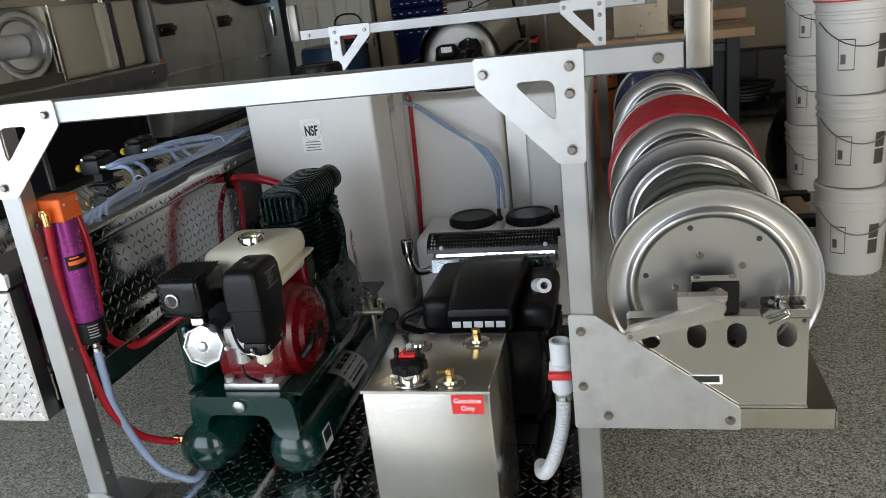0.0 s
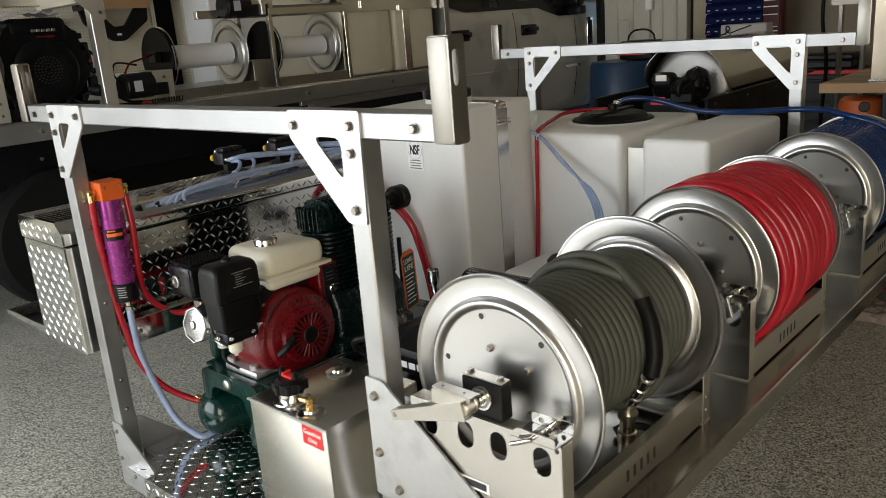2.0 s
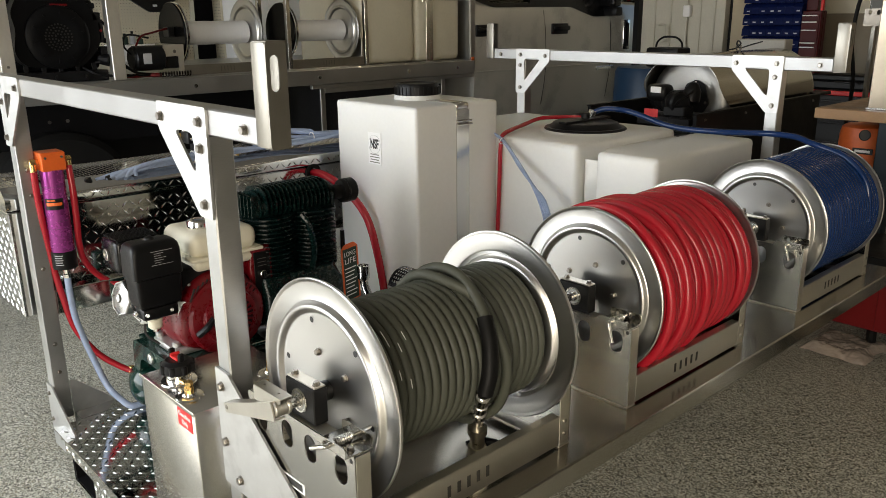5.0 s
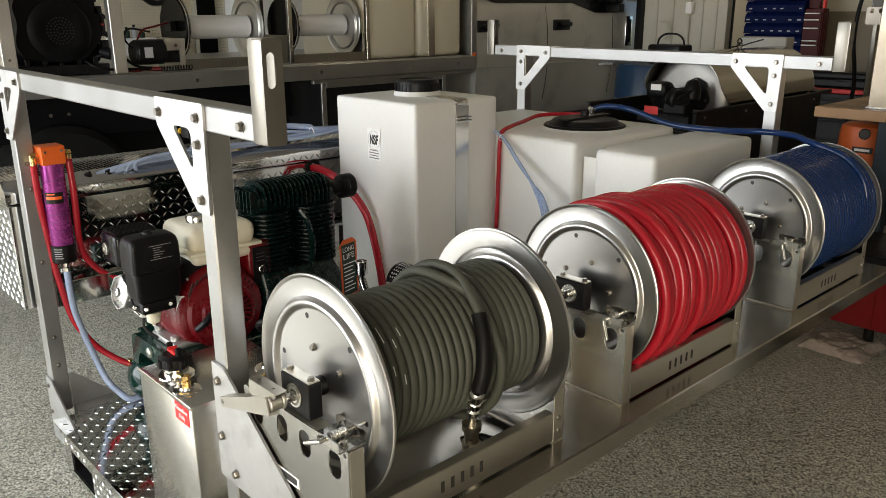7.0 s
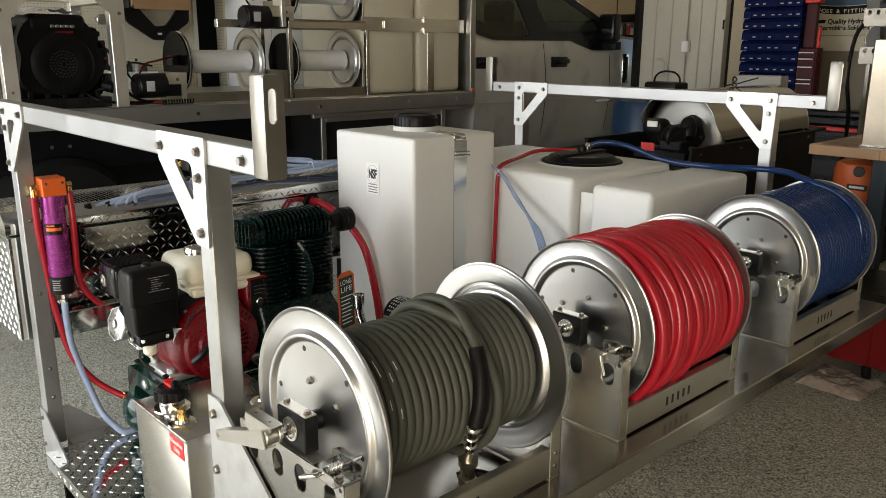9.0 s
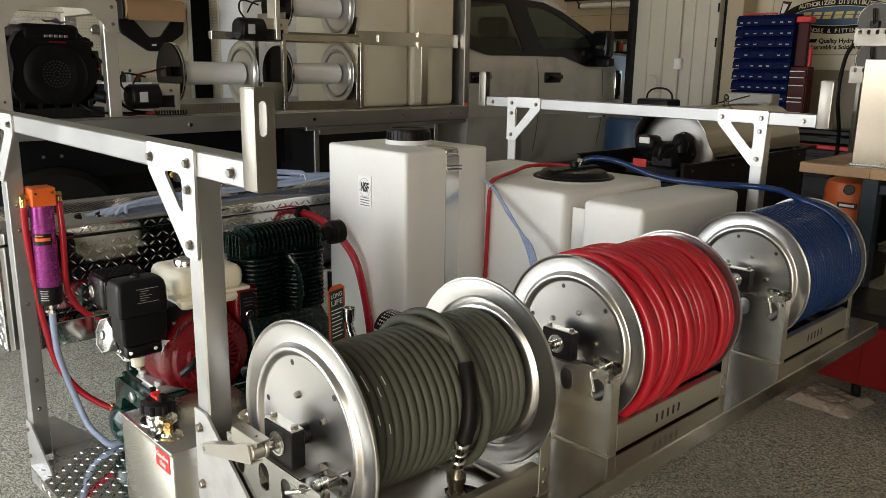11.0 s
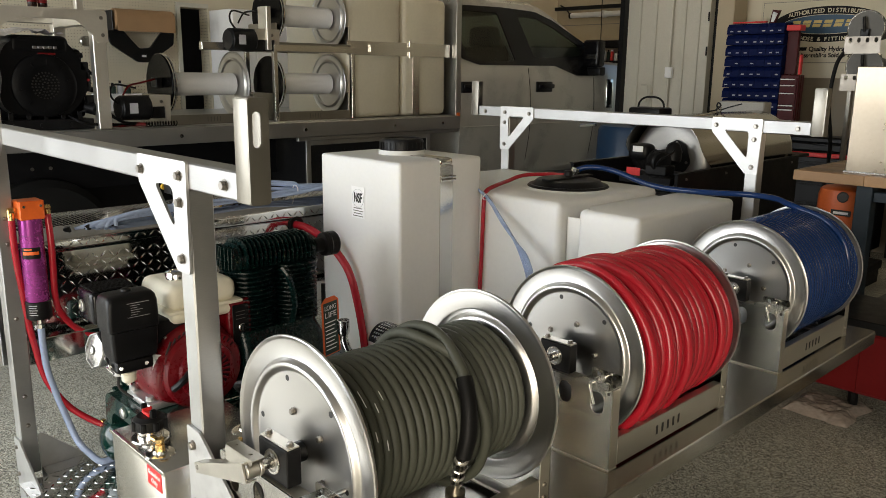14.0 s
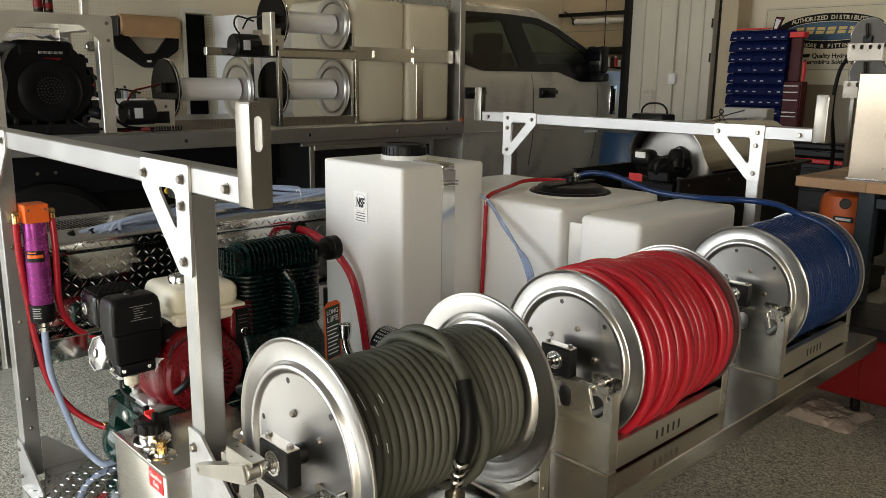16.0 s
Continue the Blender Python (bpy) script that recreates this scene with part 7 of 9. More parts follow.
    vent = part("fender_vent", rounded_block(-3.352, -3.330, 7.53, 7.635, 1.10, 1.38, 0.006, 2), CHROME, body, "chrome fender vent")
    part("vent_face", box(-3.3305, -3.3275, 7.555, 7.615, 1.13, 1.35, 0.002), BLACKG, vent)
    part("badge", box(-3.352, -3.335, 7.12, 7.40, 0.925, 0.955, 0.004), CHROME, body)
    part("sill", box(-3.50, -3.36, 5.5, 7.6, 0.42, 0.52, 0.02), BLACKP, t)
    for x in (-3.62, -5.1):
        for y in (2.3, 8.0):
            w = part("wheel", lathe([(0.20, -0.13), (0.36, -0.13), (0.40, -0.10), (0.405, 0.0), (0.40, 0.10), (0.36, 0.13), (0.20, 0.13)], (x, y, 0.405), (1, 0, 0), 36, close=True), TYRE, t)
            part("rim", lathe([(0, 0.05), (0.06, 0.06), (0.08, 0.03), (0.18, 0.04), (0.20, 0.12)], (x, y, 0.405), (1, 0, 0), 28), DARKSTEEL, w)
    part("chassis", box(-4.8, -3.9, 0.3, 8.6, 0.48, 0.70, 0.01), DARKSTEEL, t)
    # flatbed
    bed = part("flatbed", box(-5.30, -3.352, 0.2, 5.45, 1.052, 1.09, 0.003), ALU, t, "aluminium flatbed deck")
    part("side_rail", box(-3.350, -3.300, 0.2, 5.45, 0.985, 1.085, 0.004), ALU_X, bed)
    part("lower_rail", box(-3.345, -3.318, 3.9, 5.45, 0.955, 0.982, 0.003), ALU_X, bed)
    for y in (0.6, 1.4, 2.2, 3.05, 3.95, 4.75, 5.25):
        part("clip", cyl((-3.302, y, 1.035), (-3.292, y, 1.035), 0.012, 10), CHROME, bed)
    # black sheet that paints the shade below the bed rail
    part("apron", box(-3.62, -3.60, 0.2, 3.9, 0.72, 0.98, 0.003), VOIDSHADE, bed)
    for y in (1.2, 1.9, 2.28, 2.38):
        bolt(bed, (-3.599, y, 0.86), (1, 0, 0))
    tb = part("side_box", box(-3.80, -3.352, 3.98, 5.16, 0.50, 0.955, 0.006), DARKSTEEL, t, "black tread-plate under-bed box")
    tread("tread", lugs((-3.352, 4.05, 0.53), (0, 1, 0), (0, 0, 1), 36, 13), DARKSTEEL, tb, smooth=0)
    for a in ((3.98, 4.02, 0.50, 0.955), (5.12, 5.16, 0.50, 0.955), (4.02, 5.12, 0.92, 0.955)):
        part("edge_trim", box(-3.3519, -3.342, *a, 0.002), ALU, tb)
    # perforated bulkhead behind the cab
    bh = part("bulkhead", box(-3.40, -3.345, 5.44, 5.50, 1.086, 2.30, 0.004), ALU, t, "perforated aluminium bulkhead")
    holes = [oval(-5.14 + 0.055 * i + 0.0275 * (j % 2), 1.95 + 0.045 * j, 0.018, 0.018, 8) for i in range(31) for j in range(7)]
    part("mesh_sheet", plate([(-5.2, 1.92), (-3.41, 1.92), (-3.41, 2.28), (-5.2, 2.28)], 0.004, at_xz(5.46), holes), ALU, bh)
    part("sheet", box(-5.2, -3.41, 5.465, 5.47, 1.09, 1.92, 0.001), ALU, bh)
    part("marker_lamp", box(-3.352, -3.338, 5.452, 5.488, 1.02, 1.11, 0.004), AMBER, bed)


service_truck()


def bed_frame():
    t = thing("equipment_frame", "square aluminium tube frame round the truck engine", "frame", (-3.6, 1.8, 1.09))
    for x in (-3.38, -4.0):
        for y in (0.85, 2.01, 2.588):
            part("post", box(x - 0.03, x + 0.03, y, y + 0.072, 1.092, 1.691, 0.003), BEDALU, t)
        part("beam", box(x - 0.03, x + 0.03, 0.80, 2.66, 1.692, 1.742, 0.003), BEDALU, t)
    for y in (0.85, 2.588):
        part("cross_beam", box(-3.97, -3.41, y, y + 0.07, 1.67, 1.735, 0.003), BEDALU, t)
    o = [(1.99, 1.745), (2.672, 1.745), (2.672, 1.57), (2.606, 1.57), (2.590, 1.612), (2.500, 1.690), (2.205, 1.690), (2.13, 1.645), (2.085, 1.57), (1.99, 1.57)]
    part("gusset_plate", plate(rounded(o, 0.022), 0.005, at_yz(-3.349)), BEDALU, t, "arched corner plate")
    for y, z in ((2.640, 1.705), (2.643, 1.612), (2.03, 1.705), (2.03, 1.612)):
        bolt(t, (-3.344, y, z), (1, 0, 0))
    for z in (1.13, 1.19):
        bolt(t, (-3.35, 2.045, z), (1, 0, 0), SMALLBOLT)
    # slotted foot bracket
    part("bracket", plate(rounded([(1.86, 1.092), (1.99, 1.092), (1.99, 1.22), (1.86, 1.26)], 0.02), 0.005, at_yz(-3.352), [slot(1.925, 1.165, 0.03, 0.09)]), STEEL, t)

    part("post", box(-3.43, -3.39, 2.527, 2.567, 1.746, 2.30, 0.003), BEDALU, t)
    for yb, h in ((2.300, 0.12), (2.352, 0.10)):
        b = thing("bottle", "dark brown bottle on the engine frame", "bottle", (-3.385, yb, 1.7465), "bottles on the engine frame")
        part("body", lathe([(0, 0), (0.022, 0), (0.024, 0.004), (0.024, h * 0.7), (0.010, h * 0.86), (0.010, h), (0, h)], (-3.385, yb, 1.7465), (0, 0, 1), 16), mat("amber_bottle", (0.022, 0.009, 0.006), 0.2), b)
        part("label", lathe([(0.0245, h * 0.2), (0.0245, h * 0.5)], (-3.385, yb, 1.7465), (0, 0, 1), 16), CHESTRED, b)


bed_frame()


def bed_engine():
    t = thing("petrol_engine", "black petrol engine standing on the flatbed", "engine", (-3.6, 2.33, 1.09))
    o = rounded([(2.10, 1.26), (2.14, 1.19), (2.24, 1.172), (2.44, 1.172), (2.50, 1.22), (2.56, 1.30), (2.57, 1.40), (2.52, 1.49), (2.48, 1.56), (2.40, 1.60), (2.24, 1.60), (2.15, 1.55), (2.105, 1.46), (2.125, 1.38)], 0.035)
    part("shroud", plate(o, 0.09, at_yz(-3.50)), ENGBLACK, t, "black fan shroud")
    part("block", rounded_block(-3.86, -3.50, 2.10, 2.58, 1.15, 1.54, 0.03, 2), ENGBLACK, t)
    part("cowl", rounded_block(-3.84, -3.405, 2.17, 2.48, 1.50, 1.602, 0.035, 4), ENGBLACK, t)
    part("fan_cover", lathe([(0.172, -0.006), (0.168, 0.010), (0.150, 0.020), (0.10, 0.024), (0.085, 0.018), (0.0, 0.018)], (-3.408, 2.331, 1.335), (1, 0, 0), 40), ENGBLACK, t)
    for a in range(10):
        m = Matrix.Translation((-3.387, 2.331, 1.335)) @ Matrix.Rotation(2 * math.pi * a / 10 + 0.2, 4, 'X')
        part("rib", box(0, 0.003, 0.100, 0.140, -0.004, 0.004, 0.001, m=m), ENGBLACK, t)
    g = bmesh.new()
    for j in range(4):
        for k in range(7 + 6 * j):
            a = 2 * math.pi * k / (7 + 6 * j)
            lathe([(0, 0.001), (0.005, 0.001), (0.005, -0.002)], (-3.3885, 2.331 + (0.018 + 0.017 * j) * math.cos(a), 1.335 + (0.018 + 0.017 * j) * math.sin(a)), (1, 0, 0), 6, g)
    part("fan_grille", g, mat("worn_grey_steel", (0.05, 0.048, 0.045), 0.4, 0.8), t)
    for k in range(5):
        part("badge", box(-3.4048, -3.4010, 2.286 + 0.026 * k, 2.307 + 0.026 * k, 1.530, 1.545, 0.002), mat("badge_silver", (0.30, 0.29, 0.27), 0.35, 1.0), t)
    part("badge", box(-3.4048, -3.4010, 2.31, 2.40, 1.500, 1.510, 0.001), CHESTRED, t)
    part("mount", box(-3.90, -3.42, 2.085, 2.585, 1.092, 1.15, 0.004), DARKSTEEL, t)
    for y in (2.16, 2.30, 2.46):
        part("mount_bolt", cyl((-3.418, y, 1.12), (-3.405, y, 1.12), 0.012, 8), DARKSTEEL, t)
    # air filter and fittings that stick out beside the shroud
    part("oil_filter", cyl((-3.45, 2.555, 1.215), (-3.40, 2.60, 1.20), 0.035, 16, bev=0.006), ENGBLACK, t)
    part("coil_box", rounded_block(-3.47, -3.41, 2.545, 2.585, 1.30, 1.42, 0.012, 2), ENGBLACK, t)
    part("tag", cyl((-3.418, 2.566, 1.365), (-3.408, 2.566, 1.365), 0.008, 10), CHESTRED, t)
    bm = bmesh.new()
    n = 22
    rows = []
    for i in range(n):
        u = i / (n - 1)
        row = []
        for j in range(5):
            w = j / 4
            row.append(bm.verts.new((-3.66 + 0.29 * w, 2.10 + 0.34 * u + 0.01 * noise.noise(Vector((u * 8, w * 3, 1))), 1.612 + 0.028 * math.sin(3.1 * u) - 0.035 * w ** 3 * (1 - u) + 0.020 * noise.noise(Vector((u * 9, w * 5, 4))))))
        rows.append(row)
    for i in range(n - 1):
        for j in range(4):
            bm.faces.new((rows[i][j], rows[i][j + 1], rows[i + 1][j + 1], rows[i + 1][j]))
    part("bag", bm, mat("clear_film", (0.80, 0.77, 0.82), 0.2, 0, 0.2, 20, 60, 0.5, 40), t, "clear plastic film over the engine", 60)
    for p in ([(-3.45, 2.58, 1.25), (-3.40, 2.68, 1.16), (-3.43, 2.78, 1.11)], [(-3.45, 2.45, 1.17), (-3.38, 2.55, 1.12), (-3.42, 2.9, 1.105)], [(-3.46, 2.57, 1.44), (-3.40, 2.605, 1.36), (-3.43, 2.60, 1.20)], [(-3.44, 2.52, 1.19), (-3.38, 2.62, 1.20), (-3.37, 2.72, 1.13), (-3.42, 2.85, 1.11)]):
        part("cable", tube(p, 0.008, 6), ENGBLACK, t)
    for yy, zz, w, h in ((2.55, 1.44, 0.05, 0.05), (2.575, 1.25, 0.045, 0.06), (2.53, 1.50, 0.04, 0.03), (2.60, 1.31, 0.03, 0.03)):
        part("fitting", rounded_block(-3.46, -3.41, yy - w / 2, yy + w / 2, zz - h / 2, zz + h / 2, 0.007, 2), ENGBLACK, t)
    for k in range(5):
        part("bracket", box(-3.44, -3.43, 2.14 + 0.09 * k, 2.165 + 0.09 * k, 1.145, 1.19, 0.002), DARKSTEEL, t)
    part("coiled_cable", tube([(-3.36 + 0.014 * math.cos(i * 0.8), 2.86 + 0.0022 * i, 1.108 + 0.014 * math.sin(i * 0.8)) for i in range(90)], 0.0035, 5, raw=True), ENGBLACK, t)
    part("cable", tube([(-3.45, 2.66, 1.11), (-3.40, 2.72, 1.105), (-3.42, 2.80, 1.107), (-3.38, 2.88, 1.105)], 0.012, 6), CHESTRED, t, "dark red cable")


bed_engine()


def bed_reel(y, z, stand, motor=True, my=0.0, mz=0.0):
    t = thing("electric_reel", "empty white reel drum with a black drive disc", "hose reel", (-3.6, y + 0.25, z - 0.25), "empty reels on the flatbed")
    x = -3.60
    part("drive_disc", lathe([(0, 0), (0.15, 0), (0.185, 0.006), (0.188, 0.012), (0.183, 0.018), (0.15, 0.014), (0, 0.014)], (x, y, z), (0, -1, 0), 44), mat("gloss_disc", (0.003, 0.003, 0.0033), 0.25, 0, 0.2, 8, 60, 0.0, spec=0.08, rough_var=0.03), t, "black drive disc")
    part("disc_edge", lathe([(0.184, 0), (0.190, 0.002), (0.190, 0.010), (0.184, 0.012)], (x, y + 0.014, z), (0, -1, 0), 44, close=True), CHROME, t)
    part("drum", cyl((x, y + 0.005, z), (x, y + 0.49, z), 0.073, 32), WHITEP, t, "white drum")
    part("flange", lathe(flange_profile(1), (x, y + 0.50, z), (0, -1, 0), 48), FLANGE, t)
    for ye in (y - 0.06, y + 0.545):
        part("end_plate", box(x - 0.17, x + 0.178, ye, ye + 0.015, z - 0.245, z - 0.06, 0.003), STOP, t)
    r = part("side_rail", box(x + 0.18, x + 0.192, y - 0.06, y + 0.56, z - 0.245, z - 0.185, 0.002), STOP, t)
    for k in range(5):
        part("stamp", box(x + 0.1921, x + 0.1928, y + 0.20 + 0.022 * k, y + 0.205 + 0.022 * k, z - 0.23, z - 0.20, 0), STAMP, r)
    if motor:
        ym, zm = y + my, z - 0.135 + mz
        mo = part("motor", cyl((x + 0.16, ym - 0.345, zm), (x + 0.16, ym - 0.168, zm), 0.073, 28, bev=0.008), BLACKP, t, "black electric motor")
        part("end_bell", cyl((x + 0.16, ym - 0.353, zm), (x + 0.16, ym - 0.335, zm), 0.066, 28, bev=0.004), DARKSTEEL, mo)
        part("data_plate", box(x + 0.2325, x + 0.2345, ym - 0.31, ym - 0.26, zm - 0.03, zm + 0.03, 0.001), mat("dull_label", (0.42, 0.42, 0.44), 0.5), mo)
        q = [(ym - 0.167, z - 0.060 + mz), (y - 0.038, z - 0.060 + mz), (y - 0.048, z - 0.244), (y - 0.076, z - 0.244), (y - 0.076, z - 0.129 + mz), (ym - 0.167, z - 0.129 + mz)]
        part("drive_bracket", plate(rounded(q, 0.006), 0.010, at_yz(x + 0.185)), BEDALU, t, "folded steel drive bracket")
        bolt(t, (x + 0.195, y - 0.10, z - 0.10 + mz), (1, 0, 0))
        part("gearbox", box(x + 0.08, x + 0.182, ym - 0.166, y - 0.061, z - 0.20 + mz, z - 0.065 + mz, 0.006), BLACKP, t)
        part("bearing_block", box(x - 0.03, x + 0.05, y - 0.058, y - 0.02, z - 0.02, z + 0.04, 0.004), BLACKP, t)
        part("cable", tube([(x + 0.15, y - 0.32, z - 0.075), (x + 0.14, y - 0.27, z - 0.01), (x + 0.10, y - 0.18, z + 0.01), (x + 0.03, y - 0.06, z + 0.03)], 0.006, 6), CHESTRED if z < 1.5 and y < 3.5 else BLACKP, t)
        part("cable", tube([(x + 0.16, y - 0.34, z - 0.12), (x + 0.19, y - 0.40, z - 0.06), (x + 0.16, y - 0.36, z + 0.0), (x + 0.12, y - 0.22, z - 0.02)], 0.006, 6), BLACKP, t)
    return t


bed_reel(3.085, 1.338, 0)
bed_reel(3.865, 1.338, 0, False)
bed_reel(3.875, 1.800, 0, True, -0.055, -0.045)


def upper_stand():
    t = thing("reel_stand", "steel posts and rails that carry the upper reel", "stand", (-3.6, 4.1, 1.09))
    for y in (3.80, 4.45):
        for x in (-3.42, -3.78):
            part("post", box(x - 0.015, x + 0.015, y - 0.015, y + 0.015, 1.0925, 1.60, 0.002), STEEL, t)
    for x in (-3.405, -3.80):
        part("rail", box(x, x + 0.014, 3.78, 4.47, 1.555, 1.60, 0.002), STEEL, t)
    part("motor_plate", box(-3.50, -3.39, 3.73, 3.765, 1.56, 1.84, 0.004), BEDALU, t)
    part("arm", box(-3.52, -3.48, 3.31, 3.75, 1.553, 1.603, 0.003), STEEL, t)


upper_stand()


def bed_tank():
    t = thing("water_tank", "square translucent white tank held by steel straps", "tank", (-3.8, 4.93, 1.09))
    part("tank_body", rounded_block(-4.25, -3.42, 4.42, 4.925, 1.093, 1.99, 0.045, 3), TANKOLD, t)
    part("tank_body", rounded_block(-4.25, -3.42, 4.935, 5.405, 1.093, 1.985, 0.045, 3), TANKOLD, t)
    st = part("strap", box(-3.418, -3.410, 4.40, 5.43, 1.545, 1.645, 0.001), STEEL, t)
    part("strap", box(-3.416, -3.408, 5.03, 5.10, 1.095, 1.543, 0.001), STEEL, t)
    for y in (4.60, 4.985):
        for z in (1.53, 1.615) if y > 4.9 else (1.57,):
            part("tab", box(-3.408, -3.396, y, y + 0.02, z, z + 0.05, 0.002), STEEL, st)


bed_tank()


def west_wall_things():
    t = thing("paper_dispenser", "roll of brown kraft paper in a black wall rack", "paper roll", (X0, 3.87, 1.72))
    part("roll", cyl((X0 + 0.20, 3.575, 1.832), (X0 + 0.20, 4.075, 1.832), 0.085, 28), KRAFT, t)
    part("sheet", box(X0 + 0.282, X0 + 0.287, 3.578, 4.072, 1.735, 1.835, 0), KRAFT, t)
    for y in (3.548, 4.080):
        part("bracket", box(X0, X0 + 0.24, y, y + 0.014, 1.74, 1.90, 0.004), BLACKP, t)
    v = [(3.555, 1.82), (3.600, 1.65), (3.825, 1.505), (3.925, 1.505), (4.150, 1.66), (4.165, 1.82), (4.09, 1.82), (3.94, 1.63), (3.84, 1.62), (3.66, 1.82)]
    v = [(yy - 0.02, zz - 0.02) for yy, zz in v]
    part("arm", plate(rounded(v, 0.02), 0.03, at_yz(X0 + 0.08)), BLACKP, t, "black funnel-shaped bracket")
    part("label", box(X0 + 0.1105, X0 + 0.112, 3.835, 3.875, 1.53, 1.548, 0), LABELW, t)
    c = thing("cabinet", "plain white cabinet against the pegboard wall", "cabinet", (X0 + 0.25, 4.75, 0))
    part("body", box(X0 + 0.001, X0 + 0.40, 4.545, 5.35, 0.0, 1.962, 0.006), LABELW, c)
    part("door", box(X0 + 0.402, X0 + 0.42, 4.55, 4.78, 0.05, 1.945, 0.004), LABELW, c)
    part("door", box(X0 + 0.402, X0 + 0.42, 4.785, 5.34, 0.05, 1.945, 0.004), LABELW, c)
    slab("door_trim", "white trim round the dark doorway", WALLW, (X0 + 0.0, X0 + 0.02, 4.22, 4.256, 0, 2.016), (X0 + 0.0, X0 + 0.02, 4.256, 4.53, 1.979, 2.016))
    for y, z in ((2.95, 1.30), (3.398, 1.65)):
        h = thing("wall_tool", "small tool hung on the pegboard", "tool", (X0 + 0.02, y, z))
        part("head", cyl((X0 + 0.001, y, z), (X0 + 0.05, y, z), 0.045, 16, bev=0.006), STEEL, h)
    s = thing("wall_shelf", "narrow white shelf with small green bottles", "shelf", (X0 + 0.1, 3.75, 1.10))
    part("board", box(X0 + 0.001, X0 + 0.20, 3.42, 3.95, 1.06, 1.222, 0.004), LABELW, s)
    for k in range(4):
        yb, h = 3.50 + 0.065 * k, 0.05 + 0.018 * (k % 3)
        b = thing("bottle", "small green bottle on the shelf" if k % 2 else "small grey bottle on the shelf", "bottle", (X0 + 0.1, yb, 1.2225), "bottles on the shelf")
        part("body", lathe([(0, 0), (0.024, 0), (0.026, 0.004), (0.026, h * 0.8), (0.012, h), (0, h)], (X0 + 0.1, yb, 1.2225), (0, 0, 1), 14), LABELG if k % 2 else mat("dull_label", (0.42, 0.42, 0.44), 0.5), b)
        part("cap", cyl((X0 + 0.1, yb, 1.2228 + h), (X0 + 0.1, yb, 1.245 + h), 0.011, 10), BLACKP, b)
    # rows of peg holes on the stretch behind the flatbed
    g = bmesh.new()
    for j in range(58):
        for i in range(100):
            yy, zz = 1.70 + 0.0254 * i, 1.10 + 0.0254 * j
            g.faces.new([g.verts.new((X0 + 0.0012, yy + 0.0036 * math.cos(a), zz + 0.0036 * math.sin(a))) for a in (0.0, 1.047, 2.094, 3.142, 4.189, 5.236)])
    tagged(part("peg_hole", g, mat("hole_shade", (0.15, 0.125, 0.095), 0.9), bpy.data.objects["wall_west"]), kind="stuff")


west_wall_things()

# ---- things behind the skid ----


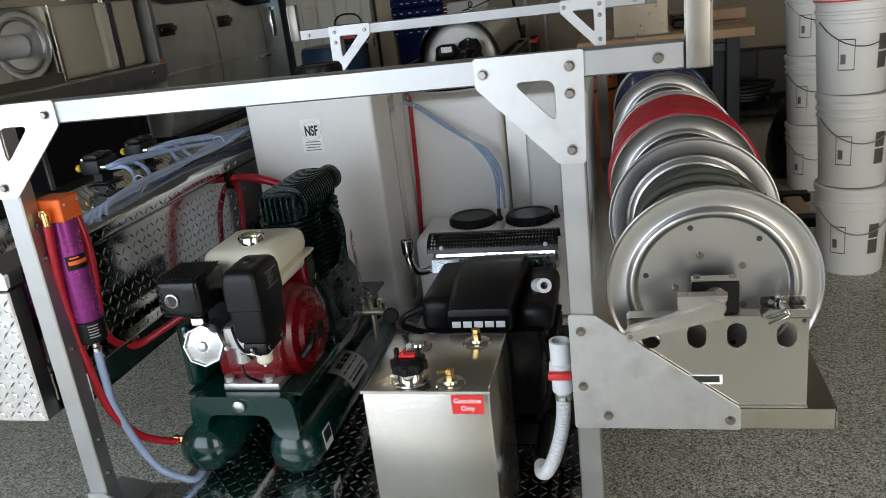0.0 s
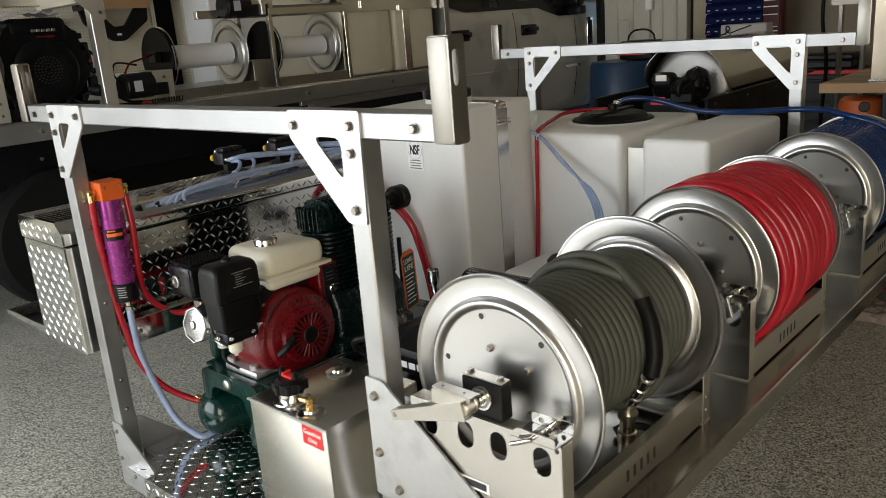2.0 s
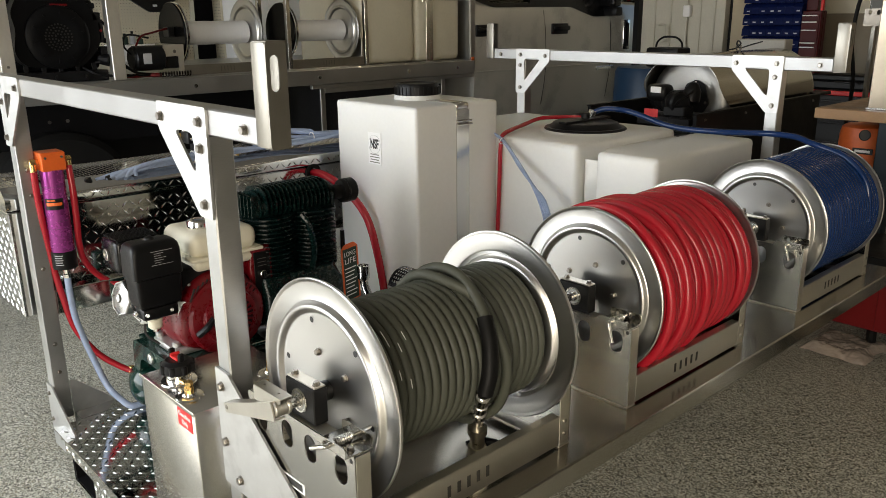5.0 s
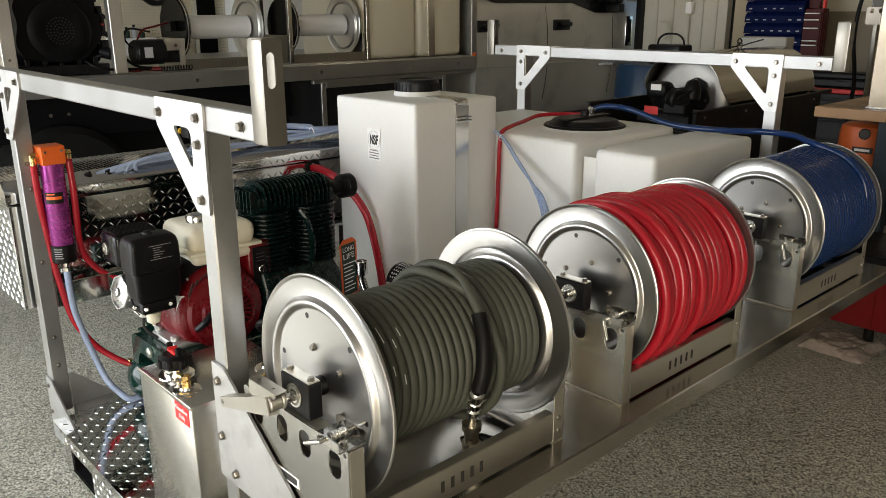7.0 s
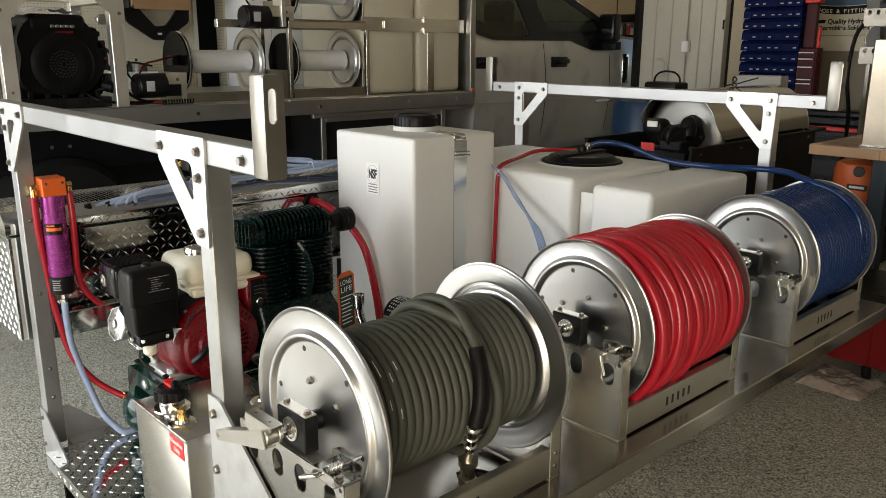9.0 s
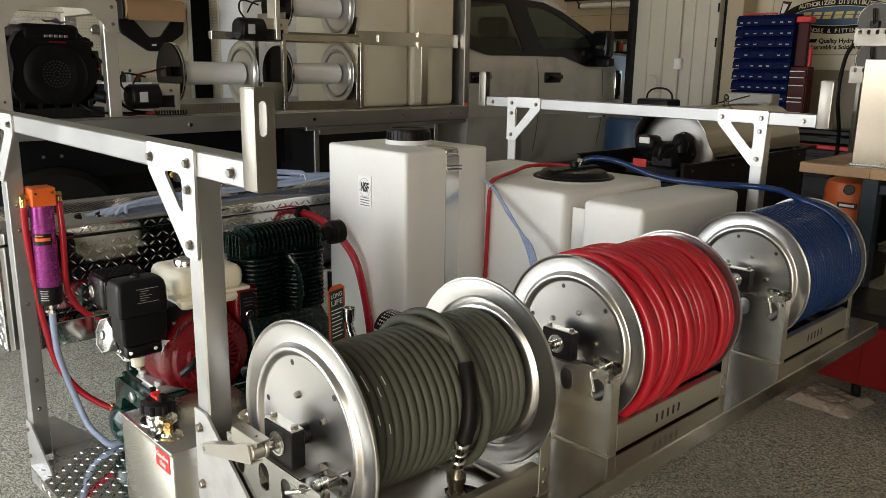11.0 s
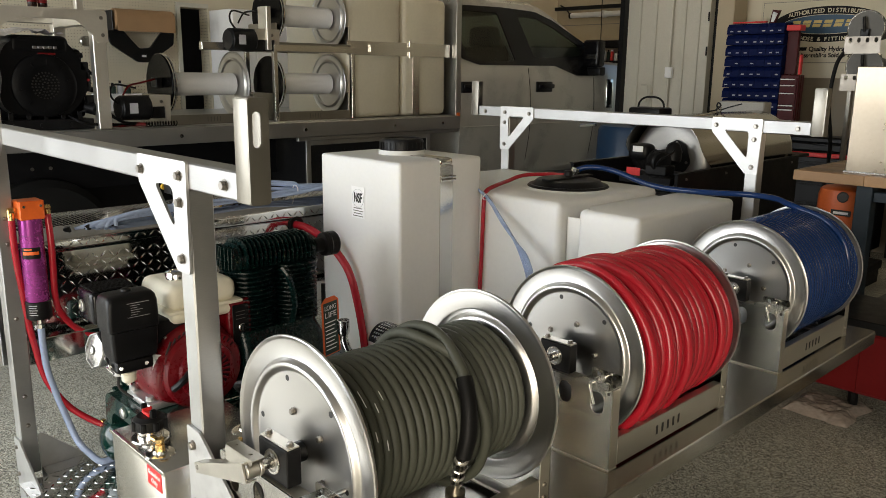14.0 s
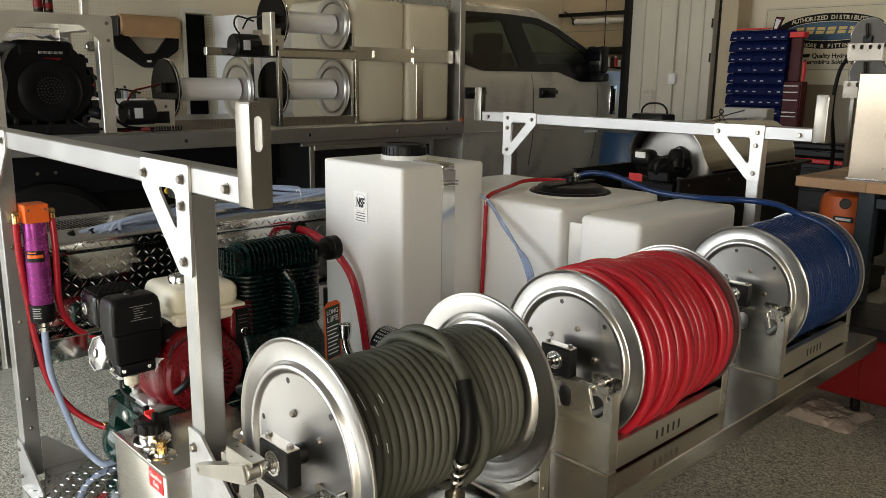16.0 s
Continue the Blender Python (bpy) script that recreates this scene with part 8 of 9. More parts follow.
def barrel():
    t = thing("steel_tank", "satin stainless burner tank in a dark steel frame", "tank", (-0.95, 5.2, 0.55))
    cx, cz, R = -0.908, 0.986, 0.232
    prof = [(0, -0.006), (R - 0.075, -0.004), (R - 0.040, 0.002), (R - 0.016, 0.014), (R - 0.004, 0.034), (R, 0.060), (R, 0.94), (R - 0.006, 0.965), (R - 0.03, 0.98), (0, 0.985)]
    part("shell", lathe(prof, (cx, 4.62, cz), (0, 1, 0), 64), mat("burner_stainless", (0.36, 0.35, 0.33), 0.40, 1.0, 0.08, 4, 60, 0.004, 60, stretch=(1, 8, 1), rough_var=0.06), t)
    part("band", lathe([(R + 0.0005, 0), (R + 0.0035, 0.003), (R + 0.0035, 0.016), (R + 0.0005, 0.019)], (cx, 5.605, cz), (0, 1, 0), 64, close=True), STEEL, t)
    # rolled cover sheet over the top, its front corners rounded
    g = bmesh.new()
    cols = []
    for k in range(25):
        a = radians(188 - 8.4 * k)
        y0 = 4.60 + 0.10 * max(0.0, abs(k - 12) - 9.0) ** 1.5 / 5.0 - 0.055 * min(1.0, max(0.0, 12 - abs(k - 12)) / 4)
        cols.append([[g.verts.new((cx + r * math.cos(a), y, cz + r * math.sin(a))) for y in (y0, 5.10, 5.60)] for r in (R + 0.0050, R + 0.0065)])
    for u, w in zip(cols, cols[1:]):
        for side in (0, 1):
            for q in (0, 1):
                g.faces.new((u[side][q], u[side][q + 1], w[side][q + 1], w[side][q]))
        for q in (0, 2):
            g.faces.new((u[0][q], u[1][q], w[1][q], w[0][q]))
    part("cover_sheet", g, mat("rolled_cover_steel", (0.38, 0.37, 0.34), 0.16, 1.0, 0.08, 4, 60, 0.003, 60, stretch=(1, 8, 1), rough_var=0.05), t, "bright rolled cover sheet")
    part("flange_plate", plate(rounded([(-0.905, 0.935), (-0.800, 0.935), (-0.770, 0.985), (-0.800, 1.075), (-0.850, 1.100), (-0.905, 1.075), (-0.935, 0.985)], 0.012), 0.008, at_xz(4.598)), DARKSTEEL, t, "dark burner flange")
    for x, z in ((-0.850, 1.085), (-0.790, 0.985), (-0.915, 0.985)):
        bolt(t, (x, 4.597, z), (0, -1, 0), SMALLBOLT)
    for x in (-1.250, -0.640):
        part("frame_panel", box(x, x + 0.020, 4.224, 5.60, 0.45, 0.967, 0.003), DARKSTEEL, t, "dark steel frame panel")
        part("hem", box(x - 0.004, x + 0.024, 4.220, 5.604, 0.9675, 0.9735, 0.001), DARKSTEEL, t)
        for y in (4.30, 4.70, 5.10, 5.50):
            if x > -1:
                bolt(t, (x + 0.020, y, 0.94), (1, 0, 0), SMALLBOLT)
        for y in (4.235, 5.555):
            part("leg", box(x - 0.012, x + 0.032, y, y + 0.04, 0.0, 0.449, 0.003), DARKSTEEL, t)
    part("front_panel", box(-1.2295, -0.6405, 4.228, 4.246, 0.45, 0.860, 0.003), DARKSTEEL, t)
    for y in (4.82, 5.36):
        part("saddle", box(-1.2295, -0.6405, y, y + 0.05, 0.69, 0.764, 0.003), DARKSTEEL, t)
    part("rear_shelf", box(-1.2295, -0.6405, 5.626, 5.80, 0.955, 0.9735, 0.003), DARKSTEEL, t)
    b = thing("junction_box", "grey metal box behind the steel tank", "box", (-1.03, 5.70, 0.974))
    part("body", box(-1.175, -0.880, 5.645, 5.75, 0.974, 1.272, 0.006), mat("grey_box_paint", (0.34, 0.33, 0.30), 0.5), b)
    k = thing("tie_wire", "black wire twisted through a ring on the steel tank", "wire", (cx, 5.14, cz + R))
    top = cz + R + 0.009
    part("wire", tube([(cx - 0.06, 5.13, top), (cx - 0.02, 5.135, top + 0.010), (cx + 0.005, 5.14, top + 0.035), (cx - 0.012, 5.14, top + 0.050), (cx - 0.018, 5.14, top + 0.030), (cx + 0.004, 5.14, top + 0.012), (cx + 0.05, 5.145, top + 0.026), (cx + 0.12, 5.16, top + 0.048)], 0.004, 8), BLACKP, k)
    part("ring", lathe([(0.014, -0.003), (0.020, -0.003), (0.020, 0.003), (0.014, 0.003)], (cx - 0.006, 5.142, top + 0.013), (0.3, 1, 0), 18, close=True), STEEL, k)


barrel()


def transfer_pump():
    t = thing("transfer_pump", "black electric pump with a red label plate", "pump", (-0.92, 4.42, 0.86))
    part("motor", cyl((-1.00, 4.50, 1.00), (-0.80, 4.38, 1.00), 0.055, 20, bev=0.008), BLACKP, t)
    part("blast_tube", cyl((-0.86, 4.44, 1.01), (-0.86, 4.597, 1.01), 0.045, 24), DARKSTEEL, t)
    part("switch_box", box(-0.88, -0.76, 4.35, 4.44, 0.935, 0.985, 0.006), BLACKP, t)
    part("cover", rounded_block(-1.00, -0.88, 4.36, 4.46, 1.00, 1.085, 0.03, 3), BLACKP, t)
    part("cone", lathe([(0, 0), (0.045, 0), (0.042, 0.05), (0.024, 0.085), (0.014, 0.092), (0, 0.092)], (-0.80, 4.47, 1.005), (0.1, 0.1, 1), 18), BLACKP, t)
    for k in range(5):
        part("fin", lathe([(0.0555, 0), (0.058, 0.001), (0.058, 0.005), (0.0555, 0.006)], (-0.985 + 0.034 * k, 4.491 - 0.0204 * k, 1.00), (0.2, -0.12, 0), 22, close=True), BLACKP, t)
    part("conduit", tube([(-0.82, 4.36, 0.985), (-0.78, 4.33, 1.02), (-0.76, 4.40, 1.05), (-0.79, 4.47, 1.06)], 0.006, 6), DARKSTEEL, t)
    part("label", box(-0.985, -0.905, 4.347, 4.349, 0.925, 0.965, 0), LABELR, t, "red maker's plate")
    part("label", box(-0.96, -0.90, 4.352, 4.359, 1.045, 1.075, 0.002), LABELW, t)
    part("mount", box(-1.03, -0.76, 4.35, 4.50, 0.885, 0.934, 0.003), DARKSTEEL, t)
    part("post", box(-0.93, -0.87, 4.40, 4.46, 0.0, 0.8845, 0.003), DARKSTEEL, t)
    part("bracket", box(-0.84, -0.72, 4.33, 4.36, 0.86, 0.93, 0.003), DARKSTEEL, t)


transfer_pump()


def bench():
    t = thing("workbench", "maple-topped workbench with dark blue steel legs on castors", "workbench", (0.23, 5.05, 0))
    top = part("top", box(-0.235, 0.70, 4.603, 5.547, 0.957, 1.000, 0.014, 3), WOOD, t, "worn maple bench top")
    rw = random.Random(21)
    for k in range(18):
        a, b = 4.600 + 0.0528 * k, 4.600 + 0.0528 * (k + 1) - 0.0006
        cut = rw.uniform(0.0, 0.45)
        for x0, x1 in ((-0.237, cut - 0.0006), (cut, 0.702)):
            part("board", box(x0, x1, a, b, 0.955, 1.002, 0.0025), BOARD, top)
    for x in (0.060, 0.60):
        for y in (4.70, 5.44):
            l = part("leg", box(x - 0.035, x + 0.035, y - 0.035, y + 0.035, 0.13, 0.954, 0.003), BENCHBLUE, t)
            part("castor", lathe([(0, -0.015), (0.05, -0.015), (0.055, 0), (0.05, 0.015), (0, 0.015)], (x, y + 0.03, 0.055), (1, 0.2, 0), 18), RUBBER, l)
            part("fork", box(x - 0.03, x + 0.03, y - 0.02, y + 0.03, 0.085, 0.13, 0.004), CHROME, l)
    for y in (4.70, 5.44):
        part("rail", box(0.096, 0.565, y - 0.02, y + 0.02, 0.88, 0.925, 0.003), BENCHBLUE, t)
        part("rail", box(0.096, 0.565, y - 0.02, y + 0.02, 0.28, 0.33, 0.003), BENCHBLUE, t)
    part("shelf", box(0.05, 0.58, 4.73, 5.41, 0.331, 0.345, 0.002), BENCHBLUE, t)
    b = thing("steel_box", "tall brushed stainless box standing on the bench", "box", (0.12, 4.85, 1.0))
    part("body", box(-0.035, 0.262, 4.67, 5.00, 1.003, 1.475, 0.004), mat("warm_steel", (0.36, 0.305, 0.235), 0.30, 1.0, 0.06, 3, 60, 0.012, 5, rough_var=0.04), b)
    part("hem", box(-0.040, 0.267, 4.664, 4.6695, 1.003, 1.012, 0.001), STEEL, b)
    k = thing("wood_block", "long brown timber block at the back of the bench", "timber", (0.45, 5.4, 1.0))
    part("beam", box(0.30, 0.74, 5.20, 5.50, 1.003, 1.07, 0.006), WOOD, k)
    c = thing("black_case", "black case lying on the bench", "case", (0.50, 5.0, 1.0))
    part("body", box(0.30, 0.42, 4.95, 5.12, 1.003, 1.05, 0.008), BLACKP, c)
    part("lid", box(0.30, 0.42, 4.95, 5.12, 1.051, 1.075, 0.006), BLACKP, c)
    vx, vy = -0.150, 5.03
    v = thing("shop_vacuum", "orange shop vacuum under the bench", "vacuum", (vx, vy, 0))
    part("head", lathe([(0, 0.892), (0.09, 0.892), (0.108, 0.880), (0.116, 0.85), (0.119, 0.72), (0.117, 0.68), (0, 0.68)], (vx, vy, 0), (0, 0, 1), 36), VACORANGE, v, "orange plastic motor head")
    part("drum", lathe([(0, 0.10), (0.105, 0.10), (0.118, 0.14), (0.122, 0.66), (0.118, 0.6795), (0, 0.6795)], (vx, vy, 0), (0, 0, 1), 36), VACORANGE, v)
    part("seam", lathe([(0.1195, 0.676), (0.125, 0.678), (0.125, 0.69), (0.1195, 0.692)], (vx, vy, 0), (0, 0, 1), 36, close=True), BLACKP, v)
    part("port", lathe([(0, 0.0), (0.022, 0.0), (0.026, 0.004), (0.026, -0.02)], (vx + 0.036, vy - 0.113, 0.852), (0.3, -1, 0), 20), INK, v)
    part("badge", box(vx - 0.008, vx + 0.086, vy - 0.128, vy - 0.122, 0.762, 0.790, 0.002), INK, v)
    part("badge_bar", box(vx + 0.004, vx + 0.074, vy - 0.1292, vy - 0.1282, 0.770, 0.782, 0), BUCKETW, v)
    for a in range(4):
        wx, wy = vx + 0.10 * math.cos(a * 1.57 + 0.8), vy + 0.10 * math.sin(a * 1.57 + 0.8)
        part("wheel", cyl((wx, wy, 0.0), (wx, wy, 0.10), 0.03, 10), BLACKP, v)


bench()


def red_cart():
    t = thing("tool_cart", "red steel tool cart on black castors", "tool cart", (0.25, 4.55, 0))
    part("body", box(0.02, 0.44, 4.27, 4.66, 0.125, 0.40, 0.006), CHESTRED, t)
    part("door", box(0.25, 0.435, 4.262, 4.269, 0.135, 0.39, 0.003), CHESTRED, t)
    part("lock", cyl((0.235, 4.262, 0.33), (0.235, 4.269, 0.33), 0.006, 10), CHROME, t)
    part("tray", box(0.0, 0.46, 4.25, 4.68, 0.4005, 0.45, 0.004), BLACKP, t)
    for x in (0.20, 0.41):
        for y in (4.42, 4.62):
            part("castor", lathe([(0, -0.014), (0.044, -0.014), (0.05, 0), (0.044, 0.014), (0, 0.014)], (x, y, 0.05), (1, 0.5, 0), 18), RUBBER, t)
            part("fork", box(x - 0.022, x + 0.022, y - 0.022, y + 0.022, 0.085, 0.124, 0.003), CHROME, t)


red_cart()


def plastic_bag():
    bm = bmesh.new()
    n, mrows = 44, 34
    grid = []
    for j in range(mrows):
        row = []
        for i in range(n):
            u, v = i / (n - 1), j / (mrows - 1)
            edge = min(u, 1 - u, v, 1 - v)
            z = 0.004 + 0.022 * min(1, edge * 6) + 0.008 * noise.noise(Vector((u * 6, v * 5, 3.1))) * min(1, edge * 9) + 0.012 * abs(noise.noise(Vector((u * 9, v * 22, 1.7)))) * min(1, edge * 9)
            x = -0.005 + 0.275 * u + 0.02 * noise.noise(Vector((u * 3, v * 3, 9)))
            y = 4.165 + 0.30 * v + 0.03 * noise.noise(Vector((u * 3, v * 3, 19))) + 0.01 * u
            row.append(bm.verts.new((x, y, max(0.002, z))))
        grid.append(row)
    for j in range(mrows - 1):
        for i in range(n - 1):
            bm.faces.new((grid[j][i], grid[j][i + 1], grid[j + 1][i + 1], grid[j + 1][i]))
    solid("plastic_bag", bm, FILM, "crumpled clear plastic bag with pinkish contents on the floor", "bag", smooth=60)


plastic_bag()


def dolly():
    t = thing("furniture_dolly", "black-railed wooden dolly on swivel castors", "dolly", (0.73, 4.1, 0))
    part("rail", box(0.535, 0.905, 3.850, 3.940, 0.112, 0.158, 0.006), RUBBER, t)
    part("rail", box(0.610, 0.935, 4.270, 4.355, 0.112, 0.158, 0.006), RUBBER, t)
    for x in (0.615, 0.800):
        part("board", box(x, x + 0.085, 3.9405, 4.2695, 0.126, 0.148, 0.003), PINE, t)
    for x, ys in ((0.590, (3.895, 4.312)), (0.795, (3.895, 4.312))):
        for y in ys:
            x = x if y < 4 else x + 0.07
            c = part("castor", lathe([(0, -0.014), (0.042, -0.014), (0.047, 0), (0.042, 0.014), (0, 0.014)], (x, y, 0.047), (1, 0.6, 0), 18), RUBBER, t)
            part("fork", box(x - 0.022, x + 0.022, y - 0.022, y + 0.022, 0.08, 0.1115, 0.003), CHROME, c)


dolly()


def bucket(x, y, z, turn, tilt=0.0, red=False):
    t = thing("bucket", "white lidded plastic bucket in a stack", "bucket", (x, y, z), "stacked buckets")
    prof = [(0, 0), (0.128, 0), (0.131, 0.006), (0.143, 0.285), (0.149, 0.288), (0.149, 0.298), (0.144, 0.302), (0.145, 0.318), (0.151, 0.321), (0.151, 0.331), (0.146, 0.335), (0.147, 0.370)]
    part("pail", lathe(prof, (x, y, z), (0, 0, 1), 40), BUCKETW, t)
    part("lid", lathe([(0.147, 0.362), (0.153, 0.364), (0.155, 0.372), (0.154, 0.390), (0.146, 0.394), (0.138, 0.388), (0, 0.388)], (x, y, z), (0, 0, 1), 40), BUCKETW, t)
    if red:
        part("seal", lathe([(0.1552, 0.370), (0.1565, 0.373), (0.1552, 0.376)], (x, y, z), (0, 0, 1), 40), LABELR, t)
    a0 = -1.60 + 0.3 * (turn + 1.95)
    pts = []
    for k in range(13):
        u = k / 12
        a = a0 - 1.25 + 2.5 * u
        pts.append((x + 0.153 * math.cos(a), y + 0.153 * math.sin(a), z + 0.295 - 0.10 * math.sin(math.pi * u)))
    part("handle", tube(pts, 0.0028, 6, 3), CHROME, t, "wire bail handle")
    rr = lambda zz: 0.1312 + 0.0118 * (zz - 0.006) / 0.279
    def patch(a1, a2, z1, z2, off, material, name):
        g = bmesh.new()
        n = 8
        lo = [g.verts.new((x + (rr(z1) + off) * math.cos(a1 + (a2 - a1) * k / n), y + (rr(z1) + off) * math.sin(a1 + (a2 - a1) * k / n), z + z1)) for k in range(n + 1)]
        hi = [g.verts.new((x + (rr(z2) + off) * math.cos(a1 + (a2 - a1) * k / n), y + (rr(z2) + off) * math.sin(a1 + (a2 - a1) * k / n), z + z2)) for k in range(n + 1)]
        for k in range(n):
            g.faces.new((lo[k], lo[k + 1], hi[k + 1], hi[k]))
        return part(name, g, material, t)
    b0 = turn - 0.80
    patch(b0 + 0.35, b0 + 0.80, 0.10, 0.225, 0.0012, INK, "label")
    patch(b0 + 0.37, b0 + 0.78, 0.104, 0.221, 0.0018, BUCKETW, "label_face")
    patch(b0 + 0.42, b0 + 0.56, 0.125, 0.165, 0.0024, STAMP, "print_block")
    patch(b0 + 1.45, b0 + 1.78, 0.10, 0.165, 0.0014, STAMP, "print_block")
    patch(b0 + 1.45, b0 + 1.78, 0.172, 0.235, 0.0014, STAMP, "print_block")
    return t


for k in range(3):
    bucket(0.965 + 0.006 * (k % 2) - 0.012 * k, 3.63 + 0.006 * k, 0.0 + 0.3945 * k, -1.95 + 0.1 * k, red=(k == 2))
    bucket(1.085 - 0.01 * k, 4.98 + 0.006 * k, 0.3945 * k, -2.1 + 0.15 * k)


def back_rack():
    t = thing("bin_rack", "steel rack full of dark blue parts bins", "parts rack", (-1.85, 7.6, 0))
    part("frame", box(-2.10, -1.60, 7.60, 7.64, 0.0, 1.862, 0.004), BINBLUE, t)
    part("top_strip", box(-2.09, -1.80, 7.56, 7.60, 1.866, 1.878, 0.002), LABELR, t)
    side = Matrix(((0, 0, 1, 0), (1, 0, 0, 0), (0, 1, 0, 0), (0, 0, 0, 1)))
    bin_mesh = to_mesh("bin", plate([(0, 0), (0.004, 0.052), (0.030, 0.083), (0.118, 0.083), (0.118, 0)], 0.0685, side), BINBLUE, 25)
    tag = to_mesh("bin_label", box(0, 0.026, -0.0012, 0, 0, 0.010, 0), mat("dull_label", (0.42, 0.42, 0.44), 0.5), 0)
    rr = random.Random(8)
    for j in range(10):
        for i in range(7):
            x, z = -2.098 + 0.0712 * i, 1.772 - 0.0885 * j
            link_mesh("bin", bin_mesh, t, "", Matrix.Translation((x, 7.478, z)))
            if rr.random() < 0.8:
                link_mesh("bin_label", tag, t, "", Matrix.Translation((x + 0.020 + rr.uniform(-0.006, 0.012), 7.4775, z + 0.018)))
    c = thing("tool_chest", "tall dark red tool chest with pale drawer pulls", "tool chest", (-1.52, 7.54, 0))
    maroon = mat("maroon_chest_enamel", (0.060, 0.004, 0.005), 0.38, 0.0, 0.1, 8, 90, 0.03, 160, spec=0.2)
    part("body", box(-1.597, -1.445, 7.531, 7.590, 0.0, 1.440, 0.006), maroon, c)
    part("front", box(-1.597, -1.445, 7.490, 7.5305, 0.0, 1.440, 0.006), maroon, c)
    part("side_panel", box(-1.465, -1.445, 7.495, 7.530, 1.441, 1.600, 0.004), LABELR, c, "brighter red end board")
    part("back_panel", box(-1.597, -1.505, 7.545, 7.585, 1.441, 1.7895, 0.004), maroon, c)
    zs = (1.403, 1.353, 1.289, 1.190, 1.156, 1.070, 1.02, 0.96, 0.90, 0.80, 0.68, 0.55, 0.40)
    for za, zb in zip(zs, zs[1:]):
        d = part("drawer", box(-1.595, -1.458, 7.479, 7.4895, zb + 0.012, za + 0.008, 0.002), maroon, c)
        part("pull", box(-1.590, -1.472, 7.468, 7.4785, za - 0.0045, za + 0.0045, 0.001), BUCKETW, d)
    g = thing("scoop", "dark red scoop with a grey face lying on the bin rack", "scoop", (-1.755, 7.60, 1.862))
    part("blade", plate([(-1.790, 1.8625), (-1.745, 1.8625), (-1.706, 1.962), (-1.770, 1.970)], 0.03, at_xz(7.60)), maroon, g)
    part("face", plate([(-1.776, 1.872), (-1.752, 1.872), (-1.722, 1.940), (-1.764, 1.952)], 0.002, at_xz(7.597)), ALU, g)
    r = thing("red_tray", "red tray on top of the tool chest", "tray", (-1.54, 7.57, 1.79))
    part("tray", box(-1.597, -1.478, 7.50, 7.597, 1.790, 1.836, 0.005), LABELR, r)


back_rack()


def banner():
    t = thing("banner", "cream vinyl banner with a dark oval emblem", "banner", (-1.40, 7.92, 1.8))
    part("sheet", box(-2.012, -0.86, 7.918, 7.921, 1.530, 2.070, 0), BANNERW, t)
    for b in ((-1.995, -0.875, 2.050, 2.054), (-1.995, -0.875, 1.542, 1.546), (-1.995, -1.991, 1.5465, 2.0495)):
        part("hem", box(b[0], b[1], 7.9168, 7.9178, b[2], b[3], 0), STAMP, t)
    e = lambda rx, rz, yy: plate(oval(-1.440, 1.858, rx, rz, 56), 0.001, at_xz(yy))
    black = mat("banner_black", (0.008, 0.008, 0.009), 0.6, 0.0, 0.1, 6, 60, 0.05, 30, spec=0.15)
    part("oval", e(0.455, 0.146, 7.9165), black, t, "black oval")
    part("oval", e(0.372, 0.082, 7.9150), BANNERW, t)
    part("oval", e(0.366, 0.077, 7.9135), BANNERB, t, "blue oval")
    for k in range(6):
        x = -1.735 + 0.088 * k
        bar = part("brand_bar", plate([(x, 1.836), (x + 0.066, 1.836), (x + 0.082, 1.892), (x + 0.016, 1.892)], 0.001, at_xz(7.9120)), BANNERY, t)
        part("brand_stripe", plate([(x + 0.006, 1.861), (x + 0.072, 1.861), (x + 0.074, 1.867), (x + 0.008, 1.867)], 0.0008, at_xz(7.9108)), BANNERB, bar)
    for k, ch in enumerate("AUTHORIZED DISTRIBUTOR"):
        if ch != " ":
            u = (k - 10.5) / 10.5
            lettering("letter", ch, 0.047, Matrix.Translation((-1.441 + 0.312 * u, 7.9145, 1.968 - 0.030 * u * u)) @ pose(0, 0, 0, 0, 11 * u, 0) @ FRONT, BANNERW, t, bold=0.0012)
    for k, ch in enumerate("HOSE & FITTINGS"):
        if ch != " ":
            u = (k - 7.0) / 7.0
            lettering("letter", ch, 0.043, Matrix.Translation((-1.437 + 0.198 * u, 7.9145, 1.736 + 0.010 * u * u)) @ pose(0, 0, 0, 0, -6 * u, 0) @ FRONT, BANNERW, t, bold=0.0012)
    lettering("letters", "Quality Hydraulic", 0.052, Matrix.Translation((-1.388, 7.9165, 1.655)) @ FRONT, black, t, width=0.36, bold=0.0016)
    lettering("letters", "Assemblies Sold Here", 0.050, Matrix.Translation((-1.418, 7.9165, 1.603)) @ FRONT, black, t, width=0.44, bold=0.0016)
    part("brand_bar", plate([(-1.722, 1.643), (-1.592, 1.643), (-1.582, 1.672), (-1.712, 1.672)], 0.001, at_xz(7.9165)), black, t)


banner()


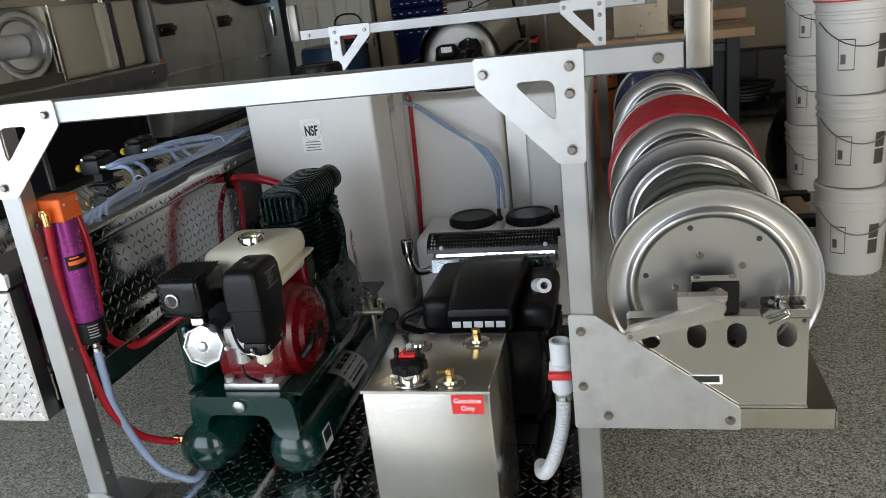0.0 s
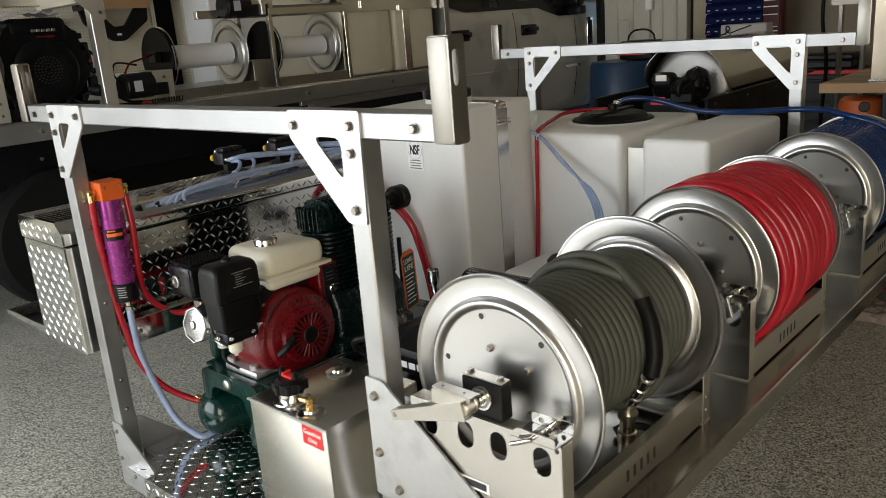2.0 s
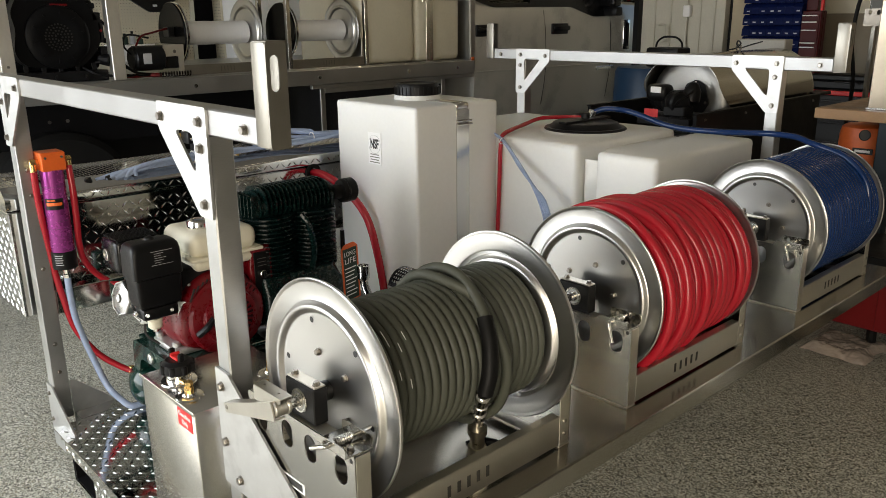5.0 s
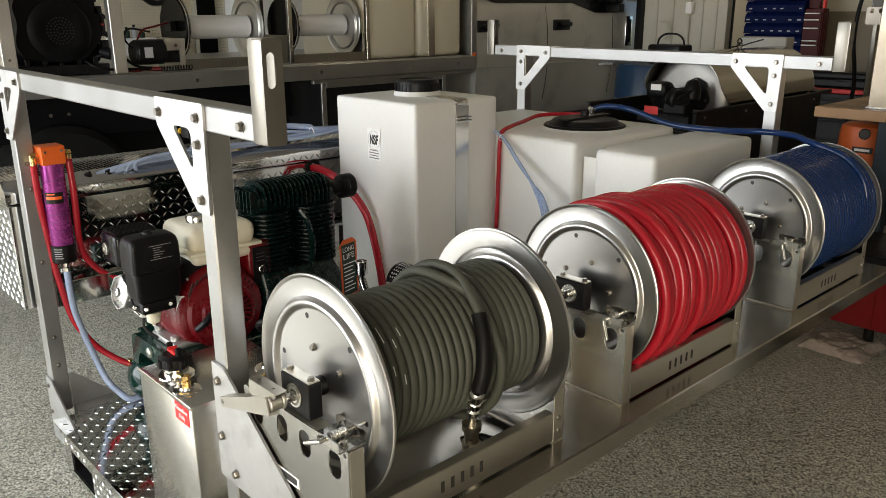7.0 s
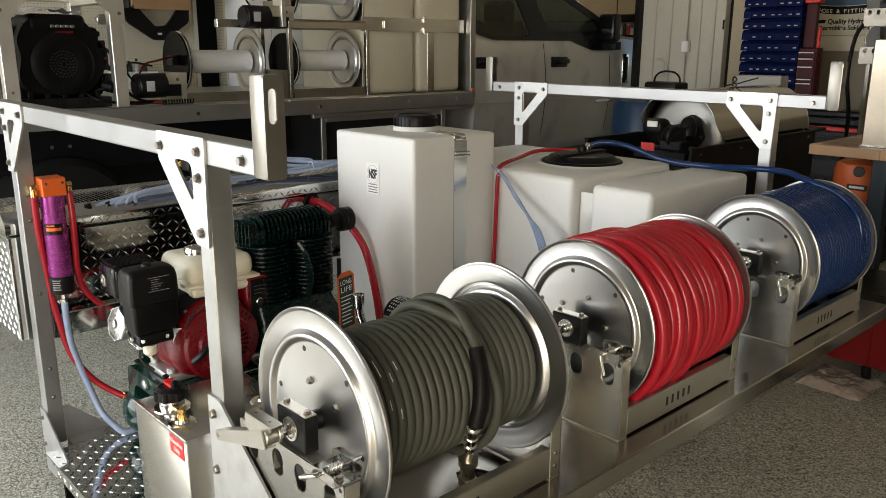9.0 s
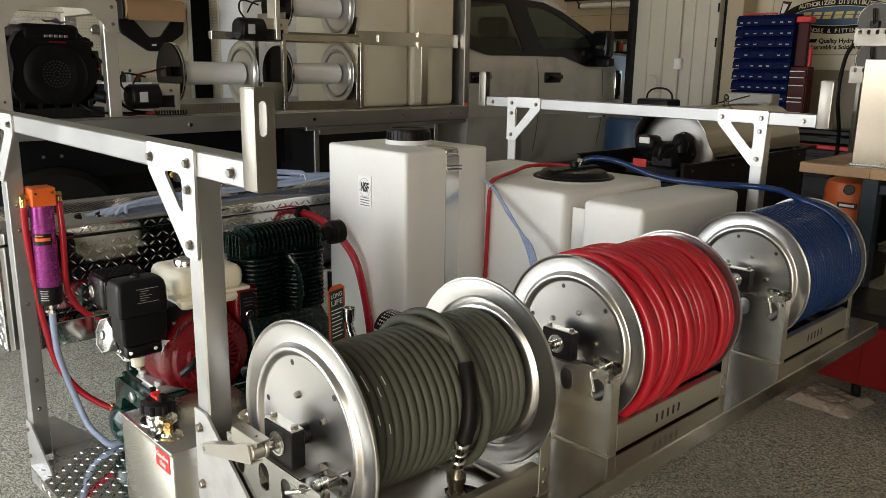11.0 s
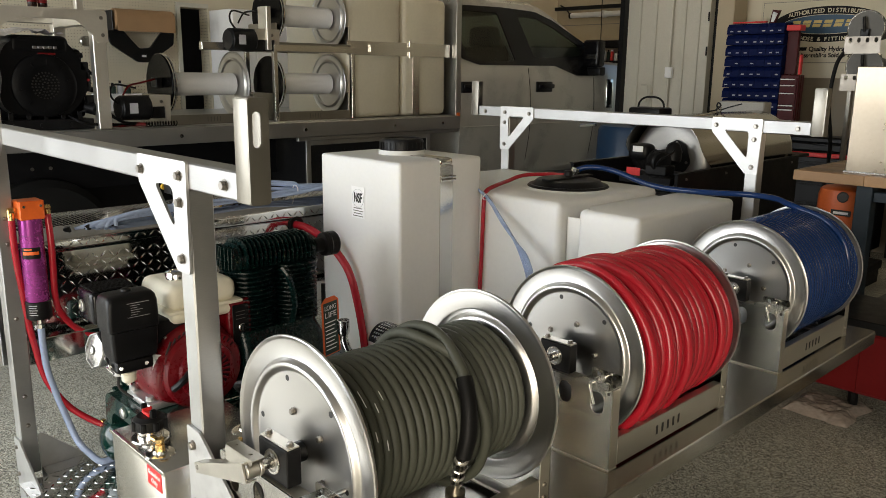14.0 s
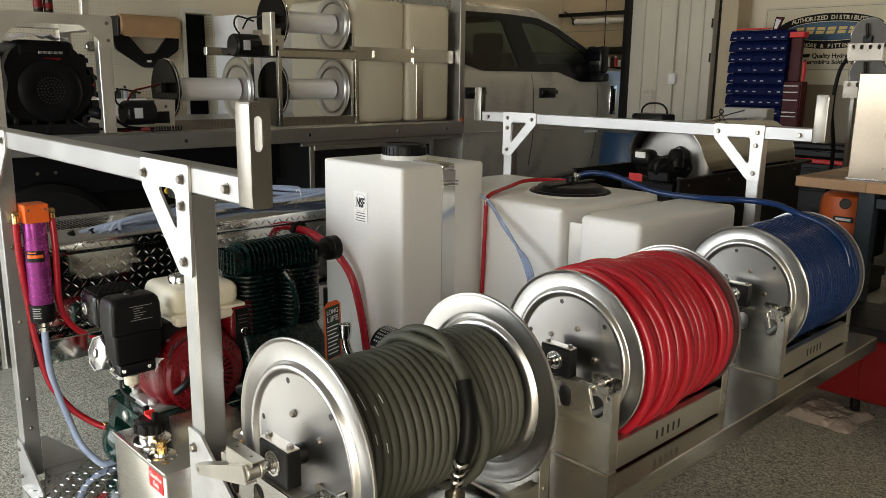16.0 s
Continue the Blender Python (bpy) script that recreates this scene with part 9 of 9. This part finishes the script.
def reel_cart():
    t = thing("reel_cart", "upright cart with two small stainless hose reels", "reel cart", (-0.66, 6.6, 0))
    for x in (-0.735, -0.585):
        part("post", box(x - 0.014, x + 0.014, 6.60, 6.64, 0.16, 1.58, 0.003), STOP, t)
    for cx, z in ((-0.666, 1.739), (-0.650, 1.496)):
        # the disc's shade is put into its dark colour
        f = part("reel_disc", lathe([(0, 0), (0.082, 0), (0.086, 0.006), (0.092, 0.006), (0.096, 0.0), (0.112, 0.004), (0.116, 0.009), (0.112, 0.013), (0, 0.010)], (cx, 6.58, z), (0, -1, 0), 40), mat("shaded_disc", (0.10, 0.095, 0.085), 0.5, 0.6, 0.15, 8, 60), t, "small reel disc coloured dark as if in shade, with a steel rim")
        part("rim", lathe([(0.106, 0.012), (0.114, 0.014), (0.119, 0.009), (0.117, 0.002)], (cx, 6.58, z), (0, -1, 0), 40), STEEL, f)
        part("hub", box(cx - 0.028, cx + 0.028, 6.545, 6.570, z - 0.050, z - 0.002, 0.004), BLACKP, f)
        part("crank", tube([(cx, 6.55, z - 0.02), (cx - 0.006, 6.54, z + 0.03), (cx - 0.010, 6.54, z + 0.075)], 0.010, 8), BLACKP, f)
        part("drum", cyl((cx, 6.595, z), (cx, 6.88, z), 0.062, 24), BLACKP, t)
        o = rounded([(-0.776, z - 0.16), (-0.554, z - 0.16), (-0.554, z - 0.05), (-0.776, z - 0.05)], 0.006)
        part("bracket", plate(o, 0.004, at_xz(6.53), [slot(-0.742 + 0.053 * k, z - 0.074, 0.022, 0.032) for k in range(4)]), mat("pale_steel", (0.30, 0.27, 0.23), 0.40, 1.0), t)
    part("base", box(-0.84, -0.48, 6.50, 6.90, 0.10, 0.16, 0.004), DARKSTEEL, t)
    for x in (-0.80, -0.52):
        part("foot", box(x - 0.03, x + 0.03, 6.52, 6.88, 0.0, 0.10, 0.004), DARKSTEEL, t)
    part("hose", tube([(-0.76, 6.55, 1.62), (-0.81, 6.52, 1.50), (-0.82, 6.5, 1.25), (-0.78, 6.5, 0.95), (-0.80, 6.5, 0.5), (-0.78, 6.5, 0.18)], 0.013, 8), RUBBER, t)


reel_cart()


def charger():
    t = thing("battery_pack", "black portable battery pack with a carry handle", "battery pack", (-2.22, 6.5, 0))
    part("case", box(-2.37, -2.08, 6.45, 6.65, 1.02, 1.172, 0.02, 2), BLACKP, t)
    part("panel", box(-2.36, -2.14, 6.444, 6.4495, 1.06, 1.11, 0.003), LABELR, t)
    part("handle", tube([(-2.34, 6.55, 1.165), (-2.325, 6.55, 1.215), (-2.27, 6.55, 1.250), (-2.17, 6.55, 1.250), (-2.115, 6.55, 1.215), (-2.10, 6.55, 1.165)], 0.008, 10), BLACKP, t)
    s = thing("drum_barrel", "dark blue plastic barrel under the battery pack", "barrel", (-2.38, 6.55, 0))
    part("barrel", lathe([(0, 0), (0.26, 0), (0.28, 0.03), (0.29, 0.3), (0.295, 0.32), (0.29, 0.34), (0.29, 0.66), (0.295, 0.68), (0.29, 0.70), (0.28, 0.98), (0.26, 1.015), (0, 1.015)], (-2.38, 6.55, 0), (0, 0, 1), 40), TEAL, s)
    for y, x in ((7.35, -2.75), (7.30, -2.5)):
        k = thing("floor_cabinet", "dark low cabinet against the white panels", "cabinet", (x, y, 0))
        part("body", box(x - 0.12, x + 0.12, y, y + 0.22, 0.0, 0.95, 0.006), DARKSTEEL, k)
        part("door", box(x - 0.11, x + 0.11, y - 0.012, y - 0.001, 0.04, 0.93, 0.004), DARKSTEEL, k)


charger()


def hose_coil():
    pts = [(0.95 + (0.27 + 0.05 * math.sin(i * 0.37)) * math.cos(i * 0.2), 7.35 + (0.20 + 0.04 * math.sin(i * 0.23)) * math.sin(i * 0.2), 0.14 + 0.0009 * i) for i in range(180)]
    solid("hose_coil", tube(pts, 0.016, 6, raw=True), mat("black_coil_hose", (0.006, 0.006, 0.007), 0.5), "coil of dark hose on a low black shelf", "hose")
    s = thing("low_shelf", "low black shelf against the wall", "shelf", (0.95, 7.4, 0))
    part("board", box(0.40, 2.2, 6.96, 7.70, 0.060, 0.122, 0.010), RUBBER, s)
    for x in (0.45, 1.3, 2.1):
        for y in (6.99, 7.62):
            part("leg", box(x, x + 0.04, y, y + 0.04, 0.0, 0.0595, 0.002), DARKSTEEL, s)

    c = thing("low_cabinet", "low black cabinet under the cream board", "cabinet", (1.4, 7.82, 0))
    part("body", box(-0.72, 2.30, 7.735, 7.925, 0.0, 0.520, 0.006), BLACKP, c)
    for x in (-0.65, -0.09, 0.63, 1.19, 1.75):
        d = part("door", box(x, x + 0.54, 7.722, 7.734, 0.13, 0.510, 0.004), BLACKP, c)
        part("handle", box(x + 0.24, x + 0.30, 7.712, 7.7215, 0.44, 0.452, 0.002), DARKSTEEL, d)


def tool_cart():
    t = thing("tool_cart", "black drawer cart with an orange-red top lip", "tool cart", (-1.12, 7.5, 0))
    part("body", box(-1.50, -0.75, 7.36, 7.70, 0.09, 0.80, 0.006), BLACKP, t)
    part("top_tray", box(-1.51, -0.74, 7.35, 7.71, 0.8005, 0.835, 0.006), LABELR, t, "orange-red tray lip")
    part("mat", box(-1.49, -0.76, 7.37, 7.69, 0.8355, 0.842, 0.002), RUBBER, t)
    for k in range(4):
        d = part("drawer", box(-1.48, -0.77, 7.348, 7.359, 0.12 + 0.165 * k, 0.27 + 0.165 * k, 0.003), BLACKP, t)
        part("pull", box(-1.40, -0.85, 7.338, 7.3475, 0.245 + 0.165 * k, 0.257 + 0.165 * k, 0.002), DARKSTEEL, d)
    for x in (-1.44, -0.81):
        for y in (7.41, 7.65):
            part("castor", lathe([(0, -0.015), (0.04, -0.015), (0.045, 0), (0.04, 0.015), (0, 0.015)], (x, y, 0.045), (1, 0.3, 0), 16), RUBBER, t)
    c = thing("storage_case", "black plastic case on the drawer cart", "case", (-1.15, 7.55, 0.842))
    part("body", box(-1.45, -0.86, 7.42, 7.68, 0.8425, 0.905, 0.010), BLACKP, c)
    part("lid", box(-1.45, -0.86, 7.42, 7.68, 0.9055, 0.955, 0.012), BLACKP, c)
    part("handle", tube([(-1.24, 7.42, 0.90), (-1.23, 7.395, 0.90), (-1.08, 7.395, 0.90), (-1.07, 7.42, 0.90)], 0.008, 6), BLACKP, c)


tool_cart()


def refuse_sack():
    """A full sack: a lathe pushed in and out by folds, gathered at its neck."""
    bm = bmesh.new()
    rings = []
    for z, r in ((0.002, 0.10), (0.03, 0.155), (0.12, 0.175), (0.25, 0.170), (0.38, 0.145), (0.48, 0.10), (0.54, 0.045), (0.57, 0.030), (0.61, 0.060)):
        ring = []
        for k in range(28):
            a = 2 * math.pi * k / 28
            q = r * (1 + 0.10 * noise.noise(Vector((2 * math.cos(a), 2 * math.sin(a), 5 * z))) + 0.06 * math.sin(7 * a + 9 * z) * min(1, z * 3))
            ring.append(bm.verts.new((1.045 + 0.06 * z + q * math.cos(a), 5.27 + q * math.sin(a), z)))
        rings.append(ring)
    for u, w in zip(rings, rings[1:]):
        for i in range(28):
            bm.faces.new((u[i], u[(i + 1) % 28], w[(i + 1) % 28], w[i]))
    bm.faces.new(rings[0][::-1])
    bm.faces.new(rings[-1])
    solid("refuse_sack", bm, mat("black_film", (0.006, 0.006, 0.007), 0.3, 0, 0.2, 8, 60, 0.3, 30), "full black refuse sack standing beside the buckets", "sack", smooth=60)


refuse_sack()
hose_coil()
